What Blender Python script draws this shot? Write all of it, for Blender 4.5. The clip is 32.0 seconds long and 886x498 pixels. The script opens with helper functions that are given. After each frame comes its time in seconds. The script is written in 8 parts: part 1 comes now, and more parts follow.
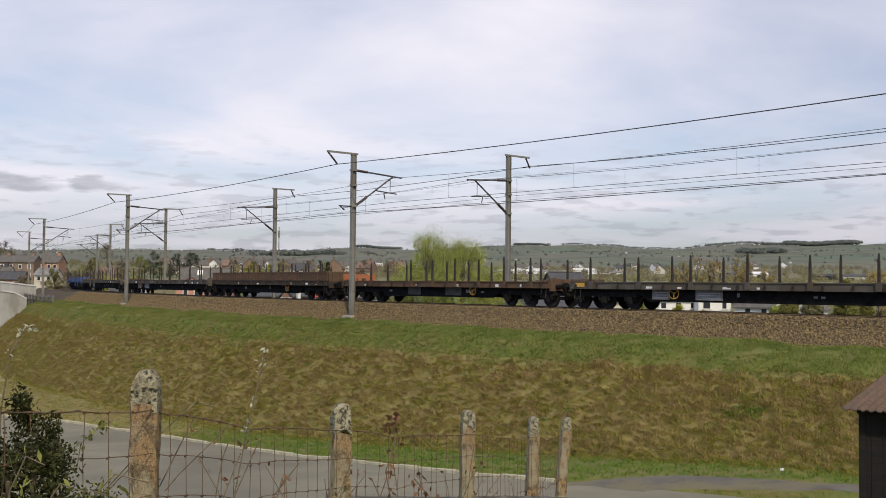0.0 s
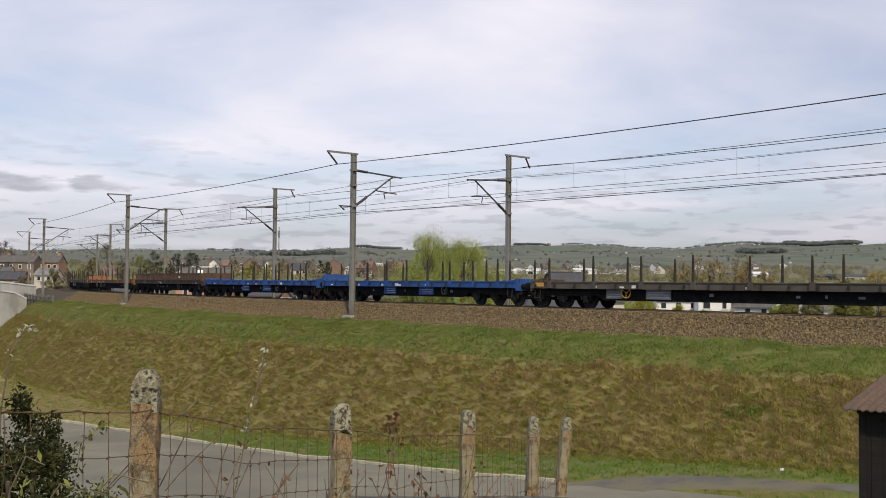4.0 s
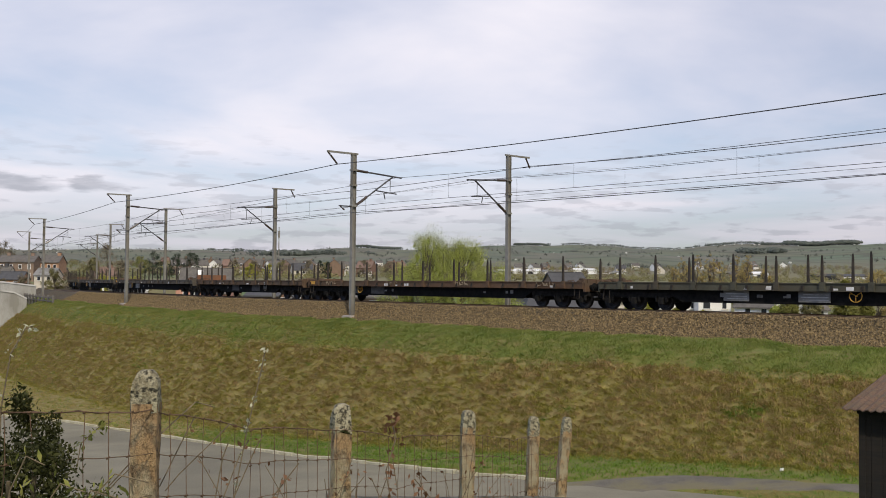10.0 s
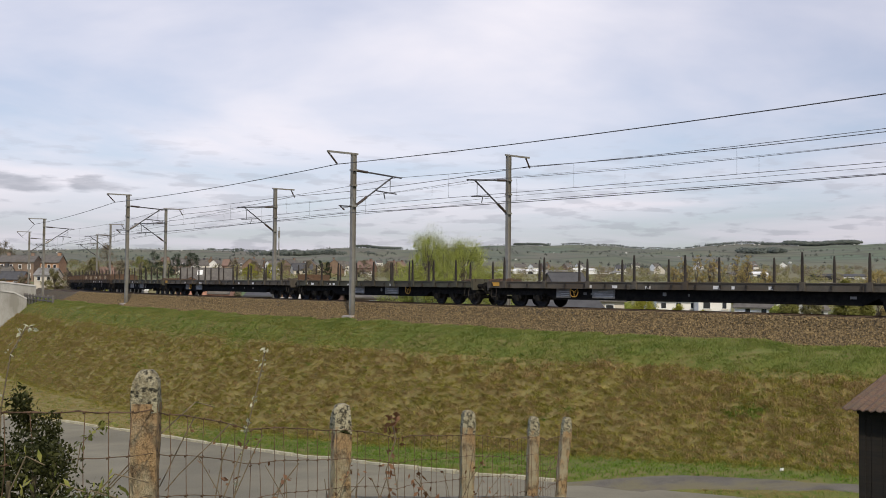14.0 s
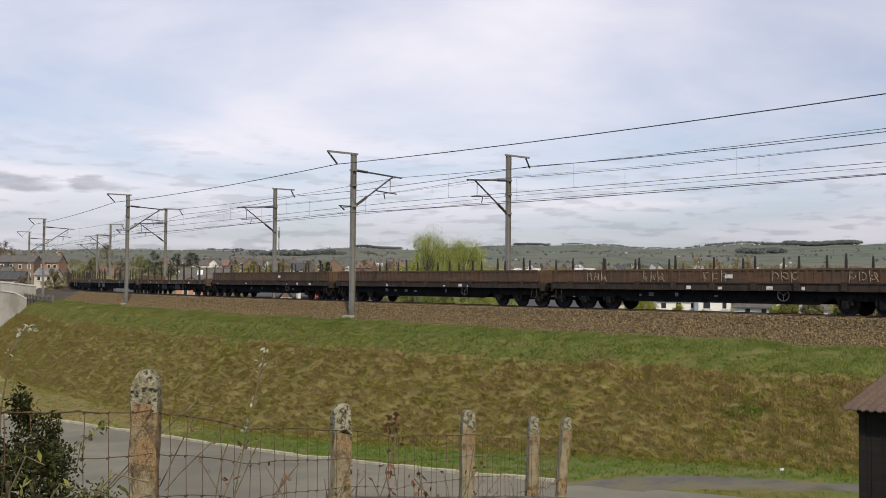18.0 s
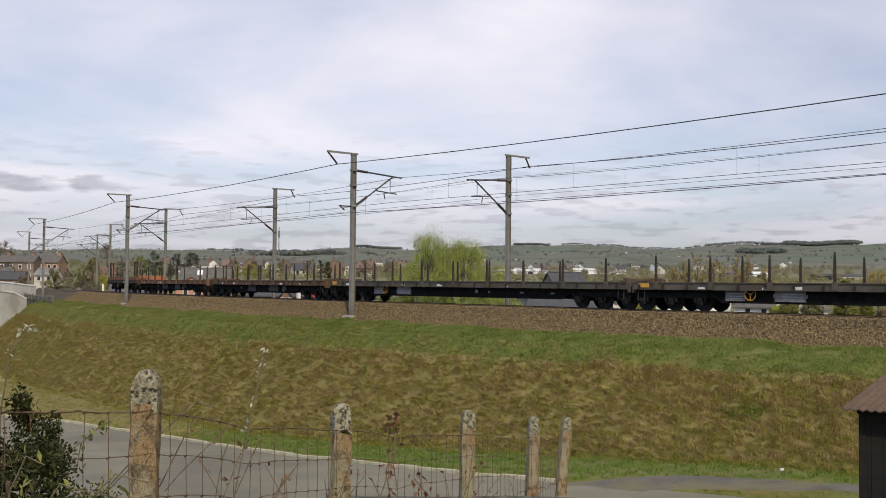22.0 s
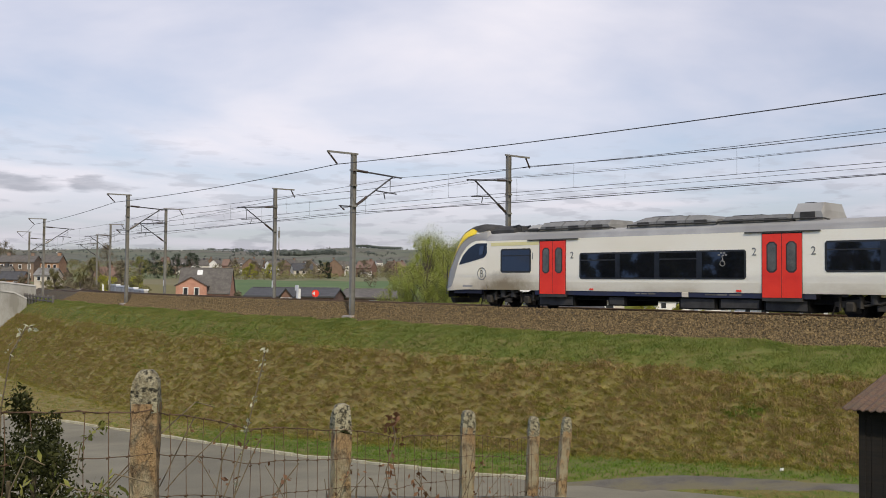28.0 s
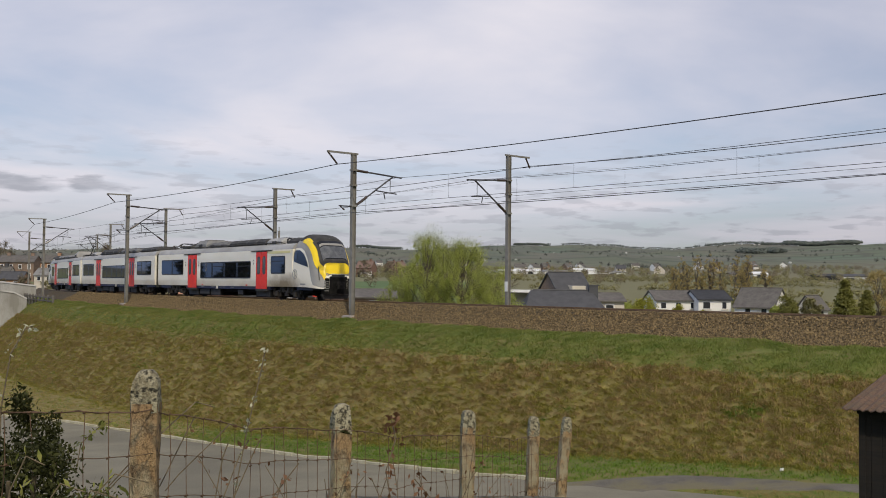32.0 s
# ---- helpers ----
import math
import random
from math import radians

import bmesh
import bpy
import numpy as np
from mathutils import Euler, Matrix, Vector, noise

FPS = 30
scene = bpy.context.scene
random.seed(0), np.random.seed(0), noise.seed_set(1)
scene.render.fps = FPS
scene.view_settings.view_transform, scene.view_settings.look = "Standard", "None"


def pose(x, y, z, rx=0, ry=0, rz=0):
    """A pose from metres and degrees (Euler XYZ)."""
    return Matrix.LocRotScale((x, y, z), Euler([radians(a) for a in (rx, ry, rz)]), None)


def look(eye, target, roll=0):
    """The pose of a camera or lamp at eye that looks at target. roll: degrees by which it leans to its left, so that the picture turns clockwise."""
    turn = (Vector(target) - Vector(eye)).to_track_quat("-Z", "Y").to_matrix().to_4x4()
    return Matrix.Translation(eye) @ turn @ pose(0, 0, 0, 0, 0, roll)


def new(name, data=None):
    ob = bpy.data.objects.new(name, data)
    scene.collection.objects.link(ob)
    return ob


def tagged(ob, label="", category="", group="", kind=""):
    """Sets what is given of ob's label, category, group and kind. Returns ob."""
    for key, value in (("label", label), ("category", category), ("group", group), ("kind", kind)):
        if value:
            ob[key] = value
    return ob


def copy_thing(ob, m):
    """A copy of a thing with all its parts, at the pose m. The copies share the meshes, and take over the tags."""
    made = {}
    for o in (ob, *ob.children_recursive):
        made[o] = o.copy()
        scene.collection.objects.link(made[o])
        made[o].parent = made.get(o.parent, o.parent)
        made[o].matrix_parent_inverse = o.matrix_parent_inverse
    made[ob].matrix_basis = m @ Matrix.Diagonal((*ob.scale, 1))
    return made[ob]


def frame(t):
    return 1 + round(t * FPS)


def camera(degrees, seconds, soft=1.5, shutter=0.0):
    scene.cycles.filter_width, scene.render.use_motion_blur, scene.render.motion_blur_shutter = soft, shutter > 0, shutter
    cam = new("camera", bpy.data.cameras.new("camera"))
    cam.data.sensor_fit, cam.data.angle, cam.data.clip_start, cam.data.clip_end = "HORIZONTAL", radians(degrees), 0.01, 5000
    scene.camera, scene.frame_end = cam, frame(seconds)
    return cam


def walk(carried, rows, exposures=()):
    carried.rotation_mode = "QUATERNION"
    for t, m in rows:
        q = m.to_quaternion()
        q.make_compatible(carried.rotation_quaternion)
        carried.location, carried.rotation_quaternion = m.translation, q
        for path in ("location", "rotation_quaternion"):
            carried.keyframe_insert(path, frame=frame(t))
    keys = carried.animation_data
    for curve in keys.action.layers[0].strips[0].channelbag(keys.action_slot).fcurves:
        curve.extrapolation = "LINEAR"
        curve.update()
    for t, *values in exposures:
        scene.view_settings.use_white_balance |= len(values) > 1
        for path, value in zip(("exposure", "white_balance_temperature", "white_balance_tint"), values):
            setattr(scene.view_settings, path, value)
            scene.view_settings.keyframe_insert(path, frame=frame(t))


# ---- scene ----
cam = camera(46.86, 32.0, soft=0.92)
EYE = (0.0, 0.0, 1.12)
AIM = look(EYE, (0.0, 1000.0, 1.12 + 35.0), 0.52)
walk(cam, [(0.0, AIM), (32.0, AIM)], exposures=[(0.0, -0.06), (25.0, -0.06), (28.0, -0.10), (29.0, -0.23), (30.0, -0.27), (31.0, -0.29), (32.0, -0.28)])

# ---- light ----
SUN_FROM = Vector((0.14, -0.74, 0.66)).normalized()
world = bpy.data.worlds.new("world")
scene.world = world
world.use_nodes = True
wn, wl = world.node_tree.nodes, world.node_tree.links
wn.clear()


def node(tree, kind, **sets):
    n = tree.nodes.new(kind)
    for k, v in sets.items():
        n.inputs[k.replace("_", " ")].default_value = v
    return n


def link(tree, a, b):
    tree.links.new(a, b)


def math_node(tree, op, a, b=None):
    n = tree.nodes.new("ShaderNodeMath")
    n.operation = op
    for i, v in enumerate((a, b)):
        if v is None:
            continue
        if isinstance(v, (int, float)):
            n.inputs[i].default_value = v
        else:
            tree.links.new(v, n.inputs[i])
    return n.outputs[0]


def ramp(tree, fac, stops):
    n = tree.nodes.new("ShaderNodeValToRGB")
    el = n.color_ramp.elements
    while len(el) < len(stops):
        el.new(0.5)
    for e, (pos, c) in zip(el, stops):
        e.position = pos
        e.color = (*c, 1) if len(c) == 3 else c
    tree.links.new(fac, n.inputs[0])
    return n.outputs[0]


def mixed(tree, fac, a, b, mode="MIX"):
    n = tree.nodes.new("ShaderNodeMix")
    n.data_type, n.blend_type = "RGBA", mode
    for sock, v in ((n.inputs[0], fac), (n.inputs[6], a), (n.inputs[7], b)):
        if isinstance(v, (int, float)):
            sock.default_value = v
        elif isinstance(v, tuple):
            sock.default_value = (*v, 1)
        else:
            tree.links.new(v, sock)
    return n.outputs[2]


def build_sky():
    t = world.node_tree
    sky = t.nodes.new("ShaderNodeTexSky")
    sky.sky_type, sky.sun_disc = "NISHITA", False
    sky.sun_elevation = math.asin(SUN_FROM.z)
    sky.sun_rotation = math.atan2(SUN_FROM.x, SUN_FROM.y)
    sky.air_density, sky.dust_density, sky.ozone_density = 1.0, 0.6, 1.5
    co = t.nodes.new("ShaderNodeTexCoord")
    sep = t.nodes.new("ShaderNodeSeparateXYZ")
    link(t, co.outputs["Generated"], sep.inputs[0])
    up = math_node(t, "ADD", math_node(t, "MAXIMUM", sep.outputs[2], 0.0), 0.07)
    flat = t.nodes.new("ShaderNodeCombineXYZ")
    link(t, math_node(t, "DIVIDE", sep.outputs[0], up), flat.inputs[0])
    link(t, math_node(t, "DIVIDE", sep.outputs[1], up), flat.inputs[1])
    veil = node(t, "ShaderNodeTexNoise", Scale=0.42, Detail=6.0, Roughness=0.52, Distortion=0.4)
    link(t, flat.outputs[0], veil.inputs["Vector"])
    puff = node(t, "ShaderNodeTexNoise", Scale=1.0, Detail=5.0, Roughness=0.5, Distortion=0.1)
    squash = t.nodes.new("ShaderNodeMapping")
    squash.inputs["Scale"].default_value = (27.0, 27.0, 135.0)
    link(t, co.outputs["Generated"], squash.inputs[0])
    link(t, squash.outputs[0], puff.inputs["Vector"])
    cover = ramp(t, veil.outputs["Fac"], [(0.30, (0.30, 0.30, 0.30)), (0.62, (1, 1, 1))])
    blue = mixed(t, 1.0, sky.outputs[0], (0.115, 0.115, 0.115), "MULTIPLY")
    bright = ramp(t, veil.outputs["Fac"], [(0.35, (0.70, 0.70, 0.87)), (0.56, (0.915, 0.89, 0.985)), (0.70, (1.0, 0.96, 1.02))])
    sky_c = mixed(t, cover, blue, bright)
    # the cloud breaks up towards the west, beyond the bridge side
    west = ramp(t, math_node(t, "MULTIPLY", sep.outputs[0], -1.0), [(0.5, (0, 0, 0)), (0.82, (0.9, 0.9, 0.9))])
    sky_c = mixed(t, west, sky_c, (0.32, 0.54, 1.05))
    low = ramp(t, sep.outputs[2], [(0.0, (0.8, 0.8, 0.8)), (0.09, (0.75, 0.75, 0.75)), (0.16, (0, 0, 0))])
    grey_f = ramp(t, puff.outputs["Fac"], [(0.53, (0, 0, 0)), (0.63, (0.55, 0.55, 0.55))])
    grey = mixed(t, 1.0, grey_f, low, "MULTIPLY")
    out = mixed(t, grey, sky_c, (0.50, 0.51, 0.58))
    # two grey clouds low over the bridge
    reach = None
    for cx, cz, rx, rz in ((-0.386, 0.0875, 0.052, 0.0105), (-0.320, 0.0885, 0.034, 0.0095)):
        dx = math_node(t, "DIVIDE", math_node(t, "SUBTRACT", sep.outputs[0], cx), rx)
        dz = math_node(t, "DIVIDE", math_node(t, "SUBTRACT", sep.outputs[2], cz), rz)
        one = math_node(t, "ADD", math_node(t, "POWER", math_node(t, "ABSOLUTE", dx), 2.0), math_node(t, "POWER", math_node(t, "ABSOLUTE", dz), 2.0))
        reach = one if reach is None else math_node(t, "MINIMUM", reach, one)
    ragged = math_node(t, "ADD", reach, math_node(t, "MULTIPLY", puff.outputs["Fac"], -2.6))
    ahead = ramp(t, sep.outputs[1], [(0.0, (0, 0, 0)), (0.1, (1, 1, 1))])
    cloud = mixed(t, 1.0, ramp(t, math_node(t, "ADD", ragged, 1.5), [(0.25, (0.62, 0.62, 0.62)), (1.0, (0, 0, 0))]), ahead, "MULTIPLY")
    out = mixed(t, cloud, out, (0.43, 0.45, 0.52))
    # the sky is darkened towards the east to imitate the lens's corner fall-off
    east = ramp(t, sep.outputs[0], [(0.10, (1, 1, 1)), (0.42, (0.91, 0.91, 0.92))])
    out = mixed(t, 1.0, out, east, "MULTIPLY")
    murk = ramp(t, sep.outputs[2], [(0.0, (0.66, 0.67, 0.68)), (0.05, (0.76, 0.765, 0.77)), (0.085, (0.94, 0.94, 0.94)), (0.125, (1, 1, 1))])
    out = mixed(t, 1.0, out, murk, "MULTIPLY")
    bg = node(t, "ShaderNodeBackground", Strength=1.0)
    link(t, out, bg.inputs[0])
    o = t.nodes.new("ShaderNodeOutputWorld")
    link(t, bg.outputs[0], o.inputs[0])


build_sky()
sun = new("sun", bpy.data.lights.new("sun", "SUN"))
sun.data.energy, sun.data.angle, sun.data.color = 2.85, radians(1.5), (1.0, 0.91, 0.75)
sun.matrix_world = look((0, 0, 60), Vector((0, 0, 60)) - SUN_FROM * 10)

# ---- materials ----
MATS = {}


def surface(name, c1, c2, scale=3.0, rough=0.8, metal=0.0, bump=0.0, fine=40.0, c3=None, patch=0.25, island=False, coords="Object", spread=(0.38, 0.62), stretch=None):
    """Two-scale noise surface: c1 to c2 in patches, fine grain, optional third colour in larger stains."""
    m = bpy.data.materials.new(name)
    m.use_nodes = True
    t = m.node_tree
    b = t.nodes["Principled BSDF"]
    co = t.nodes.new("ShaderNodeTexCoord")
    vec = co.outputs[coords]
    if stretch:
        mp = t.nodes.new("ShaderNodeMapping")
        mp.inputs["Scale"].default_value = stretch
        link(t, vec, mp.inputs[0])
        vec = mp.outputs[0]
    n1 = node(t, "ShaderNodeTexNoise", Scale=scale, Detail=5.0, Roughness=0.6)
    n2 = node(t, "ShaderNodeTexNoise", Scale=fine, Detail=3.0, Roughness=0.7)
    for n in (n1, n2):
        link(t, vec, n.inputs["Vector"])
    fac = math_node(t, "ADD", math_node(t, "MULTIPLY", n1.outputs["Fac"], 0.65), math_node(t, "MULTIPLY", n2.outputs["Fac"], 0.35))
    col = ramp(t, fac, [(spread[0], c1), (spread[1], c2)])
    if c3:
        n3 = node(t, "ShaderNodeTexNoise", Scale=scale * patch, Detail=4.0, Roughness=0.6)
        link(t, vec, n3.inputs["Vector"])
        f3 = ramp(t, n3.outputs["Fac"], [(0.47, (0, 0, 0)), (0.62, (1, 1, 1))])
        col = mixed(t, f3, col, c3)
    if island:
        g = t.nodes.new("ShaderNodeNewGeometry")
        f = math_node(t, "ADD", math_node(t, "MULTIPLY", g.outputs["Random Per Island"], 0.5), 0.75)
        cc = t.nodes.new("ShaderNodeCombineXYZ")
        for i in range(3):
            link(t, f, cc.inputs[i])
        col = mixed(t, 1.0, col, cc.outputs[0], "MULTIPLY")
    link(t, col, b.inputs["Base Color"])
    b.inputs["Roughness"].default_value, b.inputs["Metallic"].default_value = rough, metal
    if bump:
        bn = node(t, "ShaderNodeBump", Strength=bump, Distance=0.02)
        link(t, n2.outputs["Fac"], bn.inputs["Height"])
        link(t, bn.outputs[0], b.inputs["Normal"])
    if island and name.split("_")[0] in ("blade", "leaf"):
        # thin leaves let light through
        thin = t.nodes.new("ShaderNodeBsdfTranslucent")
        link(t, col, thin.inputs["Color"])
        mix = node(t, "ShaderNodeMixShader", Fac=0.45)
        link(t, b.outputs[0], mix.inputs[1])
        link(t, thin.outputs[0], mix.inputs[2])
        link(t, mix.outputs[0], t.nodes["Material Output"].inputs["Surface"])
    MATS[name] = m
    return m


surface("grass_bank", (0.175, 0.147, 0.044), (0.25, 0.202, 0.066), 2.2, 0.95, bump=0.8, fine=14.0, c3=(0.195, 0.150, 0.054), patch=0.35, coords="Object")
surface("grass_green", (0.08, 0.11, 0.012), (0.15, 0.155, 0.024), 1.5, 0.95, bump=0.6, fine=12.0, c3=(0.15, 0.13, 0.035), patch=0.5)
surface("blade_dry", (0.2712, 0.203, 0.07173), (0.4024, 0.3062, 0.112), 2.2, 0.9, fine=12.0, island=True)
surface("blade_dead", (0.2839, 0.1963, 0.07806), (0.4613, 0.3288, 0.1419), 2.2, 0.9, fine=12.0, island=True)
surface("blade_green", (0.085, 0.18, 0.016), (0.20, 0.28, 0.03), 1.3, 0.85, fine=7.0, island=True)
surface("blade_shelf", (0.142, 0.196, 0.035), (0.275, 0.292, 0.074), 0.9, 0.9, fine=7.0, island=True)
surface("blade_olive", (0.2394, 0.2234, 0.03618), (0.3724, 0.3245, 0.0681), 2.2, 0.9, fine=12.0, island=True)
# the bed is darker than its stones, painting the shade in the gaps
surface("ballast", (0.0226, 0.0159, 0.0067), (0.0765, 0.0551, 0.0245), 5.0, 0.95, bump=1.0, fine=16.0, c3=(0.078, 0.055, 0.024), spread=(0.40, 0.58))
surface("ballast_stone", (0.03, 0.021, 0.009), (0.235, 0.165, 0.075), 16.0, 0.95, fine=50.0, island=True, spread=(0.42, 0.58))
surface("rail_steel", (0.11, 0.07, 0.04), (0.19, 0.122, 0.072), 4.0, 0.9, 0.0)
surface("sleeper_concrete", (0.22, 0.19, 0.16), (0.34, 0.30, 0.26), 3.0, 0.9)
surface("mast_steel", (0.1624, 0.1568, 0.14), (0.2632, 0.2554, 0.2296), 2.0, 0.75, 0.1, fine=30.0, c3=(0.1456, 0.1288, 0.1008))
surface("wire_dark", (0.03, 0.03, 0.033), (0.06, 0.06, 0.065), 8.0, 0.6)
surface("insulator", (0.035, 0.025, 0.02), (0.07, 0.05, 0.04), 8.0, 0.3)
surface("concrete_pale", (0.30, 0.295, 0.275), (0.48, 0.47, 0.44), 1.1, 0.92, bump=0.4, c3=(0.24, 0.23, 0.20), patch=0.5, stretch=(1, 1, 0.4))
surface("coping_stone", (0.45, 0.44, 0.42), (0.62, 0.61, 0.58), 2.0, 0.9, c3=(0.36, 0.35, 0.32))
surface("asphalt", (0.163, 0.147, 0.100), (0.212, 0.193, 0.134), 0.7, 0.85, bump=0.3, fine=60.0, c3=(0.142, 0.128, 0.088))
surface("asphalt_worn", (0.095, 0.085, 0.066), (0.15, 0.135, 0.105), 1.6, 0.95, bump=0.5, fine=50.0, c3=(0.15, 0.13, 0.07), patch=0.5)
surface("kerb_stone", (0.34, 0.31, 0.21), (0.5, 0.46, 0.33), 3.0, 0.9, bump=0.3)


def field_material():
    """Patchwork of hedged fields: each cell its own crop, with grain inside."""
    m = bpy.data.materials.new("field")
    m.use_nodes = True
    t = m.node_tree
    b = t.nodes["Principled BSDF"]
    co = t.nodes.new("ShaderNodeTexCoord")
    mp = t.nodes.new("ShaderNodeMapping")
    mp.inputs["Scale"].default_value = (1.0, 0.45, 1.0)
    link(t, co.outputs["Object"], mp.inputs[0])
    vo = node(t, "ShaderNodeTexVoronoi", Scale=0.0085)
    link(t, mp.outputs[0], vo.inputs["Vector"])
    sep = t.nodes.new("ShaderNodeSeparateColor")
    link(t, vo.outputs["Color"], sep.inputs[0])
    crop = ramp(t, sep.outputs[0], [(0.0, (0.125, 0.115, 0.05)), (0.3, (0.165, 0.14, 0.068)), (0.55, (0.115, 0.14, 0.05)), (0.78, (0.075, 0.145, 0.042)), (0.92, (0.21, 0.175, 0.10))])
    n = node(t, "ShaderNodeTexNoise", Scale=0.05, Detail=6.0, Roughness=0.65)
    link(t, co.outputs["Object"], n.inputs["Vector"])
    n2 = node(t, "ShaderNodeTexNoise", Scale=1.4, Detail=4.0, Roughness=0.7)
    link(t, co.outputs["Object"], n2.inputs["Vector"])
    col = mixed(t, ramp(t, n.outputs["Fac"], [(0.4, (0, 0, 0)), (0.7, (0.7, 0.7, 0.7))]), crop, (0.14, 0.13, 0.062))
    col = mixed(t, ramp(t, n2.outputs["Fac"], [(0.35, (0, 0, 0)), (0.7, (0.45, 0.45, 0.45))]), col, (0.15, 0.14, 0.05))
    # bare woodland on the far slopes, its colour greyed with distance to paint haze
    le = t.nodes.new("ShaderNodeVectorMath")
    le.operation = "LENGTH"
    link(t, co.outputs["Object"], le.inputs[0])
    rise = ramp(t, math_node(t, "DIVIDE", le.outputs["Value"], 3000.0), [(0.16, (0, 0, 0)), (0.5, (0.75, 0.75, 0.75))])
    n3 = node(t, "ShaderNodeTexNoise", Scale=0.0022, Detail=5.0, Roughness=0.55)
    link(t, co.outputs["Object"], n3.inputs["Vector"])
    slope_c = ramp(t, n3.outputs["Fac"], [(0.40, (0.112, 0.108, 0.09)), (0.50, (0.095, 0.108, 0.092)), (0.60, (0.075, 0.125, 0.08))])
    where = t.nodes.new("ShaderNodeSeparateXYZ")
    link(t, co.outputs["Object"], where.inputs[0])
    west_f = ramp(t, math_node(t, "ADD", math_node(t, "DIVIDE", where.outputs[0], 3000.0), 0.5), [(0.42, (0.85, 0.85, 0.85)), (0.56, (0, 0, 0))])
    slope_c = mixed(t, west_f, slope_c, (0.115, 0.105, 0.085))
    n4 = node(t, "ShaderNodeTexNoise", Scale=0.014, Detail=9.0, Roughness=0.72)
    link(t, co.outputs["Object"], n4.inputs["Vector"])
    copse = ramp(t, n4.outputs["Fac"], [(0.46, (0, 0, 0)), (0.60, (0.7, 0.7, 0.7))])
    slope_c = mixed(t, copse, slope_c, (0.058, 0.062, 0.055))
    mp2 = t.nodes.new("ShaderNodeMapping")
    mp2.inputs["Scale"].default_value = (1.0, 0.55, 0.0)
    link(t, co.outputs["Object"], mp2.inputs[0])
    cells = node(t, "ShaderNodeTexVoronoi", Scale=0.0065, Randomness=0.9)
    hedge = node(t, "ShaderNodeTexVoronoi", Scale=0.0065, Randomness=0.9)
    hedge.feature = "DISTANCE_TO_EDGE"
    for v in (cells, hedge):
        link(t, mp2.outputs[0], v.inputs["Vector"])
    lot = t.nodes.new("ShaderNodeSeparateColor")
    link(t, cells.outputs["Color"], lot.inputs[0])
    slope_c = mixed(t, ramp(t, lot.outputs[1], [(0.2, (0.0, 0.0, 0.0)), (0.8, (0.55, 0.55, 0.55))]), slope_c, (0.105, 0.12, 0.07))
    slope_c = mixed(t, ramp(t, hedge.outputs["Distance"], [(0.02, (0.85, 0.85, 0.85)), (0.07, (0.0, 0.0, 0.0))]), slope_c, (0.05, 0.054, 0.046))
    col = mixed(t, rise, col, slope_c)
    link(t, col, b.inputs["Base Color"])
    b.inputs["Roughness"].default_value = 0.95
    MATS["field"] = m


field_material()


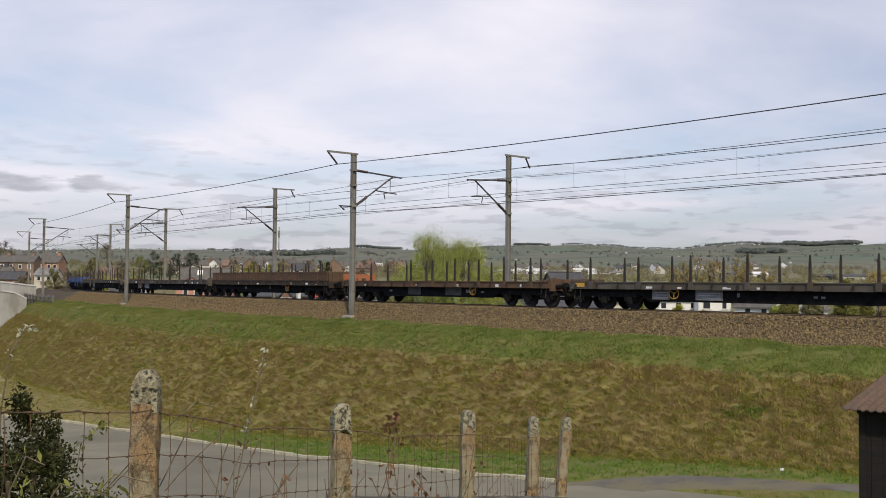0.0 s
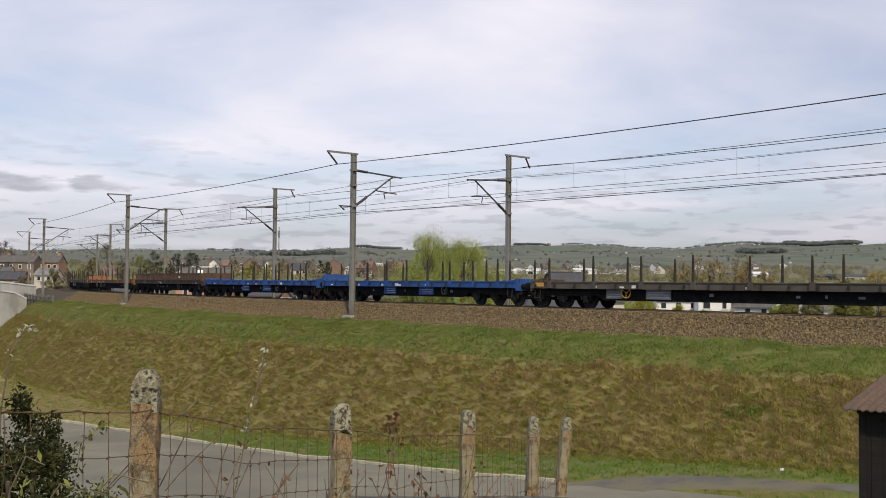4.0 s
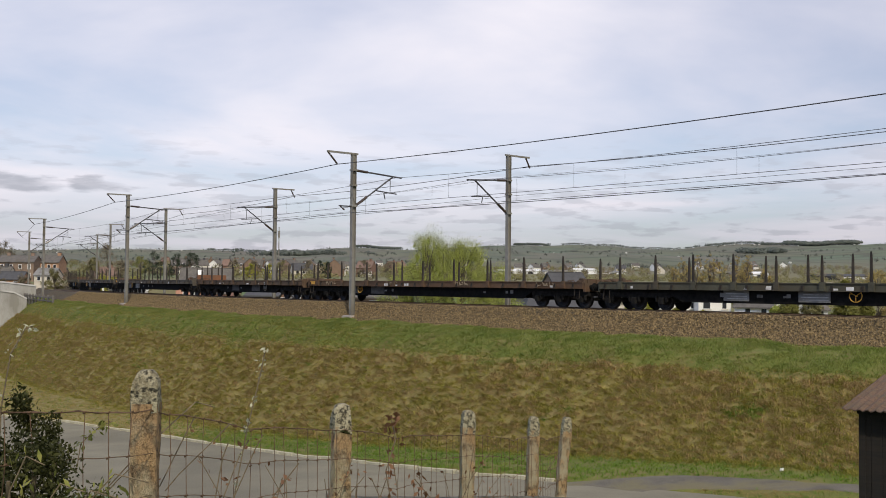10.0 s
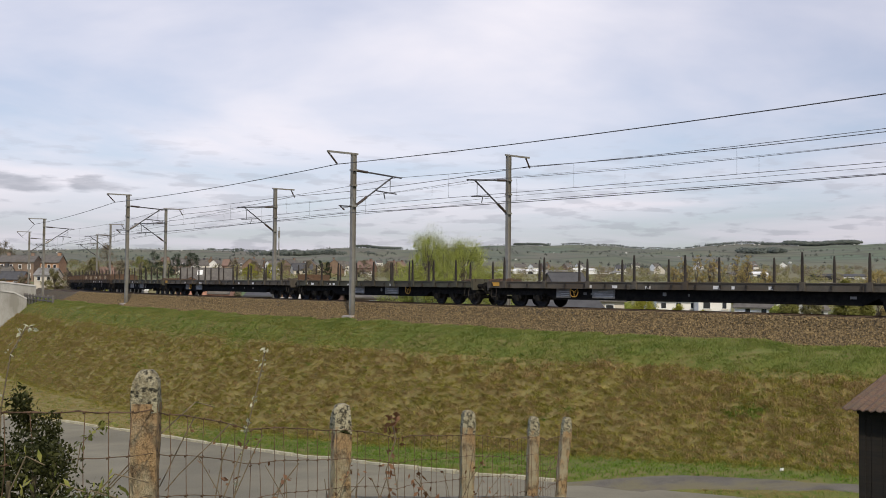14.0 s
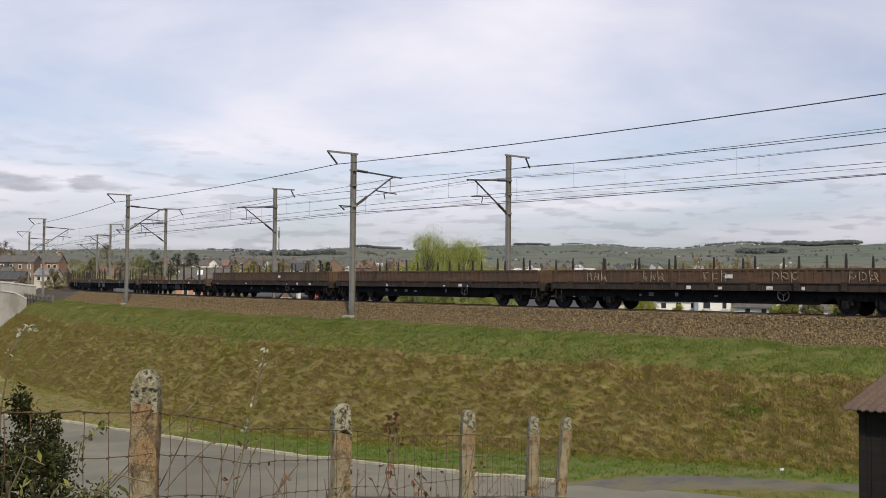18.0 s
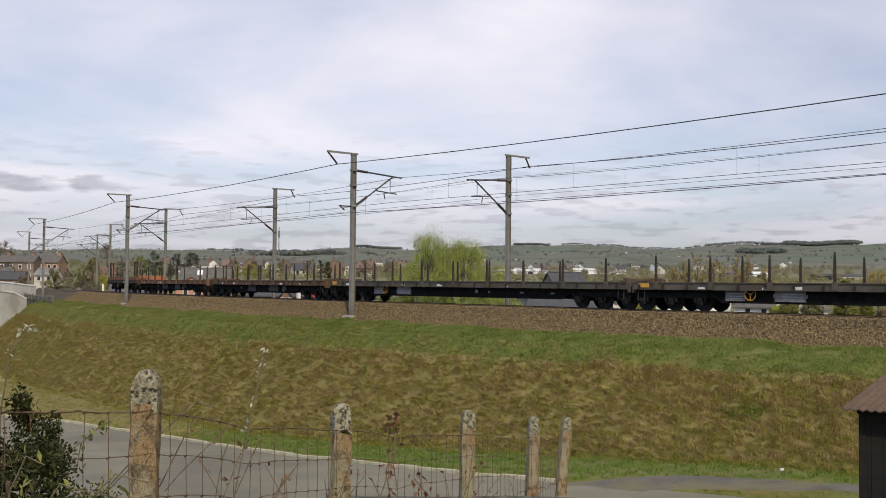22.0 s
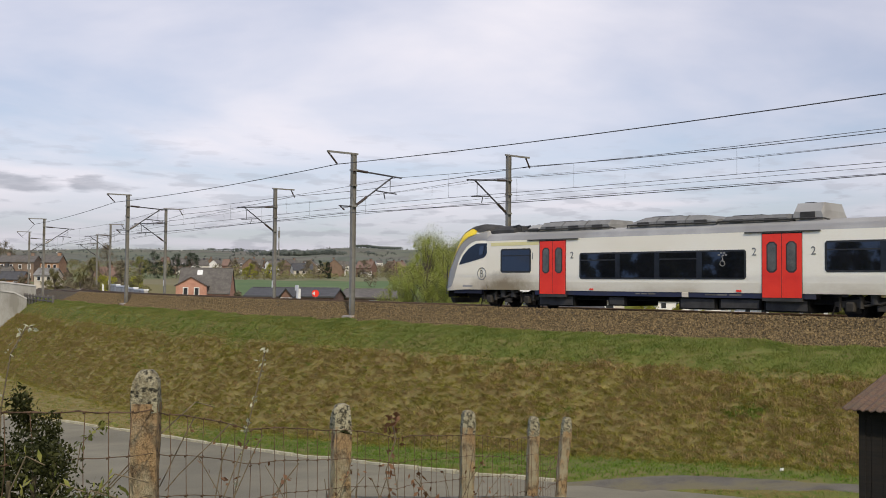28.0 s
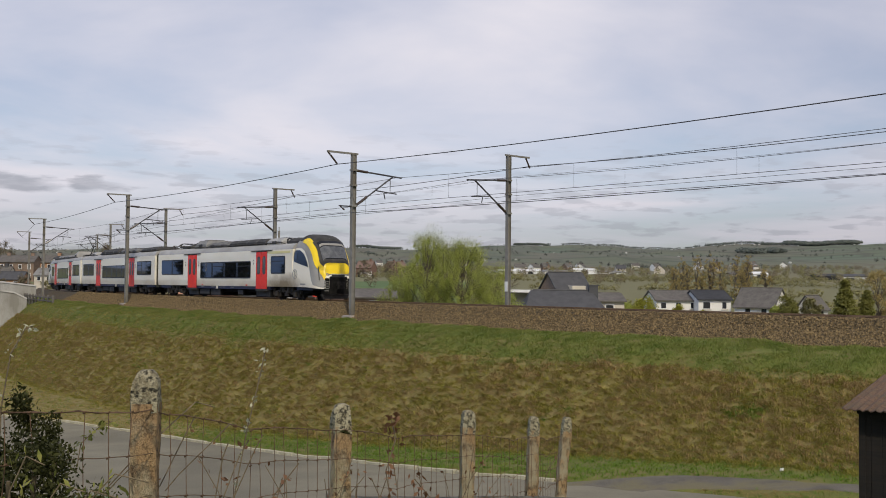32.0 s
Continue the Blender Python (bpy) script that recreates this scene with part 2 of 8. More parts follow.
class Shape:
    """Collects vertices and faces of one mesh."""

    def __init__(self):
        self.v, self.f = [], []

    def add(self, verts, faces):
        k = len(self.v)
        self.v += [tuple(p) for p in verts]
        self.f += [tuple(i + k for i in f) for f in faces]
        return self

    def box(self, x0, x1, y0, y1, z0, z1):
        return self.add([(x0, y0, z0), (x1, y0, z0), (x1, y1, z0), (x0, y1, z0), (x0, y0, z1), (x1, y0, z1), (x1, y1, z1), (x0, y1, z1)],
                        [(3, 2, 1, 0), (4, 5, 6, 7), (0, 1, 5, 4), (1, 2, 6, 5), (2, 3, 7, 6), (3, 0, 4, 7)])

    def rbox(self, x0, x1, y0, y1, z0, z1, r=0.02):
        """A box with chamfered vertical and top edges."""
        a = [(x0 + r, y0), (x1 - r, y0), (x1, y0 + r), (x1, y1 - r), (x1 - r, y1), (x0 + r, y1), (x0, y1 - r), (x0, y0 + r)]
        cx, cy = (x0 + x1) / 2, (y0 + y1) / 2
        kx, ky = 1 - 2 * r / max(x1 - x0, 1e-6), 1 - 2 * r / max(y1 - y0, 1e-6)
        b = [(cx + (x - cx) * kx, cy + (y - cy) * ky) for x, y in a]
        v = [(x, y, z0) for x, y in a] + [(x, y, z1 - r) for x, y in a] + [(x, y, z1) for x, y in b]
        f = [tuple(range(7, -1, -1)), tuple(range(16, 24))]
        for k in (0, 8):
            f += [(k + i, k + (i + 1) % 8, k + 8 + (i + 1) % 8, k + 8 + i) for i in range(8)]
        return self.add(v, f)

    def tube(self, p0, p1, r0, r1=None, n=8, cap=True):
        p0, p1 = Vector(p0), Vector(p1)
        r1 = r0 if r1 is None else r1
        d = (p1 - p0).normalized()
        u = d.cross(Vector((0, 0, 1)) if abs(d.z) < 0.9 else Vector((1, 0, 0))).normalized()
        w = d.cross(u)
        ring = [(math.cos(2 * math.pi * i / n), math.sin(2 * math.pi * i / n)) for i in range(n)]
        v = [p0 + (u * c + w * s) * r0 for c, s in ring] + [p1 + (u * c + w * s) * r1 for c, s in ring]
        f = [(i, n + i, n + (i + 1) % n, (i + 1) % n) for i in range(n)]
        if cap:
            f += [tuple(range(n)), tuple(range(2 * n - 1, n - 1, -1))]
        return self.add(v, f)

    def sweep(self, pts, r, n=4):
        """One bent rod through the points."""
        pts = [Vector(p) for p in pts]
        closed = len(pts) > 3 and (pts[0] - pts[-1]).length < 1e-5
        rings = []
        for i, p in enumerate(pts):
            a = pts[max(i - 1, 0)] if not (closed and i == 0) else pts[-2]
            b = pts[min(i + 1, len(pts) - 1)] if not (closed and i == len(pts) - 1) else pts[1]
            d = (b - a).normalized()
            ref = Vector((0.13, 0.99, 0.05)) if abs(d.y) < 0.8 else Vector((0.98, 0.02, 0.2))
            u = d.cross(ref).normalized()
            w = d.cross(u)
            rings.append([p + (u * math.cos(2 * math.pi * k / n) + w * math.sin(2 * math.pi * k / n)) * r for k in range(n)])
        return self.loft(rings, cap=not closed)

    def loft(self, rings, cap=True):
        n, k = len(rings[0]), len(rings)
        v = [p for ring in rings for p in ring]
        f = [(j * n + i, j * n + (i + 1) % n, (j + 1) * n + (i + 1) % n, (j + 1) * n + i) for j in range(k - 1) for i in range(n)]
        if cap:
            f += [tuple(range(n - 1, -1, -1)), tuple(range((k - 1) * n, k * n))]
        return self.add(v, f)

    def prism(self, poly, axis, a, b):
        """Extrudes a polygon (two coordinates) along axis 'x', 'y' or 'z' from a to b."""
        put = {"x": lambda p, q: (q, p[0], p[1]), "y": lambda p, q: (p[0], q, p[1]), "z": lambda p, q: (p[0], p[1], q)}[axis]
        return self.loft([[put(p, a) for p in poly], [put(p, b) for p in poly]])

    def mesh(self, name, mat=None, smooth=False):
        me = bpy.data.meshes.new(name)
        me.from_pydata(self.v, [], self.f)
        bm = bmesh.new()
        bm.from_mesh(me)
        bmesh.ops.recalc_face_normals(bm, faces=bm.faces[:])
        bm.to_mesh(me)
        bm.free()
        if smooth:
            me.polygons.foreach_set("use_smooth", [True] * len(me.polygons))
            me.set_sharp_from_angle(angle=radians(40))
        if mat:
            me.materials.append(MATS[mat] if isinstance(mat, str) else mat)
        return me


def part(name, shape, mat, parent, label="", smooth=False, at=None):
    """Links a shape, or a mesh, as one mesh object under a thing or a part."""
    me = shape if isinstance(shape, bpy.types.Mesh) else shape.mesh(name, mat, smooth)
    ob = new(name, me)
    ob.parent = parent
    if at is not None:
        ob.matrix_basis = at
    return tagged(ob, label) if label else ob


def thing(name, label, category, m=None, group="", kind=""):
    ob = new(name)
    if m is not None:
        ob.matrix_basis = m
    return tagged(ob, label, category, group, kind)


def solid(name, shape, mat, label, category, m=None, group="", kind="", smooth=False):
    ob = new(name, shape.mesh(name, mat, smooth) if isinstance(shape, Shape) else shape)
    if m is not None:
        ob.matrix_basis = m
    return tagged(ob, label, category, group, kind)


def raw_mesh(name, verts, faces, mat, smooth=False, soft=None):
    """A large mesh from numpy arrays: faces is an (n, 3) or (n, 4) array. soft: one normal for each vertex."""
    me = bpy.data.meshes.new(name)
    verts, faces = np.asarray(verts, np.float32), np.asarray(faces, np.int32)
    n, k = faces.shape
    if soft is not None:
        side = np.cross(verts[faces[:, 1]] - verts[faces[:, 0]], verts[faces[:, 2]] - verts[faces[:, 0]])
        away = (side * soft[faces[:, 0]]).sum(1) < 0
        faces = np.where(away[:, None], faces[:, ::-1], faces)
        smooth = True
    me.vertices.add(len(verts))
    me.vertices.foreach_set("co", verts.ravel())
    me.loops.add(n * k)
    me.loops.foreach_set("vertex_index", faces.ravel())
    me.polygons.add(n)
    me.polygons.foreach_set("loop_start", np.arange(n, dtype=np.int32) * k)
    me.polygons.foreach_set("use_smooth", np.full(n, smooth))
    me.update(calc_edges=True)
    me.materials.append(MATS[mat])
    if soft is not None:
        me.normals_split_custom_set_from_vertices(np.asarray(soft, np.float32))
    return me


# ---- the railway line: distance s along it, offset towards the road ----
YP, TH, K = 55.41, 0.8632, 0.0029
S_LO, S_HI = -45.0, 135.0
SEP = 3.9


def line(s, off=0.0):
    """Plan position on the near track's axis at s, moved off metres towards the road, and the heading."""
    c = min(max(s, S_LO), S_HI)
    a = TH + K * c
    x = -(math.sin(a) - math.sin(TH)) / K
    y = YP - (math.cos(a) - math.cos(TH)) / K
    x, y = x - math.cos(a) * (s - c), y + math.sin(a) * (s - c)
    return x - math.sin(a) * off, y - math.cos(a) * off, a


def T(s, off, z):
    x, y, _ = line(s, off)
    return Vector((x, y, z))


def on_line(s, off, z=0.0):
    """Pose with local x along the line (away to the bridge) and local y towards the road."""
    x, y, a = line(s, off)
    return pose(x, y, z, 0, 0, 180 - math.degrees(a))


def line_coords(x, y):
    """Inverse of line() for arrays: s and off."""
    a0, a1 = TH + K * S_LO, TH + K * S_HI
    cx, cy = math.sin(TH) / K, YP + math.cos(TH) / K
    dx, dy = x - cx, y - cy
    r = np.hypot(dx, dy)
    ang = np.arctan2(-dx, -dy)
    s = (ang - TH) / K
    off = r - 1 / K
    for lim, a, test in ((S_LO, a0, s < S_LO), (S_HI, a1, s > S_HI)):
        px, py, _ = line(lim, 0)
        along = -(x - px) * math.cos(a) + (y - py) * math.sin(a)
        across = -(x - px) * math.sin(a) - (y - py) * math.cos(a)
        s = np.where(test, lim + along, s)
        off = np.where(test, across, off)
    return s, off


def toe_z(s):
    return np.interp(s, [-200, -60, -26.7, -22.4, -15.6, -6.9, 3.5, 18, 60, 140], [-3.0, -3.2, -3.8, -4.14, -4.74, -5.5, -6.1, -6.45, -7.0, -7.2])


def kerb_off(s):
    return np.interp(s, [-60, -22, -17, -9, -3, 4.5, 13.8, 19.2, 30, 140], [14.5, 14.5, 14.5, 13.7, 13.6, 13.6, 15.1, 17.0, 19.0, 22.0])


def asphalt_width(s):
    return np.interp(s, [-60, -32, -12, 0, 8, 25, 60], [6.0, 6.6, 9.0, 16.0, 25.0, 36.0, 40.0])


def smooth_step(a, b, v):
    u = np.clip((v - a) / (b - a), 0, 1)
    return u * u * (3 - 2 * u)


def land_z(x, y):
    """Height of the natural ground, away from the railway."""
    x, y = np.asarray(x, float), np.asarray(y, float)
    s, off = line_coords(x, y)
    r = np.hypot(x, y)
    zr = toe_z(s) - 0.25
    k = kerb_off(s)
    garden = np.where(y < 12.0, -0.25 - 0.132 * np.maximum(y, -20), -1.834 - 0.30 * (y - 12.0))
    kn = k + asphalt_width(s)
    rise = zr + 0.55 * np.maximum(off - kn, 0)
    near = np.where(off > kn, np.minimum(np.maximum(garden, zr), rise), zr)
    far = np.interp(r, [0, 60, 120, 160, 220, 350, 600, 1000, 1500, 2200, 3000, 3700, 5000], [-6, -6.3, -7, -6.2, -1.8, 2.6, 8.0, 17, 34, 70, 112, 116, 60])
    az = np.degrees(np.arctan2(x, y))
    swell = 1 + 0.13 * smooth_step(2, 16, az) + 0.03 * np.sin(az * 0.9) + 0.012 * np.sin(az * 2.7 + 1)
    swell = swell * np.interp(az, [-24, -18, -8, -2, 4, 8, 13, 18, 24], [0.76, 0.78, 0.86, 0.93, 1.07, 1.0, 0.92, 0.95, 0.98])
    far = np.where(r > 800, 12.5 + (far - 12.5) * swell, far)
    far = far + smooth_step(500, 1500, r) * 4.0 * np.sin(x * 0.011 + 1.3) * np.sin(y * 0.006)
    # hills out of view are flattened so the train's windows reflect sky
    far = np.where(y < 0, np.minimum(far, -4.0), far)
    far = -6.0 + (far + 6.0) * np.clip(np.where(r > 150, smooth_step(-58, -34, az), 1.0), 0.04, 1)
    z = np.where((off > 0) & (s < 75) & (r < 150), near, far)
    inside = (off > -24) & (off < k + asphalt_width(s) - 0.3) & (s < 230) & (s > -260)
    under = np.where(off > 3, toe_z(s) - 0.9, -7.2)
    z = np.where(inside, np.minimum(z, under), z)
    return z


def build_ground():
    rings = np.concatenate([np.linspace(1.5, 40, 60), np.geomspace(41, 4800, 110)])
    az = np.radians(np.concatenate([np.arange(-180, -40, 5.0), np.arange(-40, 40, 0.8), np.arange(40, 180, 5.0)]))
    R, A = np.meshgrid(rings, az, indexing="ij")
    X, Y = R * np.sin(A), R * np.cos(A)
    Z = land_z(X, Y)
    v = np.stack([X, Y, Z], -1).reshape(-1, 3)
    nr, na = len(rings), len(az)
    i, j = np.meshgrid(np.arange(nr - 1), np.arange(na), indexing="ij")
    j2 = (j + 1) % na
    f = np.stack([i * na + j, i * na + j2, (i + 1) * na + j2, (i + 1) * na + j], -1).reshape(-1, 4)
    centre = len(v)
    v = np.vstack([v, [[0, 0, land_z(0.0, 0.5)]]])
    me = raw_mesh("ground", v, f, "field", True)
    bm = bmesh.new()
    bm.from_mesh(me)
    bm.verts.ensure_lookup_table()
    for q in range(na):
        bm.faces.new((bm.verts[centre], bm.verts[q], bm.verts[(q + 1) % na]))
    bmesh.ops.recalc_face_normals(bm, faces=bm.faces[:])
    bm.to_mesh(me)
    bm.free()
    solid("ground", me, None, "rolling valley of meadows and brown fields", "ground", kind="structure")


def bumps(x, y, off, size):
    """Uneven turf: long swells and tussocky lumps, flatter on the shelf and the verge."""
    k = size * float(np.interp(off, [10.6, 11.6], [1.0, 0.2]))
    lump = float(np.interp(off, [5.6, 6.6, 10.2, 11.2], [0.15, 1.0, 1.0, 0.1])) * size
    return k * noise.noise(Vector((x * 0.35, y * 0.35, 3.1))) + k * 0.5 * noise.noise(Vector((x * 1.3, y * 1.3, 7.7))) + lump * 0.3 * noise.noise(Vector((x * 2.6, y * 2.6, 1.7)))


def strip(name, offs_z, mat, label, category, s0, s1, step, jitter=0.0, kind="structure"):
    """A sheet along the line. offs_z(s) gives the rows of (off, z) across it."""
    ss = np.arange(s0, s1 + step / 2, step)
    rows = [offs_z(s) for s in ss]
    n = len(rows[0])
    v = []
    for s, row in zip(ss, rows):
        for o, z in row:
            p = T(s, o, z)
            if jitter:
                p.z += bumps(p.x, p.y, o, jitter)
            v.append(p)
    i, j = np.meshgrid(np.arange(len(ss) - 1), np.arange(n - 1), indexing="ij")
    f = np.stack([i * n + j, i * n + j + 1, (i + 1) * n + j + 1, (i + 1) * n + j], -1).reshape(-1, 4)
    me = raw_mesh(name, v, f[:, ::-1], mat, True)
    return solid(name, me, None, label, category, kind=kind)


FOOT, CREST, TOE = 3.5, 5.8, 11.0


def bank_rows(s):
    zt = float(toe_z(s))
    k = float(kerb_off(s))
    rows = [(FOOT - 0.5, -0.85), (FOOT, -0.83), (4.6, -0.95), (CREST, -1.25)]
    for i in range(1, 25):
        u = i / 24
        rows.append((CREST + (TOE - CREST) * u, -1.25 + (zt + 1.25) * (u * 0.9 + 0.1 * u * u * (3 - 2 * u))))
    drop = float(np.interp(s, [-21.0, -18.5], [0.31, 0.2]))
    rows += [(TOE + (k - TOE) * u, zt - drop * u) for u in (0.25, 0.5, 0.75, 1.0)]
    end = -1.1 - max(0.0, s - 66.0) * 0.62
    return [(o, z if o < 4.7 and s < 84 else min(z, end + 0.0 * o - 0.25 * max(0.0, o - 4.7))) for o, z in rows] if s > 60 else rows


def far_bank_rows(s):
    return [(-SEP - FOOT + 0.4, -0.85), (-SEP - FOOT, -0.83), (-SEP - 5.0, -1.0), (-SEP - 6, -1.6), (-SEP - 9, -3.6), (-SEP - 13, -6.0), (-SEP - 20, -7.0)]


def ballast_rows(s):
    rows = [(-SEP - FOOT, -0.9), (-SEP - 2.7, -0.42), (-SEP - 1.9, -0.14), (-SEP - 0.85, -0.12), (-SEP - 0.65, -0.2), (-SEP + 0.65, -0.2), (-SEP + 0.85, -0.12), (-0.85, -0.12), (-0.65, -0.2), (0.65, -0.2), (0.85, -0.12), (1.15, -0.02)]
    return rows + [(1.75, 0.015), (2.3, -0.33), (2.7, -0.53), (3.1, -0.70), (FOOT + 0.1, -0.90)]


def road_rows(s):
    k, z, w = float(kerb_off(s)), float(toe_z(s)) - 0.30, float(asphalt_width(s))
    return [(k + 0.02, z)] + [(k + w * u, z + 0.05 * math.sin(math.pi * u)) for u in (0.2, 0.4, 0.6, 0.8)] + [(k + w, z)]


def build_earthworks():
    strip("embankment", lambda s: bank_rows(s)[7:28], "grass_bank", "railway embankment of rough dry and green grass", "embankment", -58, 86, 0.25, 0.16)
    strip("bank_shelf", lambda s: bank_rows(s)[:8], "grass_green", "green turf along the shelf of the bank", "grass", -58, 86, 0.5, 0.16)
    strip("verge", lambda s: bank_rows(s)[27:] + [(float(kerb_off(s)) + 0.06, float(toe_z(s)) - 0.42)], "grass_green", "green turf of the verge", "grass", -58, 4, 0.5, 0.16)
    strip("verge_straw", lambda s: bank_rows(s)[27:] + [(float(kerb_off(s)) + 0.06, float(toe_z(s)) - 0.42)], "grass_bank", "withered straw turf of the verge", "grass", 4, 86, 0.5, 0.16)
    strip("embankment_far_side", far_bank_rows, "grass_green", "far slope of the railway embankment in grass", "embankment", -58, 180, 2.0, 0.1)
    strip("embankment_past_bridge", lambda s: [(16, -7.5), (CREST, -1.25), (FOOT, -0.83), (FOOT - 0.5, -0.85)], "grass_green", "grassy bank beyond the bridge", "embankment", 108, 152, 2.0, 0.1)
    strip("bridge_deck", lambda s: [(4.4, -1.9), (4.4, -0.86), (-SEP - 4.4, -0.86), (-SEP - 4.4, -1.9), (4.4, -1.9)], "concrete_pale", "concrete deck of the railway bridge", "bridge", 84, 110, 2.0)
    strip("embankment_beyond", lambda s: [(20, -7.5), (CREST, -1.3), (-SEP - 6, -1.3), (-SEP - 20, -7.5)], "grass_green", "grassy railway embankment running on", "embankment", -780, -57, 20.0)
    strip("embankment_onward", lambda s: [(9, -7.5), (CREST, -1.3), (-SEP - 6, -1.3), (-SEP - 20, -7.5)], "grass_green", "grassy railway embankment past the bridge", "embankment", 150, 790, 20.0)
    strip("ballast", ballast_rows, "ballast", "reddish-brown crushed stone ballast under two tracks", "ballast", -780, 790, 1.0)
    strip("road", road_rows, "asphalt", "grey asphalt lane at the foot of the bank", "road", -58, 60, 1.0)


build_ground()
build_earthworks()


def build_tracks():
    prof = [(-0.075, -0.17), (0.075, -0.17), (0.075, -0.15), (0.012, -0.13), (0.012, -0.045), (0.036, -0.03), (0.036, 0.0), (-0.036, 0.0), (-0.036, -0.03), (-0.012, -0.045), (-0.012, -0.13), (-0.075, -0.15)]
    ss = [-780, -400, -200] + list(np.arange(-60, 181, 3.0)) + [300, 500, 790]
    for axis, word in ((0.0, "near"), (-SEP, "far")):
        t = thing("railway_track", f"{word} railway track of rusty steel rails on concrete sleepers", "railway track", kind="structure")
        for side in (-0.7535, 0.7535):
            sh = Shape().loft([[T(s, axis + side + o, z) for o, z in prof] for s in ss])
            part("rail", sh, "rail_steel", t)
        sl = Shape()
        for s in np.arange(-60, 180, 0.6):
            m = on_line(s, axis)
            sl.add([m @ Vector(p) for p in ((-.13, -1.25, -.34), (.13, -1.25, -.34), (.13, 1.25, -.34), (-.13, 1.25, -.34), (-.11, -1.24, -.17), (.11, -1.24, -.17), (.11, 1.24, -.17), (-.11, 1.24, -.17))],
                   [(4, 5, 6, 7), (0, 1, 5, 4), (1, 2, 6, 5), (2, 3, 7, 6), (3, 0, 4, 7)])
        tagged(part("sleepers", sl, "sleeper_concrete", t), kind="stuff")


build_tracks()

# ---- overhead line ----
def mast(side, m, label):
    """Steel mast with its arms. side: +1 beside the near track (arm reaches to local -y), -1 beyond the far one."""
    t = thing("catenary_mast", label, "catenary mast", m, group="masts along the line")
    hi = 8.38 if side > 0 else 9.0
    sh = Shape().box(-0.115, 0.115, -0.13, -0.115, -0.7, hi).box(-0.115, 0.115, 0.115, 0.13, -0.7, hi).box(-0.008, 0.008, -0.115, 0.115, -0.7, hi)
    part("pole", sh, "mast_steel", t)
    part("footing", Shape().rbox(-0.42, 0.42, -0.42, 0.42, -1.4, -0.62, 0.05), "sleeper_concrete", t)
    a = Shape().box(-0.05, 0.05, side * 0.0 - (0.28 if side > 0 else 1.75), side * 0.0 + (1.75 if side > 0 else 0.28), hi - 0.07, hi + 0.03)
    part("top_arm", a, "mast_steel", t)
    part("feeder_insulator", Shape().sweep([(0, side * (1.70 if side > 0 else 1.45), hi - 0.06), (0, side * (1.10 if side > 0 else 1.8), hi - 0.66)], 0.05, 6), "insulator", t)
    e = -side * 3.35
    part("cantilever_tube", Shape().tube((0, -side * 0.12, 7.45), (0, e, 7.25), 0.045), "wire_dark", t)
    part("upper_insulator", Shape().tube((0, -side * 0.25, 7.44), (0, -side * 0.95, 7.40), 0.075), "insulator", t)
    part("strut", Shape().tube((0, -side * 0.12, 5.45), (0, -side * 2.75, 7.28), 0.045), "wire_dark", t)
    part("strut_insulator", Shape().tube((0, -side * 0.25, 5.54), (0, -side * 0.9, 5.99), 0.08), "insulator", t)
    part("registration_tube", Shape().tube((0, -side * 1.5, 6.41), (0, -side * 3.0, 6.30), 0.035), "wire_dark", t)
    part("dropper_tube", Shape().tube((0, -side * 2.55, 7.2), (0, -side * 2.55, 6.34), 0.02), "wire_dark", t)
    part("steady_arm", Shape().tube((0, -side * 2.1, 6.3), (0, -side * 2.2, 5.95), 0.03), "wire_dark", t)
    for z in (7.45, 6.6, 5.45):
        part("clamp", Shape().box(-0.16, 0.16, -0.155, 0.155, z - 0.05, z + 0.05), "mast_steel", t)
    if side > 0:
        part("low_arm", Shape().tube((0, 0.1, 5.42), (0, 0.95, 5.42), 0.035), "wire_dark", t)
        part("low_insulator", Shape().tube((0, 0.85, 5.4), (0, 0.6, 5.2), 0.04), "insulator", t)
    else:
        part("enamel_plate", Shape().box(-0.12, 0.12, 0.135, 0.15, 0.75, 1.35), "white_enamel", t, "small white enamel plate")
    return t


NEAR_S, FAR_S = (-31.0, 4.2, 39.3, 78.5, 113.0), (-28.0, 2.2, 32.1, 61.7, 97.0, 131.0)
surface("white_enamel", (0.68, 0.68, 0.66), (0.8, 0.8, 0.78), 3.0, 0.5)


def build_masts():
    for s in NEAR_S:
        mast(1, on_line(s, 3.0), "grey steel mast with a cantilever beside the near track")
    for s in FAR_S:
        mast(-1, on_line(s, -7.0), "grey steel mast with a cantilever beyond the far track")


def wire(stations, off, z, sag, r, label):
    pts = []
    st = [-120] + list(stations) + [165]
    for a, b in zip(st, st[1:]):
        pa, pb = T(a, off, z), T(b, off, z)
        for i in range(8):
            u = i / 8
            q = pa.lerp(pb, u)
            q.z -= sag * 4 * u * (1 - u)
            pts.append(q)
    solid("overhead_wire", Shape().sweep(pts, r, 4), "wire_dark", label, "wire", group="overhead wires")
    return pts


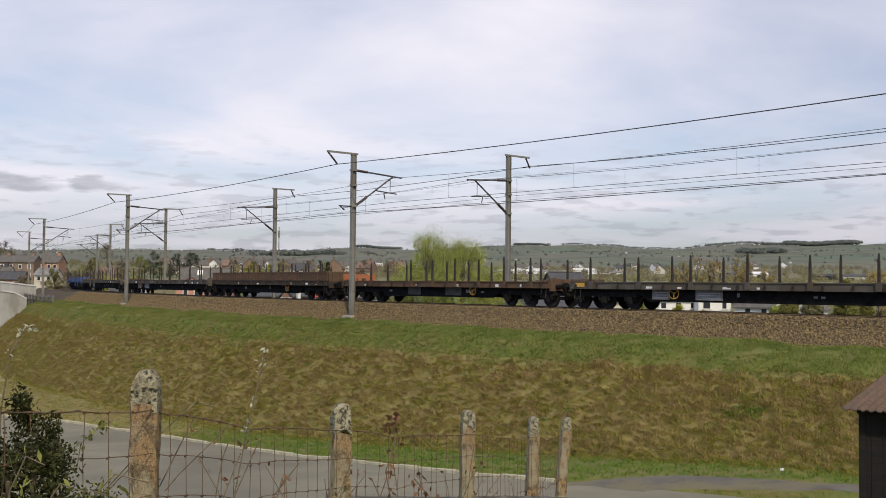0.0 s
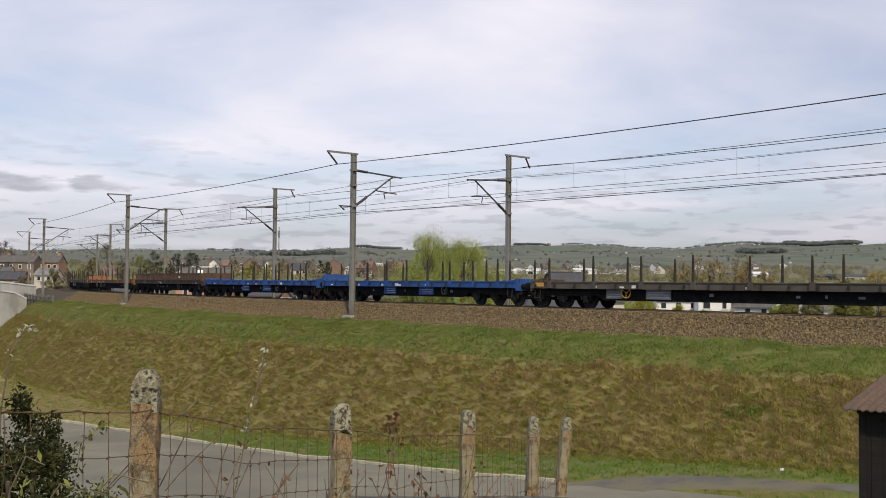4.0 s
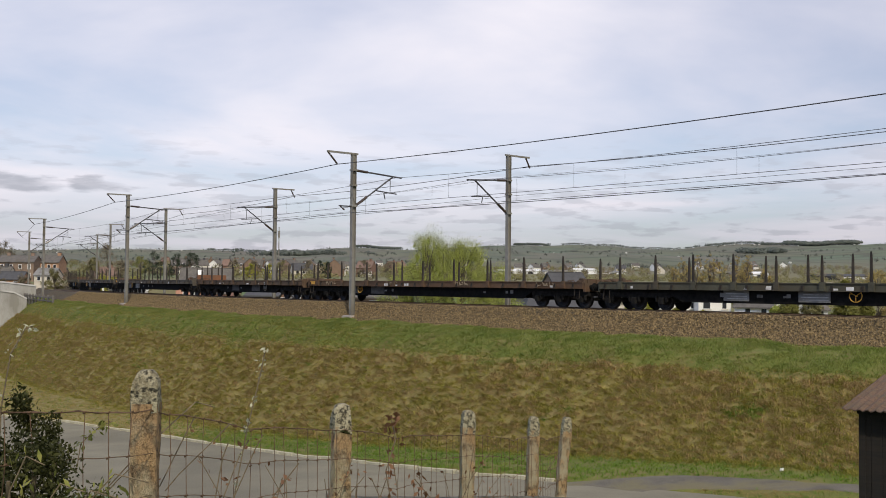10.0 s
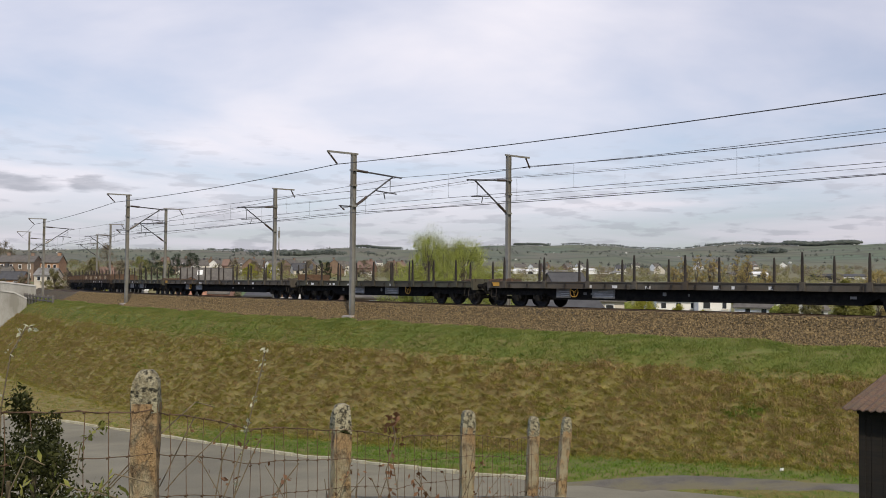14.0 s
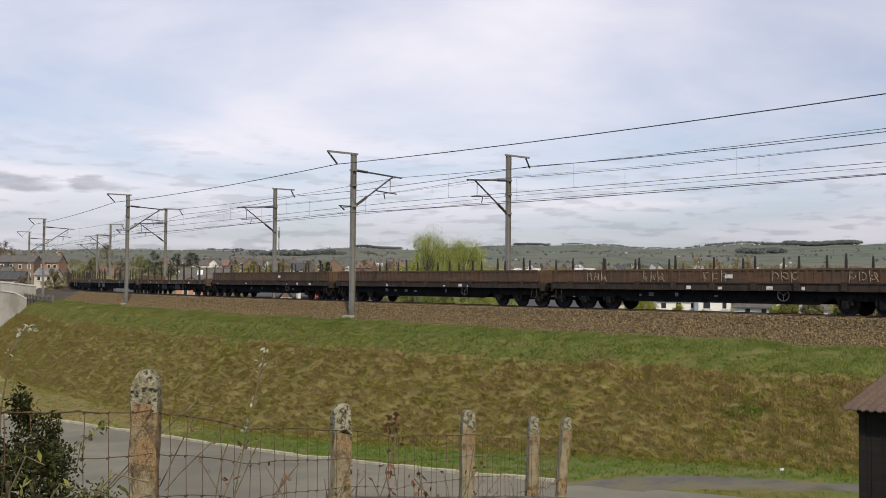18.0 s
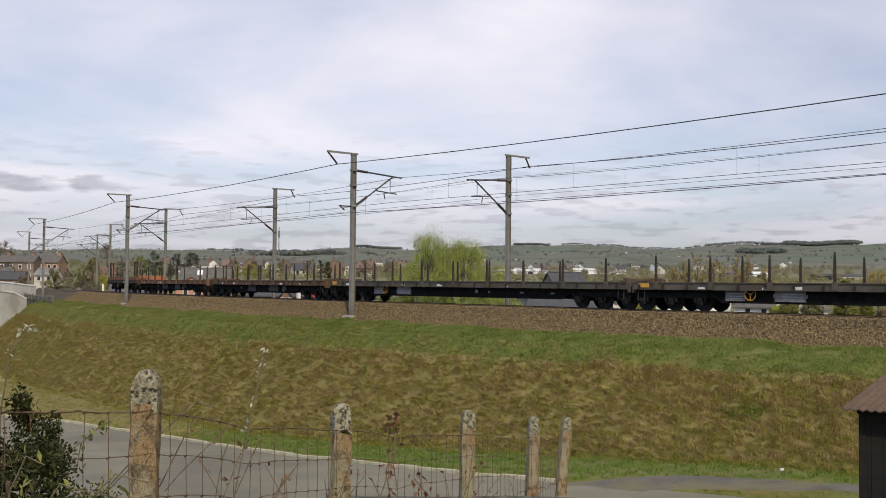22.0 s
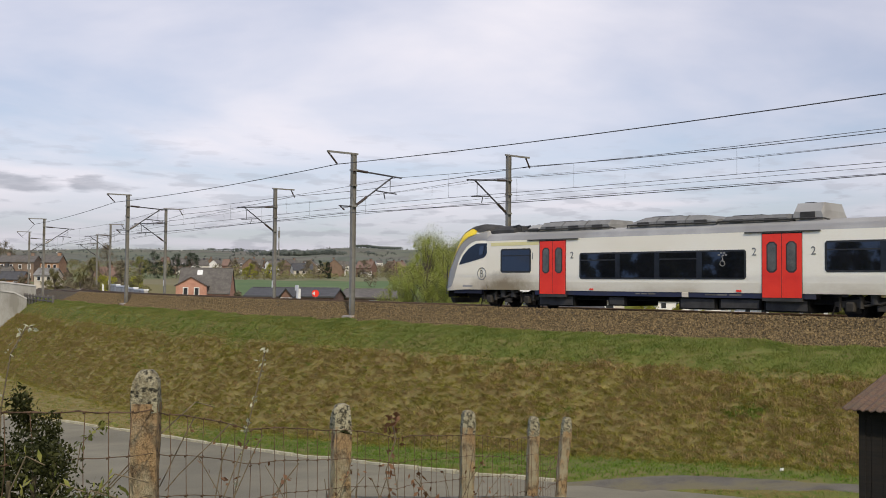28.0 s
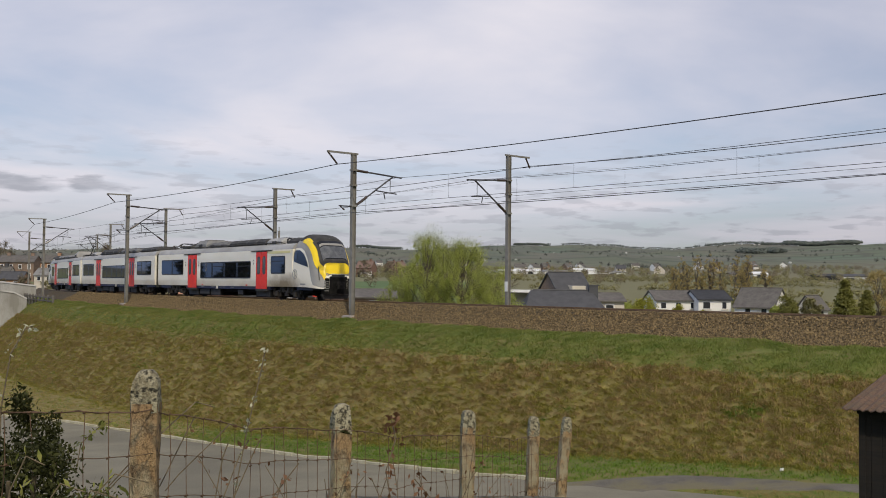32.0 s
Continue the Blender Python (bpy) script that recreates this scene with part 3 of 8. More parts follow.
def build_wires():
    wire(NEAR_S, 4.1, 7.69, 0.17, 0.021, "dark feeder cable slung from mast to mast")
    wire(FAR_S, -8.8, 8.46, 0.20, 0.019, "dark feeder cable slung from mast to mast")
    wire(NEAR_S, 3.8, 5.0, 0.10, 0.015, "thin earth wire on the near masts")
    wire(FAR_S, -7.6, 6.58, 0.03, 0.010, "thin earth wire on the far masts")
    wire(FAR_S, -7.4, 7.72, 0.15, 0.008, "thin return wire on the far masts")
    for st, off in ((NEAR_S, 0.0), (FAR_S, -SEP)):
        m = wire(st, off, 7.24, 0.24, 0.012, "dark catenary wire above the track")
        c = wire(st, off, 5.85, 0.015, 0.012, "dark contact wire above the track")
        d = Shape()
        for p, q in list(zip(m, c))[1::2]:
            d.tube(p, q, 0.006, 0.006, 3, cap=False)
        solid("wire_droppers", d, "wire_dark", "thin dropper wires between catenary and contact wire", "wire", kind="stuff")


build_masts()
build_wires()

# ---- goods wagons ----
surface("rust_brown", (0.0738, 0.041, 0.02132), (0.1353, 0.0738, 0.03772), 2.5, 0.85, bump=0.2, fine=25.0, c3=(0.0779, 0.05084, 0.02952), stretch=(1, 1, 2.5))
surface("rust_red", (0.1286, 0.05439, 0.02668), (0.2126, 0.09395, 0.0445), 2.0, 0.8, bump=0.2, fine=25.0, c3=(0.138, 0.07475, 0.0414))
surface("rust_orange", (0.2893, 0.09361, 0.02978), (0.3574, 0.1276, 0.05106), 2.0, 0.8, bump=0.2, fine=25.0, c3=(0.2875, 0.115, 0.0575))
surface("dark_brown", (0.0704, 0.0424, 0.024), (0.124, 0.0768, 0.0424), 2.5, 0.85, bump=0.2, fine=25.0, c3=(0.056, 0.0384, 0.0248))
surface("ochre_brown", (0.072, 0.041, 0.020), (0.128, 0.074, 0.036), 2.5, 0.85, bump=0.2, fine=25.0, c3=(0.062, 0.042, 0.026))
surface("wagon_grey", (0.0612, 0.05256, 0.0396), (0.1116, 0.09504, 0.072), 2.0, 0.85, bump=0.2, fine=25.0, c3=(0.072, 0.054, 0.036))
surface("wagon_olive", (0.0465, 0.045, 0.03), (0.0825, 0.07875, 0.0525), 2.0, 0.85, bump=0.2, fine=25.0, c3=(0.06375, 0.0525, 0.03375))
surface("wagon_blue", (0.0144, 0.0612, 0.216), (0.0252, 0.09, 0.288), 2.0, 0.6, bump=0.1, fine=25.0, c3=(0.0216, 0.0504, 0.144))
surface("under_rust", (0.022, 0.016, 0.011), (0.055, 0.036, 0.022), 3.0, 0.9, bump=0.2)
surface("under_black", (0.006, 0.006, 0.006), (0.016, 0.015, 0.013), 4.0, 0.8, bump=0.2)
surface("bogie_black", (0.008, 0.008, 0.008), (0.026, 0.024, 0.021), 5.0, 0.75, bump=0.3)
surface("wheel_steel", (0.014, 0.013, 0.012), (0.036, 0.033, 0.03), 5.0, 0.6, 0.3)
surface("rubber_hose", (0.01, 0.01, 0.01), (0.02, 0.02, 0.02), 4.0, 0.7)
surface("stake_dark", (0.03, 0.027, 0.024), (0.06, 0.05, 0.042), 3.0, 0.8)
surface("deck_wood", (0.112, 0.096, 0.08), (0.184, 0.16, 0.132), 4.0, 0.9, bump=0.2, stretch=(4, 0.4, 1))
surface("plate_grey", (0.1575, 0.1537, 0.1425), (0.2475, 0.2438, 0.2288), 4.0, 0.7, c3=(0.135, 0.1237, 0.105))
surface("spray_ochre", (0.26, 0.2, 0.13), (0.36, 0.29, 0.2), 6.0, 0.8)
surface("plate_dull", (0.045, 0.042, 0.038), (0.09, 0.082, 0.07), 4.0, 0.85)
surface("plate_pale", (0.38, 0.37, 0.34), (0.5, 0.49, 0.46), 4.0, 0.8)
surface("mark_white", (0.55, 0.54, 0.52), (0.75, 0.74, 0.72), 6.0, 0.7)
surface("wheel_yellow", (0.48, 0.25, 0.03), (0.60, 0.34, 0.05), 4.0, 0.6)

for dull in ("under_black", "bogie_black", "stake_dark", "rubber_hose"):
    MATS[dull].node_tree.nodes["Principled BSDF"].inputs["Roughness"].default_value = 0.95
    MATS[dull].node_tree.nodes["Principled BSDF"].inputs["Specular IOR Level"].default_value = 0.12
MATS["wheel_steel"].node_tree.nodes["Principled BSDF"].inputs["Metallic"].default_value = 0.0
MATS["wheel_steel"].node_tree.nodes["Principled BSDF"].inputs["Specular IOR Level"].default_value = 0.2

CACHE = {}


def cached(key, build, mat, smooth=False):
    if key not in CACHE:
        CACHE[key] = build().mesh(key, mat, smooth)
    return CACHE[key]


def wheelset_shape():
    sh = Shape()
    sh.tube((0, -1.1, 0.46), (0, 1.1, 0.46), 0.09, n=8)
    for y in (-0.75, 0.75):
        o = 1 if y > 0 else -1
        prof = [(-0.085, 0.1), (-0.085, 0.48), (-0.06, 0.48), (-0.055, 0.46), (0.05, 0.455), (0.05, 0.38), (0.0, 0.34), (-0.02, 0.2), (0.05, 0.16), (0.06, 0.1)]
        rings = []
        for i in range(20):
            a = 2 * math.pi * i / 20
            rings.append([(math.cos(a) * r, y + o * q, 0.46 + math.sin(a) * r) for q, r in prof])
        sh.loft(rings + [rings[0]], cap=False)
    return sh


def bogie(parent, x, axles, spacing, name="bogie"):
    half = spacing * (axles - 1) / 2
    e = half + 0.45

    def frame_shape():
        sh = Shape()
        for y in (-1.0, 1.0):
            poly = [(-e, 0.62)]
            for k in range(axles):
                c = -half + k * spacing
                poly += [(c - 0.32, 0.60), (c - 0.22, 0.36), (c + 0.22, 0.36), (c + 0.32, 0.60)]
            poly += [(e, 0.62), (e, 0.80), (half, 0.90), (0, 0.95), (-half, 0.90), (-e, 0.80)]
            sh.prism(poly, "y", y - 0.06, y + 0.06)
        sh.box(-0.3, 0.3, -1.0, 1.0, 0.55, 0.92)
        for x_ in (-e, e):
            sh.box(x_ - 0.05, x_ + 0.05, -1.0, 1.0, 0.6, 0.76)
        return sh

    b = part(name, cached(f"bogie{axles}", frame_shape, "bogie_black"), None, parent, at=pose(x, 0, 0))
    for k in range(axles):
        c = -half + k * spacing
        part("wheelset", cached("wheelset", wheelset_shape, "wheel_steel", True), None, b, at=pose(c, 0, 0))
        for y in (-1.08, 1.08):
            part("axle_box", cached("axle_box", lambda: Shape().rbox(-0.15, 0.15, -0.1, 0.1, 0.3, 0.62, 0.04), "bogie_black"), None, b, at=pose(c, y, 0))
            for d in (-0.27, 0.27):
                part("spring", cached("spring", lambda: Shape().tube((0, 0, 0.42), (0, 0, 0.68), 0.075, n=8), "bogie_black", True), None, b, at=pose(c + d, y, 0))
    return b


def buffers(t, x, d):
    for y in (-0.87, 0.87):
        sh = Shape().tube((x, y, 1.06), (x + d * 0.35, y, 1.06), 0.13, n=10).tube((x + d * 0.35, y, 1.06), (x + d * 0.56, y, 1.06), 0.08, n=8)
        sh.tube((x + d * 0.56, y, 1.06), (x + d * 0.60, y, 1.06), 0.225, n=12)
        part("buffer", sh, "under_black", t)
    hook = Shape().box(x, x + d * 0.4, -0.05, 0.05, 0.95, 1.1) if d > 0 else Shape().box(x + d * 0.4, x, -0.05, 0.05, 0.95, 1.1)
    hook.sweep([(x, 0.3, 0.95), (x + d * 0.25, 0.3, 0.6), (x + d * 0.5, 0.25, 0.55)], 0.03, 6)
    part("coupling", hook, "under_black", t)


def hand_wheel(t, x, y, z, mat):
    sh = Shape()
    n = 16
    pts = [(x + 0.26 * math.cos(2 * math.pi * i / n), y, z + 0.26 * math.sin(2 * math.pi * i / n)) for i in range(n + 1)]
    sh.sweep(pts, 0.02, 5)
    for a in (0.5, 2.6, 4.7):
        sh.tube((x, y, z), (x + 0.26 * math.cos(a), y, z + 0.26 * math.sin(a)), 0.016, n=5)
    sh.tube((x, y - 0.25, z), (x, y + 0.02, z), 0.04, n=6)
    part("brake_wheel", sh, mat, t, "spoked handbrake wheel")


def wagon(length, colour, high=False, stakes=8, rng=None, board=None, wheel="wheel_yellow", axles=3, label="", sill=None, graffiti=0):
    """Flat goods wagon, its middle at the origin, rail top at z = 0."""
    t = thing("flat_wagon", label, "goods wagon", group="wagons of the goods train")
    h = length / 2 - 0.6
    deck = 1.22
    flap = 0.72 if high is True else high
    sill = sill or ("under_rust" if high else colour)
    # deck planks
    part("deck", Shape().box(-h + 0.05, h - 0.05, -1.28, 1.28, deck - 0.06, deck), "deck_wood", t)
    for sgn in (-1, 1):
        sh = Shape()
        sh.box(-h, h, sgn * 1.33 - 0.05, sgn * 1.33 + 0.05, 0.98, deck + 0.10)
        sh.box(-h, h, sgn * 1.33 - 0.09, sgn * 1.33 + 0.09, deck + 0.07, deck + 0.115)
        part("side_sill", sh, sill, t)
    for d in (-1, 1):
        part("headstock", Shape().box(*sorted((d * (h - 0.02), d * (h + 0.10))), -1.32, 1.32, 0.84, deck + 0.06), sill, t)
        buffers(t, d * (h + 0.08), d)
    # fish-bellied underframe
    inner = h - 4.6 if axles == 3 else h - 4.3
    for y in (-1.05, 1.05):
        sag = 0.42 if length > 15 else 0.70
        poly = [(-h, 1.0), (-h, 0.84), (-inner - 0.9, 0.84), (-inner, sag), (inner, sag), (inner + 0.9, 0.84), (h, 0.84), (h, 1.0)]
        part("underframe", Shape().prism(poly, "y", y - 0.04, y + 0.04), "under_black", t)
    part("centre_sill", Shape().box(-h, h, -0.3, 0.3, 0.78, 1.1), "under_black", t)
    # bogies
    sp = 1.55 if axles == 3 else 1.8
    bx = length / 2 - 2.5 if axles == 3 else length / 2 - 2.75
    for d in (-1, 1):
        bogie(t, d * bx, axles, sp)
    # sides or flaps
    if high:
        n = max(2, round((2 * h - 0.3) / 2.2))
        w = (2 * h - 0.2) / n
        for sgn in (-1, 1):
            for k in range(n):
                x0 = -h + 0.1 + k * w
                sh = Shape().box(x0 + 0.02, x0 + w - 0.02, sgn * 1.34 - 0.025, sgn * 1.34 + 0.025, deck + 0.12, deck + flap - 0.02)
                for q in range(6):
                    xx = x0 + (q + 0.5) * w / 6
                    sh.box(xx - 0.05, xx + 0.05, sgn * 1.37 - 0.03, sgn * 1.37 + 0.03, deck + 0.12, deck + flap - 0.02)
                sh.box(x0 + 0.02, x0 + w - 0.02, sgn * 1.37 - 0.035, sgn * 1.37 + 0.035, deck + flap - 0.08, deck + flap)
                part("side_flap", sh, colour, t)
    for d in (-1, 1):
        eh = deck + (flap if high else (0.55 if board and d > 0 else 0.24))
        sh = Shape().box(*sorted((d * (h - 0.06), d * (h + 0.0))), -1.3, 1.3, deck + 0.02, eh)
        for y in (-1.0, -0.35, 0.35, 1.0):
            sh.box(*sorted((d * (h - 0.0), d * (h + 0.06))), y - 0.05, y + 0.05, deck, eh)
        part("end_flap", sh, (board or ("dark_brown" if "grey" in colour or "olive" in colour else colour)) if d > 0 else colour, t)
    if length < 15:
        for x in (h - 0.9, h - 2.3, -h + 0.25, -h + 1.2):
            part("tall_stake", Shape().box(x - 0.07, x + 0.07, 1.2, 1.34, deck, deck + 1.95), "stake_dark", t)
    # stakes
    xs = np.linspace(-h + 1.3, h - 1.3, stakes)
    top = deck + 1.42
    for sgn in (-1, 1):
        for i, x in enumerate(xs):
            if rng and rng.random() < 0.07:
                continue
            hh = top - (rng.random() * 0.18 if rng else 0)
            y = sgn * (1.42 if not high else 1.24)
            z0 = deck - 0.14 if not high else deck
            sh = Shape().loft([[(x - 0.055, y - 0.05, z0), (x + 0.055, y - 0.05, z0), (x + 0.055, y + 0.05, z0), (x - 0.055, y + 0.05, z0)],
                               [(x - 0.045, y - 0.04, hh - 0.3), (x + 0.045, y - 0.04, hh - 0.3), (x + 0.045, y + 0.04, hh - 0.3), (x - 0.045, y + 0.04, hh - 0.3)],
                               [(x - 0.028, y - 0.025, hh), (x + 0.028, y - 0.025, hh), (x + 0.028, y + 0.025, hh), (x - 0.028, y + 0.025, hh)]])
            part("stake", sh, "stake_dark", t)
            part("stake_pocket", Shape().box(x - 0.12, x + 0.12, sgn * 1.40 - 0.05, sgn * 1.40 + 0.07, deck - 0.22, deck + 0.15), sill, t)
    for k in range(int(h * 1.6)):
        x = -h + 0.5 + k * (2 * h - 1.0) / (int(h * 1.6) - 1)
        part("load_ring", cached("load_ring", lambda: Shape().box(-0.05, 0.05, 0.0, 0.05, -0.10, 0.06).sweep([(-0.07, 0.06, -0.05), (-0.07, 0.09, -0.17), (0.07, 0.09, -0.17), (0.07, 0.06, -0.05)], 0.018, 4), "stake_dark"), None, t, at=pose(x + 0.12, 1.385, deck - 0.06))
    for x in np.linspace(-inner * 0.9, inner * 0.9, 5) if length > 15 else ():
        part("underframe_gear", Shape().rbox(x - 0.25, x + 0.25, -0.5, 0.95, 0.50, 0.9, 0.04).tube((x - 0.7, 0.8, 0.62), (x + 0.7, 0.8, 0.66), 0.04, n=6), "under_black", t)
    # end fittings: brake platform rail, hoses, pulley blocks
    r = rng or random.Random(1)
    for d in (-1, 1):
        e = d * (h - 0.25)
        fit = Shape().tube((e, 0.9, deck), (e, 0.9, deck + 0.24), 0.03, n=5).tube((e, 0.3, deck), (e, 0.3, deck + 0.24), 0.03, n=5).tube((e, 0.25, deck + 0.24), (e, 0.95, deck + 0.24), 0.03, n=5)
        fit.box(e - 0.2, e + 0.2, 0.95, 1.2, deck, deck + 0.18)
        part("end_fitting", fit, "dark_brown" if colour != "wagon_blue" else colour, t)
        gear = "dark_brown" if colour != "wagon_blue" else "wagon_blue"
        for q in range(4):
            cx, cy, cw, ch = e - d * r.uniform(-0.1, 0.8), r.uniform(0.2, 1.15), r.uniform(0.08, 0.2), r.uniform(0.1, 0.34)
            part("lashing_block", Shape().rbox(cx - cw, cx + cw, cy - 0.1, cy + 0.1, deck, deck + ch, 0.03), gear, t)
            part("chain_loop", Shape().sweep([(cx + 0.16 * math.cos(v), 1.36, deck + 0.05 + 0.13 * math.sin(v)) for v in np.linspace(0, 2 * math.pi, 9)], 0.025, 4), gear, t)
        part("step_iron", Shape().sweep([(e, 1.3, 0.95), (e, 1.36, 0.5), (e - d * 0.35, 1.36, 0.5), (e - d * 0.35, 1.3, 0.95)], 0.022, 5), "stake_dark", t)
        part("brake_hose", Shape().sweep([(d * (h + 0.1), 0.45, 0.85), (d * (h + 0.3), 0.45, 0.5), (d * (h + 0.5), 0.4, 0.55)], 0.03, 5), "rubber_hose", t)
    if length > 25:
        part("yellow_plate", Shape().box(h - 0.9, h - 0.35, 1.40, 1.415, deck - 0.14, deck + 0.06), "wheel_yellow", t, "small yellow plate")
    # boards on the side towards the road
    y = 1.10
    slots = ((length / 2 - 6.3, 0.95), (length / 2 - 9.1, 1.4)) if length > 25 else (((1.45, 1.25), (-2.25, 1.4)) if length > 15 else ((-2.0, 0.7),))
    for x, w in slots if not high else ():
        b = part("grey_board", Shape().box(x, x + w, y, y + 0.03, 0.52, 0.98), {"wagon_blue": "wagon_blue", "wagon_grey": "plate_grey", "wagon_olive": "plate_grey"}.get(colour, "plate_dull"), t)
        for k in range(3 if colour in ("wagon_grey", "wagon_blue", "wagon_olive") else 0):
            part("painted_bar", Shape().box(x + 0.08, x + w - 0.1 - r.random() * 0.3, y + 0.03, y + 0.034, 0.61 + k * 0.11, 0.635 + k * 0.11), "mark_white" if colour == "wagon_blue" else "plate_pale", b)
    for k in range(6):
        x = r.uniform(-h + 0.8, h - 1.2)
        w = r.uniform(0.12, 0.36)
        part("painted_mark", Shape().box(x, x + w, 1.383, 1.388, 1.03, 1.03 + r.uniform(0.06, 0.16)), "mark_white", t)
    for k in range(5):
        x = r.uniform(-inner, inner)
        part("underframe_mark", Shape().box(x, x + r.uniform(0.1, 0.3), 1.092, 1.096, 0.68, 0.68 + r.uniform(0.08, 0.2)), "plate_grey", t)
    if high is True and r.random() < 0.5:
        for k in range(1):
            x = r.uniform(-h + 0.8, h - 1.4)
            part("side_mark", Shape().box(x, x + r.uniform(0.25, 0.4), 1.408, 1.412, deck + 0.3, deck + r.uniform(0.38, 0.55)), "mark_white", t)
    hand_wheel(t, length / 2 - 6.6 if length > 25 else (-3.35 if length > 15 else 2.3), 1.22, 0.82, wheel)
    if graffiti:
        for x0 in np.linspace(-h + 2.0, h - 3.5, graffiti):
            zc = deck + (0.40 if high else -0.02)
            hh = 0.24 if high else 0.12
            sc = Shape()
            for q in range(3):
                xx = x0 + q * 0.44
                lean = r.uniform(-0.08, 0.08)
                sc.sweep([(xx + 0.26, 1.415, zc - hh * r.uniform(0.8, 1.1)), (xx + 0.26 + lean, 1.415, zc + hh * r.uniform(0.7, 1.1))], 0.015, 4)
                a0, turn = r.uniform(0, 6.28), r.uniform(2.2, 5.2) * r.choice((-1, 1))
                sc.sweep([(xx + 0.12 + 0.13 * math.cos(a0 + turn * u), 1.415, zc + hh * r.uniform(-0.1, 0.1) + hh * 0.6 * math.sin(a0 + turn * u)) for u in np.linspace(0, 1, 9)], 0.015, 4)
                if r.random() < 0.7:
                    sc.sweep([(xx + 0.24, 1.415, zc), (xx + 0.1, 1.415, zc + hh * r.uniform(-0.5, 0.3)), (xx + r.uniform(-0.08, 0.06), 1.415, zc - hh * r.uniform(0.4, 1.1))], 0.015, 4)
            part("graffiti", sc, "spray_ochre", t, "pale sprayed scrawl")
    return t


LEN = {"T": 14.2, "A": 20.1, "B": 26.7}
# from the tail forward: kind, colour, sides, end board, words
CONSIST = [
    ("T", "rust_red", 0.42, None, "short rust-red bogie flat wagon with tall end stakes"),
    ("A", "rust_red", False, "rust_orange", "rust-red flat wagon with steel stakes and an orange end board"),
    ("A", "rust_brown", False, None, "rusty brown flat wagon with steel stakes"),
    ("B", "wagon_grey", False, None, "long grimy grey flat wagon with tall stakes"),
    ("B", "wagon_grey", False, None, "long grimy grey flat wagon with tall stakes"),
    ("A", "dark_brown", False, "dark_brown", "dark brown flat wagon with steel stakes"),
    ("A", "ochre_brown", True, None, "ochre-brown wagon with ribbed dropsides"),
    ("A", "rust_brown", True, None, "rusty brown wagon with ribbed dropsides"),
    ("A", "rust_brown", True, None, "brown dropside wagon scrawled with pale graffiti"),
    ("A", "wagon_olive", False, "rust_brown", "grimy olive flat wagon with steel stakes"),
    ("B", "wagon_grey", False, None, "long grimy grey flat wagon with an orange brake wheel"),
    ("A", "wagon_olive", False, "rust_brown", "grimy olive flat wagon with steel stakes"),
    ("B", "wagon_grey", False, None, "long grimy grey flat wagon with tall stakes"),
    ("B", "wagon_grey", False, None, "long grimy grey flat wagon with tall stakes"),
    ("A", "dark_brown", False, "rust_red", "brown flat wagon with stakes and a rusty end board"),
    ("B", "rust_brown", False, None, "long brown flat wagon with pale graffiti on its sill"),
    ("A", "wagon_olive", False, None, "grimy olive flat wagon with steel stakes"),
    ("B", "wagon_olive", False, None, "long grimy olive flat wagon with tall stakes"),
    ("B", "rust_red", False, "rust_orange", "long rust-red flat wagon with an orange end board"),
    ("A", "rust_brown", True, None, "brown wagon with ribbed dropsides"),
    ("A", "wagon_blue", False, None, "bright blue flat wagon with steel stakes"),
    ("A", "wagon_blue", False, "wagon_blue", "bright blue flat wagon with steel stakes"),
    ("B", "wagon_grey", False, None, "long grey-brown flat wagon with tall stakes"),
    ("B", "wagon_grey", False, None, "long grimy grey flat wagon with tall stakes"),
    ("A", "rust_brown", True, None, "brown wagon with ribbed dropsides"),
    ("A", "rust_brown", False, "rust_orange", "brown flat wagon with stakes and an orange end board"),
    ("B", "wagon_grey", False, None, "long grimy grey flat wagon with a yellow brake wheel"),
]
MOVERS = []


def goods_s(t):
    return 0.03 - 23.06 * (t - 25.0)


def rail_s(t):
    """Distance of the passenger train, slowly gaining speed."""
    d = max(t, 27.0) - 30.0
    return -9.38 + 22.543 * d + 0.0529 * d * d + 22.23 * (min(t, 27.0) - 27.0)


# ends of the wagons, from the tail
ENDS = [0.0, 14.3, 34.0, 54.01, 80.25, 106.13, 126.48, 147.02, 166.71, 186.89, 207.51, 233.47, 254.14, 281.1, 307.67, 327.81, 354.3, 374.56, 401.01, 428.0, 447.94, 468.01, 487.77, 515.3, 541.62, 562.06, 583.2, 609.9]


def build_goods_train():
    rng = random.Random(4)
    for (kind, colour, high, board, label), a, b in zip(CONSIST, ENDS, ENDS[1:]):
        n = LEN[kind]
        w = wagon(n, colour, high, {"T": 5, "A": 9, "B": 9}[kind], rng, board, "wheel_yellow" if kind == "B" or rng.random() < 0.5 else "plate_grey", 2 if kind == "T" else 3, label, graffiti=5 if "scrawled" in label else (4 if "graffiti" in label else 0))
        MOVERS.append((w, goods_s, -(a + b) / 2, -SEP, n / 2 - 2.5))


build_goods_train()

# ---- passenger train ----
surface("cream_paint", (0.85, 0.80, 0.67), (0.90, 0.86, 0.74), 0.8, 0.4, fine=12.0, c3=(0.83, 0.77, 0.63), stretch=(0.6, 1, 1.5))


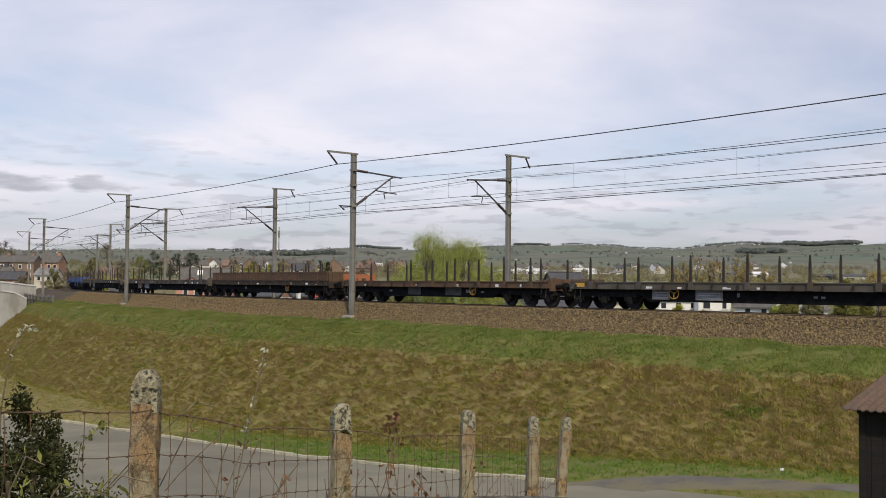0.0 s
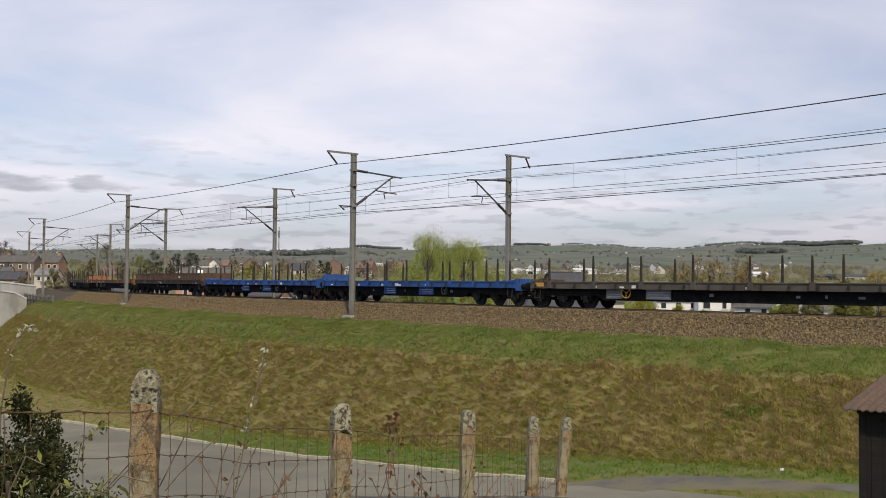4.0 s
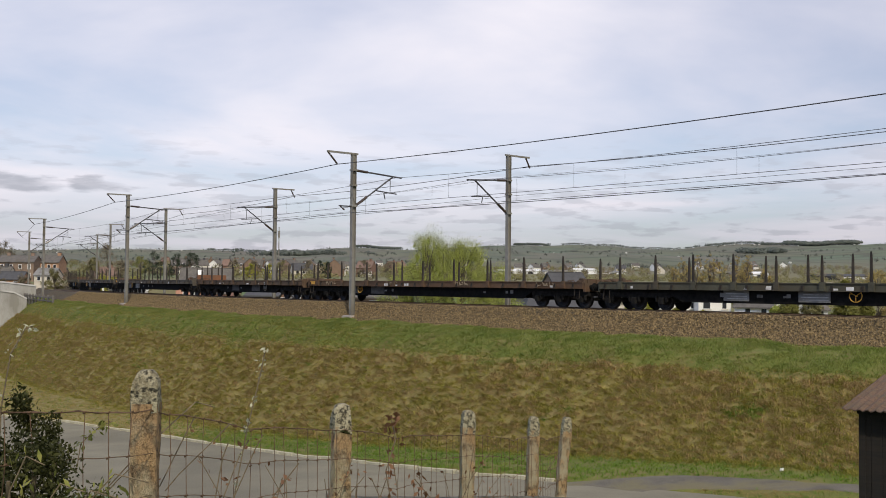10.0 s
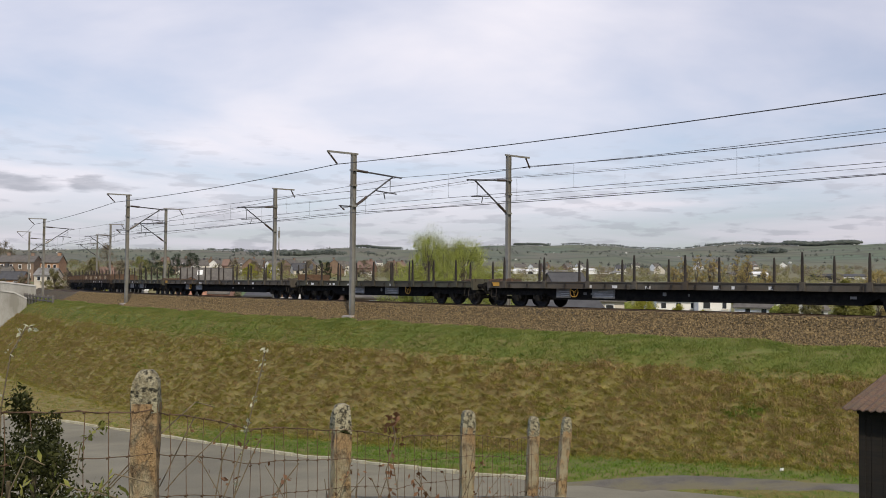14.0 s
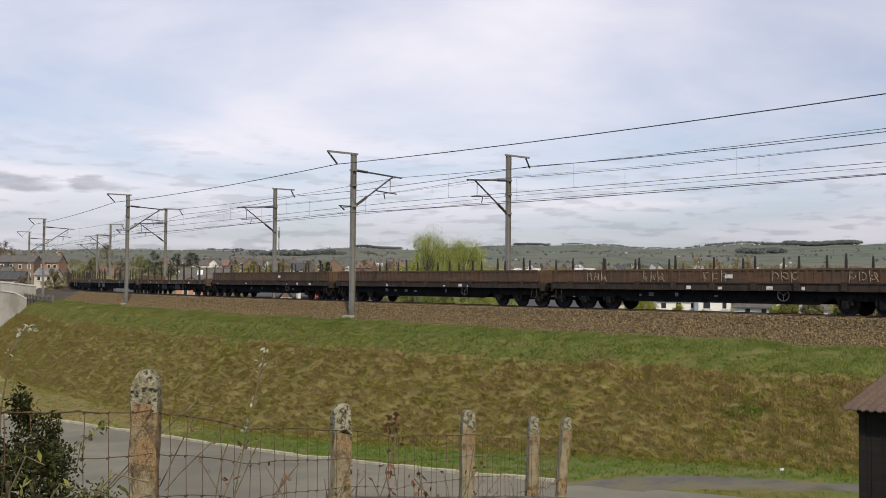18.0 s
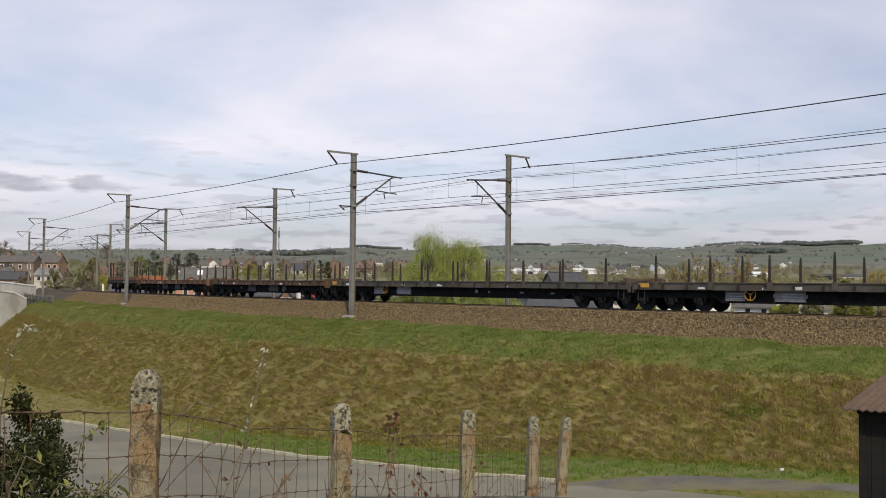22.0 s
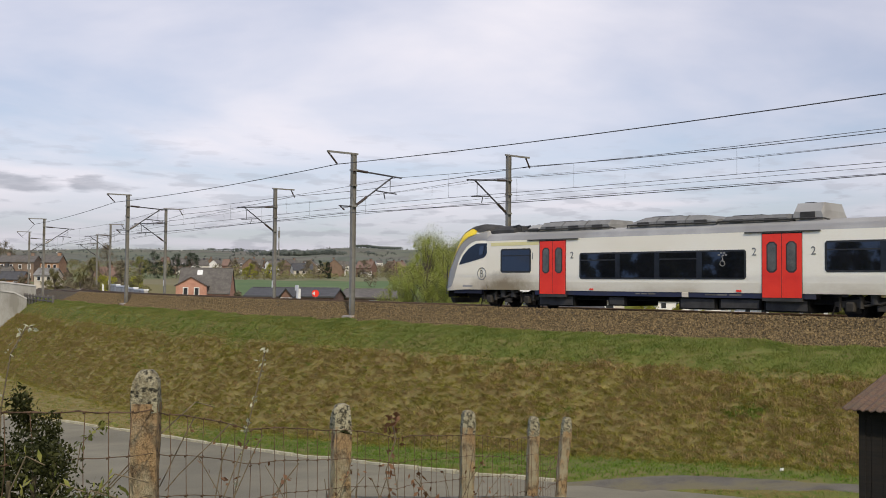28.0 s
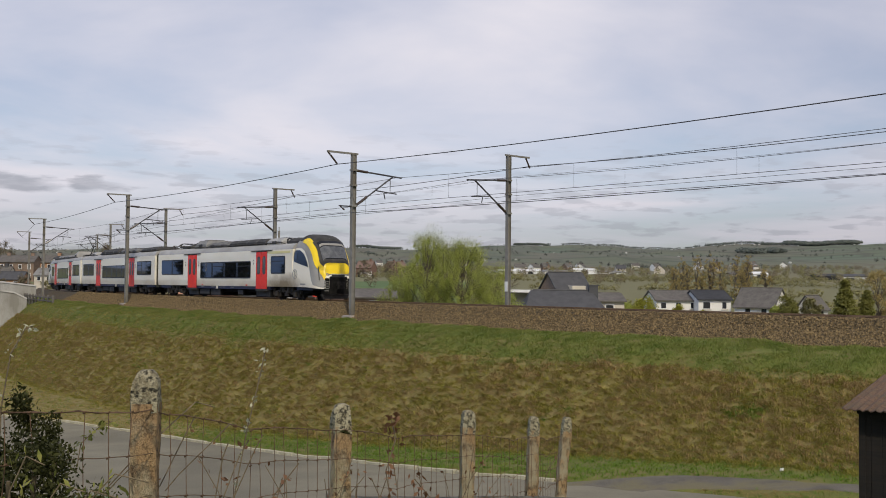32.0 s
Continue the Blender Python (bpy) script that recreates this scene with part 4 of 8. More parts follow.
def grime(name, colour, lo, hi, amount):
    """Brake dust and dirt thrown up on the lower part of a vehicle."""
    t = MATS[name].node_tree
    b = t.nodes["Principled BSDF"]
    old = b.inputs["Base Color"].links[0].from_socket
    co = t.nodes.new("ShaderNodeTexCoord")
    sep = t.nodes.new("ShaderNodeSeparateXYZ")
    link(t, co.outputs["Object"], sep.inputs[0])
    up = ramp(t, math_node(t, "DIVIDE", sep.outputs[2], 4.0), [(lo / 4, (1, 1, 1)), (hi / 4, (0, 0, 0))])
    mp = t.nodes.new("ShaderNodeMapping")
    mp.inputs["Scale"].default_value = (0.35, 1.0, 0.8)
    link(t, co.outputs["Object"], mp.inputs[0])
    n = node(t, "ShaderNodeTexNoise", Scale=1.0, Detail=5.0, Roughness=0.6)
    link(t, mp.outputs[0], n.inputs["Vector"])
    patchy = ramp(t, n.outputs["Fac"], [(0.42, (0.12, 0.12, 0.12)), (0.66, (amount, amount, amount))])
    link(t, mixed(t, mixed(t, 1.0, up, patchy, "MULTIPLY"), old, colour), b.inputs["Base Color"])


grime("cream_paint", (0.30, 0.21, 0.11), 0.85, 1.7, 0.5)


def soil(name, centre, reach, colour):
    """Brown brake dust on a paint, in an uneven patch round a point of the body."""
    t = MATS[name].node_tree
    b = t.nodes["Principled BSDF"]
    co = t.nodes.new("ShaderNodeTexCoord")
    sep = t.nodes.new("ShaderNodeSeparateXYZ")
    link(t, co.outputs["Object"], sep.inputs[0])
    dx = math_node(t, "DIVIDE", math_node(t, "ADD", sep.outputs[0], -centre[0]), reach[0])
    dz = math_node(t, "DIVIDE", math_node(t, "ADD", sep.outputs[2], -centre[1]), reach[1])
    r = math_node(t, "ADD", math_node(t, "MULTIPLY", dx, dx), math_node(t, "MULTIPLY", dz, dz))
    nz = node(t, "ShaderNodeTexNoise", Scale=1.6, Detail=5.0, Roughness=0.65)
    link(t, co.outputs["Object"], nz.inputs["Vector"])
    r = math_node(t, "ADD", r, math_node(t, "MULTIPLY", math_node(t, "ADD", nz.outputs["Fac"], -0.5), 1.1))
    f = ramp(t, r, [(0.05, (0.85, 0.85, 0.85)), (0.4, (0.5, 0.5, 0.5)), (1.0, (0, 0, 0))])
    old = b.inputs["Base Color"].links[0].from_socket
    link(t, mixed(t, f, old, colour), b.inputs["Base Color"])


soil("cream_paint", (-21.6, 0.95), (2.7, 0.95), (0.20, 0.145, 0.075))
surface("roof_grey", (0.30, 0.295, 0.28), (0.40, 0.39, 0.37), 1.2, 0.6, c3=(0.27, 0.26, 0.24))
surface("red_door", (0.74, 0.03, 0.012), (0.84, 0.045, 0.018), 1.5, 0.4)
surface("navy_skirt", (0.012, 0.016, 0.05), (0.022, 0.028, 0.07), 1.5, 0.6, c3=(0.025, 0.025, 0.04))
surface("rubber_black", (0.012, 0.012, 0.012), (0.025, 0.025, 0.025), 4.0, 0.6)
surface("train_glass", (0.006, 0.007, 0.009), (0.012, 0.013, 0.016), 1.0, 0.03)
# door panes get a paler base colour in place of a reflection
surface("door_glass", (0.07, 0.075, 0.07), (0.14, 0.145, 0.13), 2.0, 0.12)
surface("pillar_glass", (0.012, 0.013, 0.015), (0.024, 0.025, 0.028), 1.0, 0.25)
surface("cab_glass", (0.006, 0.007, 0.009), (0.012, 0.013, 0.016), 1.0, 0.22)
GLASS = MATS["train_glass"].node_tree.nodes["Principled BSDF"]
GLASS.inputs["IOR"].default_value = 1.82
surface("yellow_paint", (0.80, 0.56, 0.005), (0.88, 0.64, 0.01), 1.2, 0.35)
surface("pale_yellow", (0.72, 0.64, 0.28), (0.78, 0.70, 0.36), 1.2, 0.4)
surface("equipment_grey", (0.095, 0.093, 0.088), (0.17, 0.166, 0.155), 2.0, 0.75, bump=0.2)
surface("equipment_pale", (0.15, 0.148, 0.14), (0.24, 0.236, 0.22), 2.0, 0.7, bump=0.2)
surface("equipment_dark", (0.022, 0.021, 0.02), (0.055, 0.052, 0.048), 2.0, 0.8, bump=0.2)
surface("rail_bogie", (0.0216, 0.01786, 0.01296), (0.04896, 0.04176, 0.03168), 3.0, 0.85, bump=0.3)
surface("logo_grey", (0.16, 0.16, 0.155), (0.22, 0.22, 0.21), 2.0, 0.5)
surface("screen_pale", (0.06, 0.065, 0.075), (0.15, 0.155, 0.16), 2.5, 0.06)
surface("lamp_glass", (0.22, 0.22, 0.21), (0.34, 0.34, 0.32), 3.0, 0.1)


def window(t, x0, x1, z0, z1, panes, y=1.415):
    """Flush window band: a black surround with panes between wide pillars; every other pane has a hopper rail."""
    for sgn in (-1, 1):
        fr = Shape()
        a, b = sgn * y, sgn * (y + 0.012)
        fr.prism([(x0 + 0.08, z0), (x1 - 0.08, z0), (x1, z0 + 0.08), (x1, z1 - 0.08), (x1 - 0.08, z1), (x0 + 0.08, z1), (x0, z1 - 0.08), (x0, z0 + 0.08)], "y", a, b)
        w = part("window", fr, "rubber_black", t)
        cuts = np.linspace(x0 + 0.06, x1 - 0.06, panes + 1)
        gap = 0.13 if panes > 1 else 0.0
        lo, hi = sorted((sgn * (y + 0.011), sgn * (y + 0.016)))
        for k, (c0, c1) in enumerate(zip(cuts, cuts[1:])):
            q0, q1 = c0 + (gap if k else 0.02), c1 - (gap if k < panes - 1 else 0.02)
            part("pane", Shape().box(q0, q1, lo, hi, z0 + 0.07, z1 - 0.07), "train_glass", w)
            if k < panes - 1:
                part("pillar", Shape().box(q1 + 0.004, c1 + gap - 0.004, lo, hi, z0 + 0.07, z1 - 0.07), "pillar_glass", w)
            if k % 2 == 0:
                part("hopper_rail", Shape().box(q0, q1, *sorted((sgn * (y + 0.014), sgn * (y + 0.024))), z1 - 0.36, z1 - 0.31), "rubber_black", w)


def door(t, x0, x1, y=1.415):
    for sgn in (-1, 1):
        lo, hi = sorted((sgn * (y - 0.02), sgn * (y + 0.02)))
        d = part("door", Shape().box(x0 - 0.03, x1 + 0.03, *sorted((sgn * y, sgn * (y + 0.006))), 0.72, 3.24), "rubber_black", t)
        mid = (x0 + x1) / 2
        for a, b in ((x0, mid - 0.012), (mid + 0.012, x1)):
            leaf = part("door_leaf", Shape().rbox(a, b, lo, hi, 0.74, 3.20, 0.012), "red_door", d)
        for a, b in ((x0, mid), (mid, x1)):
            c = (a + b) / 2
            w = 0.17
            poly = [(c - w, 1.85), (c - w + 0.1, 1.75), (c + w - 0.1, 1.75), (c + w, 1.85), (c + w, 2.75), (c + w - 0.1, 2.85), (c - w + 0.1, 2.85), (c - w, 2.75)]
            rim = [(c + (x - c) * 1.28, 2.3 + (z - 2.3) * 1.09) for x, z in poly]
            part("window_seal", Shape().prism(rim, "y", sgn * (y + 0.010), sgn * (y + 0.024)), "rubber_black", d)
            part("door_window", Shape().prism(poly, "y", sgn * (y + 0.016), sgn * (y + 0.030)), "door_glass", d)
        part("door_rail", Shape().box(x0 - 0.75, x1 + 0.75, *sorted((sgn * (y + 0.0), sgn * (y + 0.05))), 3.25, 3.30), "equipment_dark", t)
        part("step", Shape().box(x0, x1, *sorted((sgn * (y - 0.2), sgn * (y + 0.03))), 0.60, 0.72), "equipment_dark", t)


def text_mesh(txt, size):
    cu = bpy.data.curves.new("mark", "FONT")
    cu.body, cu.size, cu.extrude, cu.align_x = txt, size, 0.003, "CENTER"
    ob = bpy.data.objects.new("mark", cu)
    me = bpy.data.meshes.new_from_object(ob)
    bpy.data.objects.remove(ob)
    me.materials.append(MATS["logo_grey"])
    return me


def class_mark(t, txt, x, z=2.38, size=0.44):
    for sgn in (-1, 1):
        me = cached_text(txt, size)
        part("class_mark", me, None, t, at=Matrix.Translation((x, sgn * 1.423, z)) @ pose(0, 0, 0, 90, 0, 180 if sgn > 0 else 0))


def cached_text(txt, size):
    k = f"text{txt}{size}"
    if k not in CACHE:
        CACHE[k] = text_mesh(txt, size)
    return CACHE[k]


HALF = [(1.36, 0.90), (1.41, 1.3), (1.41, 2.6), (1.405, 3.30)]
ROOF = [(1.405, 3.30), (1.33, 3.50), (1.12, 3.66), (0.7, 3.74), (0.0, 3.77)]


def section(x, pts):
    return [(x, y, z) for y, z in pts] + [(x, -y, z) for y, z in reversed(pts) if y > 0]


def rail_bogie(t, x):
    def frame_shape():
        sh = Shape()
        for y in (-1.02, 1.02):
            sh.prism([(-1.9, 0.45), (-1.55, 0.40), (-0.95, 0.40), (-0.7, 0.6), (0.7, 0.6), (0.95, 0.40), (1.55, 0.40), (1.9, 0.45), (1.9, 0.62), (1.0, 0.72), (0.5, 0.62), (-0.5, 0.62), (-1.0, 0.72), (-1.9, 0.62)], "y", y - 0.07, y + 0.07)
            sh.tube((-0.9, y * 1.1, 0.45), (0.5, y * 1.1, 0.7), 0.05)
        sh.box(-0.3, 0.3, -1, 1, 0.5, 0.75)
        for sg in (-1, 1):
            for c in (-1.25, 1.25):
                sh.tube((c - 0.42, sg * 1.12, 0.30), (c - 0.42, sg * 1.12, 0.84), 0.05, n=6)
                sh.tube((c + 0.40, sg * 1.12, 0.38), (c + 0.40, sg * 1.12, 0.80), 0.09, n=8)
                sh.box(c - 0.30, c + 0.30, sg * 0.92 - 0.04, sg * 0.92 + 0.04, 0.20, 0.36)
            sh.tube((-0.2, sg * 1.18, 0.52), (0.75, sg * 1.18, 0.86), 0.045, n=6)
            sh.rbox(-0.28, 0.22, sg * 1.1 - 0.06, sg * 1.1 + 0.06, 0.30, 0.52, 0.03)
            sh.tube((1.85, sg * 1.05, 0.55), (2.05, sg * 0.95, 0.12), 0.035, n=6)
            sh.tube((-1.85, sg * 1.05, 0.55), (-2.05, sg * 0.95, 0.12), 0.035, n=6)
        return sh
    b = part("bogie", cached("rail_bogie", frame_shape, "rail_bogie"), None, t, at=pose(x, 0, 0))
    for c in (-1.25, 1.25):
        part("wheelset", cached("wheelset", wheelset_shape, "wheel_steel", True), None, b, at=pose(c, 0, -0.02))
        for y in (-1.13, 1.13):
            part("axle_box", cached("rail_axle_box", lambda: Shape().rbox(-0.17, 0.17, -0.12, 0.12, 0.28, 0.62, 0.05), "rail_bogie"), None, b, at=pose(c, y, 0))
    for c in (-0.35, 0.35):
        for y in (-1.1, 1.1):
            part("air_spring", cached("air_spring", lambda: Shape().tube((0, 0, 0.55), (0, 0, 0.9), 0.17, n=10), "equipment_dark", True), None, b, at=pose(c, y, 0))


def shell(t, x0, x1):
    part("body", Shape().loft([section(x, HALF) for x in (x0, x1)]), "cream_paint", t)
    part("roof", Shape().loft([section(x, ROOF) for x in (x0, x1)]), "roof_grey", t, smooth=True)


def underframe(t, x0, x1):
    """Frame members, pipes and bolsters under the floor, from end to end."""
    part("underframe", Shape().box(x0, x1, -0.95, 0.95, 0.56, 0.78), "under_black", t)
    for y in (-0.98, 0.98):
        part("brake_pipe", Shape().tube((x0 + 0.2, y, 0.52), (x1 - 0.2, y, 0.54), 0.045, n=6), "under_black", t)


def skirt(t, x0, x1, boxes, plate):
    """Navy side skirt with its lettering bars, and the boxes hung under the floor."""
    part("skirt", Shape().box(x0, x1, -1.34, 1.34, 0.70, 0.905), "navy_skirt", t)
    for a, b, z in boxes:
        part("underfloor_box", Shape().rbox(a, b, -1.2, 1.2, z, 0.70, 0.03), "under_black", t)
        for y in (-1.21, 1.21):
            part("box_lid", Shape().box(a + 0.1, b - 0.1, *sorted((y, y * 1.012)), z + 0.06, 0.64), "equipment_dark", t)
    rng = random.Random(int(abs(x0) * 10))
    for sgn in (-1, 1):
        for k in range(7):
            x = plate + rng.uniform(-3.2, 3.2)
            part("painted_bar", Shape().box(x, x + rng.uniform(0.15, 0.7), *sorted((sgn * 1.342, sgn * 1.346)), 0.79, 0.85), "plate_grey", t)
        part("socket_cover", Shape().rbox(plate - 0.16, plate + 0.16, *sorted((sgn * 1.345, sgn * 1.37)), 0.70, 0.90, 0.01), "cream_paint", t, "small cream socket cover")


def roof_box(t, x0, x1, h, w=1.05, mat="equipment_grey", taper=0.15):
    """Roof unit with sloped shoulders and ends, ribs, louvres, a hatch and pipes along it."""
    def ring(x, k):
        return [(x, y, z) for y, z in ((-w, 3.62), (w, 3.62), (w, 3.70 + h * 0.5 * k), (w - 0.28, 3.70 + h * k), (-w + 0.28, 3.70 + h * k), (-w, 3.70 + h * 0.5 * k))]

    b = part("roof_unit", Shape().loft([ring(x0, 0.55), ring(x0 + taper, 1.0), ring(x1 - taper, 1.0), ring(x1, 0.55)]), mat, t)
    for sgn in (-1, 1):
        part("roof_pipe", Shape().sweep([(x0 - 0.25, sgn * 0.9, 3.70), (x0 - 0.05, sgn * (w + 0.08), 3.78), (x1 + 0.05, sgn * (w + 0.08), 3.76), (x1 + 0.25, sgn * 0.9, 3.70)], 0.035, 5), "equipment_dark", b)
    part("roof_hatch", Shape().rbox(x0 + taper + 0.2, x0 + (x1 - x0) * 0.55, -w + 0.4, w - 0.4, 3.68 + h, 3.74 + h, 0.02), "equipment_dark", b)
    n = max(1, int((x1 - x0) / 1.3))
    for i in range(n):
        c = x0 + (i + 0.5) * (x1 - x0) / n
        for sgn in (-1, 1):
            part("louvre", Shape().box(c - 0.3, c + 0.3, *sorted((sgn * w, sgn * (w + 0.02))), 3.74, 3.70 + h * 0.48), "equipment_dark", b)
        if i:
            e = x0 + i * (x1 - x0) / n
            part("casing_rib", Shape().loft([[(x, y * 1.012, z + 0.012) for _, y, z in ring(0, 1.0)] for x in (e - 0.03, e + 0.03)]), "roof_grey" if mat == "roof_grey" else "equipment_grey", b)
    return b


def roof_gear(t, x0, x1, seed):
    """Loose high-voltage gear: insulators, busbars, small boxes and looping cables."""
    rng = random.Random(seed)
    n = max(3, int((x1 - x0) / 0.55))
    last = None
    for k in range(n):
        x, y = x0 + (k + 0.5) * (x1 - x0) / n, rng.uniform(-0.6, 0.7)
        h = rng.uniform(0.22, 0.5)
        sh = Shape()
        for q in range(5):
            sh.tube((x, y, 3.70 + h * q / 5), (x, y, 3.70 + h * (q + 0.7) / 5), 0.085, 0.05, 8)
        part("roof_insulator", sh, "insulator", t, smooth=True)
        if last:
            mid = ((last[0] + x) / 2, (last[1] + y) / 2, 3.72 + min(last[2], h) * rng.uniform(0.5, 1.3))
            part("roof_cable", Shape().sweep([(last[0], last[1], 3.70 + last[2]), mid, (x, y, 3.70 + h)], 0.028, 5), "equipment_dark", t)
        if rng.random() < 0.5:
            part("roof_casing", Shape().rbox(x - 0.22, x + 0.22, -y - 0.25, -y + 0.25, 3.66, 3.74 + rng.uniform(0.1, 0.3), 0.03), rng.choice(("equipment_grey", "equipment_dark")), t)
        last = (x, y, h)


def pantograph(t, x, raised):
    sh = Shape().box(x - 0.9, x + 0.9, -0.7, 0.7, 3.85, 3.93)
    for a in (-0.7, 0.7):
        for b in (-0.5, 0.5):
            sh.tube((x + a, b, 3.75), (x + a, b, 3.88), 0.06)
    part("pantograph_base", sh, "equipment_dark", t)
    arm = Shape()
    if raised:
        arm.tube((x - 0.9, 0, 3.93), (x + 0.9, 0, 4.80), 0.06)
        arm.tube((x - 0.2, 0.15, 3.93), (x + 1.0, 0.15, 4.66), 0.025)
        for y in (-0.4, 0.4):
            arm.tube((x + 0.9, y * 0.3, 4.80), (x - 0.4, y, 5.72), 0.035)
        arm.tube((x + 0.9, -0.2, 4.80), (x + 0.9, 0.2, 4.80), 0.05)
    else:
        arm.tube((x + 0.8, 0, 3.98), (x - 0.9, 0, 4.08), 0.06)
        for y in (-0.4, 0.4):
            arm.tube((x - 0.9, y, 4.08), (x + 0.6, y, 4.16), 0.03)
    part("pantograph_arm", arm, "equipment_dark", t)
    hz, hx = (5.76, x - 0.4) if raised else (4.18, x + 0.6)
    hd = Shape()
    for q in (-0.15, 0.15):
        hd.sweep([(hx + q, -0.85, hz - 0.18), (hx + q, -0.55, hz), (hx + q, 0.55, hz), (hx + q, 0.85, hz - 0.18)], 0.03, 5)
    part("pantograph_head", hd, "equipment_dark", t)


# distance from the tip: half width, bottom, top
NOSE = [(3.3, 1.41, 0.90, 3.80), (3.1, 1.408, 0.90, 4.06), (2.4, 1.405, 0.90, 4.20), (1.8, 1.40, 0.90, 4.12), (1.3, 1.395, 0.88, 3.90), (0.9, 1.385, 0.86, 3.54), (0.6, 1.35, 0.84, 3.10), (0.38, 1.29, 0.82, 2.62), (0.2, 1.20, 0.80, 2.18), (0.08, 1.09, 0.80, 1.82), (0.0, 0.95, 0.82, 1.6)]


def nose_point(d, phi, grow=0.0):
    """A point on the cab: d from the tip, phi from the crown (0) to the sill (90 degrees, either side)."""
    ds = [r[0] for r in reversed(NOSE)]
    hw, zb, zt = (float(np.interp(d, ds, [r[k] for r in reversed(NOSE)])) for k in (1, 2, 3))
    s, c = math.sin(phi), math.cos(phi)
    y = hw * math.copysign(abs(s) ** 0.45, s)
    z = zb + (zt - zb) * max(c, 0) ** 0.55
    # the front is swept back from a raked corner
    corner = float(np.interp(z, [0.9, 1.8, 2.4, 3.0, 3.4, 3.8], [0.40, 0.58, 0.92, 1.20, 1.42, 1.6]))
    over = corner + 0.35 - d
    if over > 0 and abs(y) > 1e-6:
        lim = max(0.25, 1.86 - 1.15 * over)
        y = math.copysign((abs(y) ** -12 + lim ** -12) ** (-1 / 12), y)
    return (d - grow * 0.7, y * (1 + grow / max(hw, 0.1)), z + grow * max(c, 0.0))


def nose_patch(tip, ds, phis, grow, mat, t, name, label=""):
    sh = Shape()
    v = []
    for d in ds:
        for ph in phis:
            q = nose_point(d, math.radians(ph), grow)
            v.append((tip + q[0], q[1], q[2]))
    n = len(phis)
    f = [(i * n + j, i * n + j + 1, (i + 1) * n + j + 1, (i + 1) * n + j) for i in range(len(ds) - 1) for j in range(n - 1)]
    sh.add(v, f)
    return part(name, sh, mat, t, label, smooth=True)


def nose_band(tip, ds, lo, hi, grow, mat, t, name, label="", n=7):
    """A patch of the cab whose limits in phi change with the distance from the tip."""
    v = []
    for d in ds:
        for ph in np.linspace(lo(d), hi(d), n):
            q = nose_point(d, math.radians(ph), grow)
            v.append((tip + q[0], q[1], q[2]))
    f = [(i * n + j, i * n + j + 1, (i + 1) * n + j + 1, (i + 1) * n + j) for i in range(len(ds) - 1) for j in range(n - 1)]
    return part(name, Shape().add(v, f), mat, t, label, smooth=True)


def eased(d, ds, angles, reach=0.16):
    """Rounded interpolation through the given angles."""
    return float(np.mean([np.interp(d + k, ds, angles) for k in np.linspace(-reach, reach, 9)]))


def band_front(d):
    return eased(d, [0.28, 0.48, 0.51, 0.65, 0.86, 1.03, 1.26, 1.59, 2.0, 2.5, 2.8, 3.28], [36, 52.6, 53, 45.8, 36, 32, 29.3, 27, 27, 40, 36, 24], 0.1)


def band_rear(d):
    return eased(d, [0.28, 0.35, 0.76, 0.91, 1.11, 1.28, 1.56, 1.91, 2.37, 2.8, 3.28], [67, 67, 70, 62.5, 56, 52.8, 49, 45.6, 43, 37, 25])


def grey_rear(d):
    return eased(d, [0.0, 0.86, 0.93, 1.11, 1.34, 1.66, 2.02, 2.6, 3.3], [89.5, 89.5, 87.9, 82, 70.5, 64, 57.3, 53.5, 50])


def nose_phi(d, z):
    """The angle at which the cab's side has the height z."""
    ds = [r[0] for r in reversed(NOSE)]
    zb, zt = (float(np.interp(d, ds, [r[k] for r in reversed(NOSE)])) for k in (2, 3))
    return math.degrees(math.acos(min(1.0, max(0.0, (z - zb) / (zt - zb)) ** (1 / 0.55))))


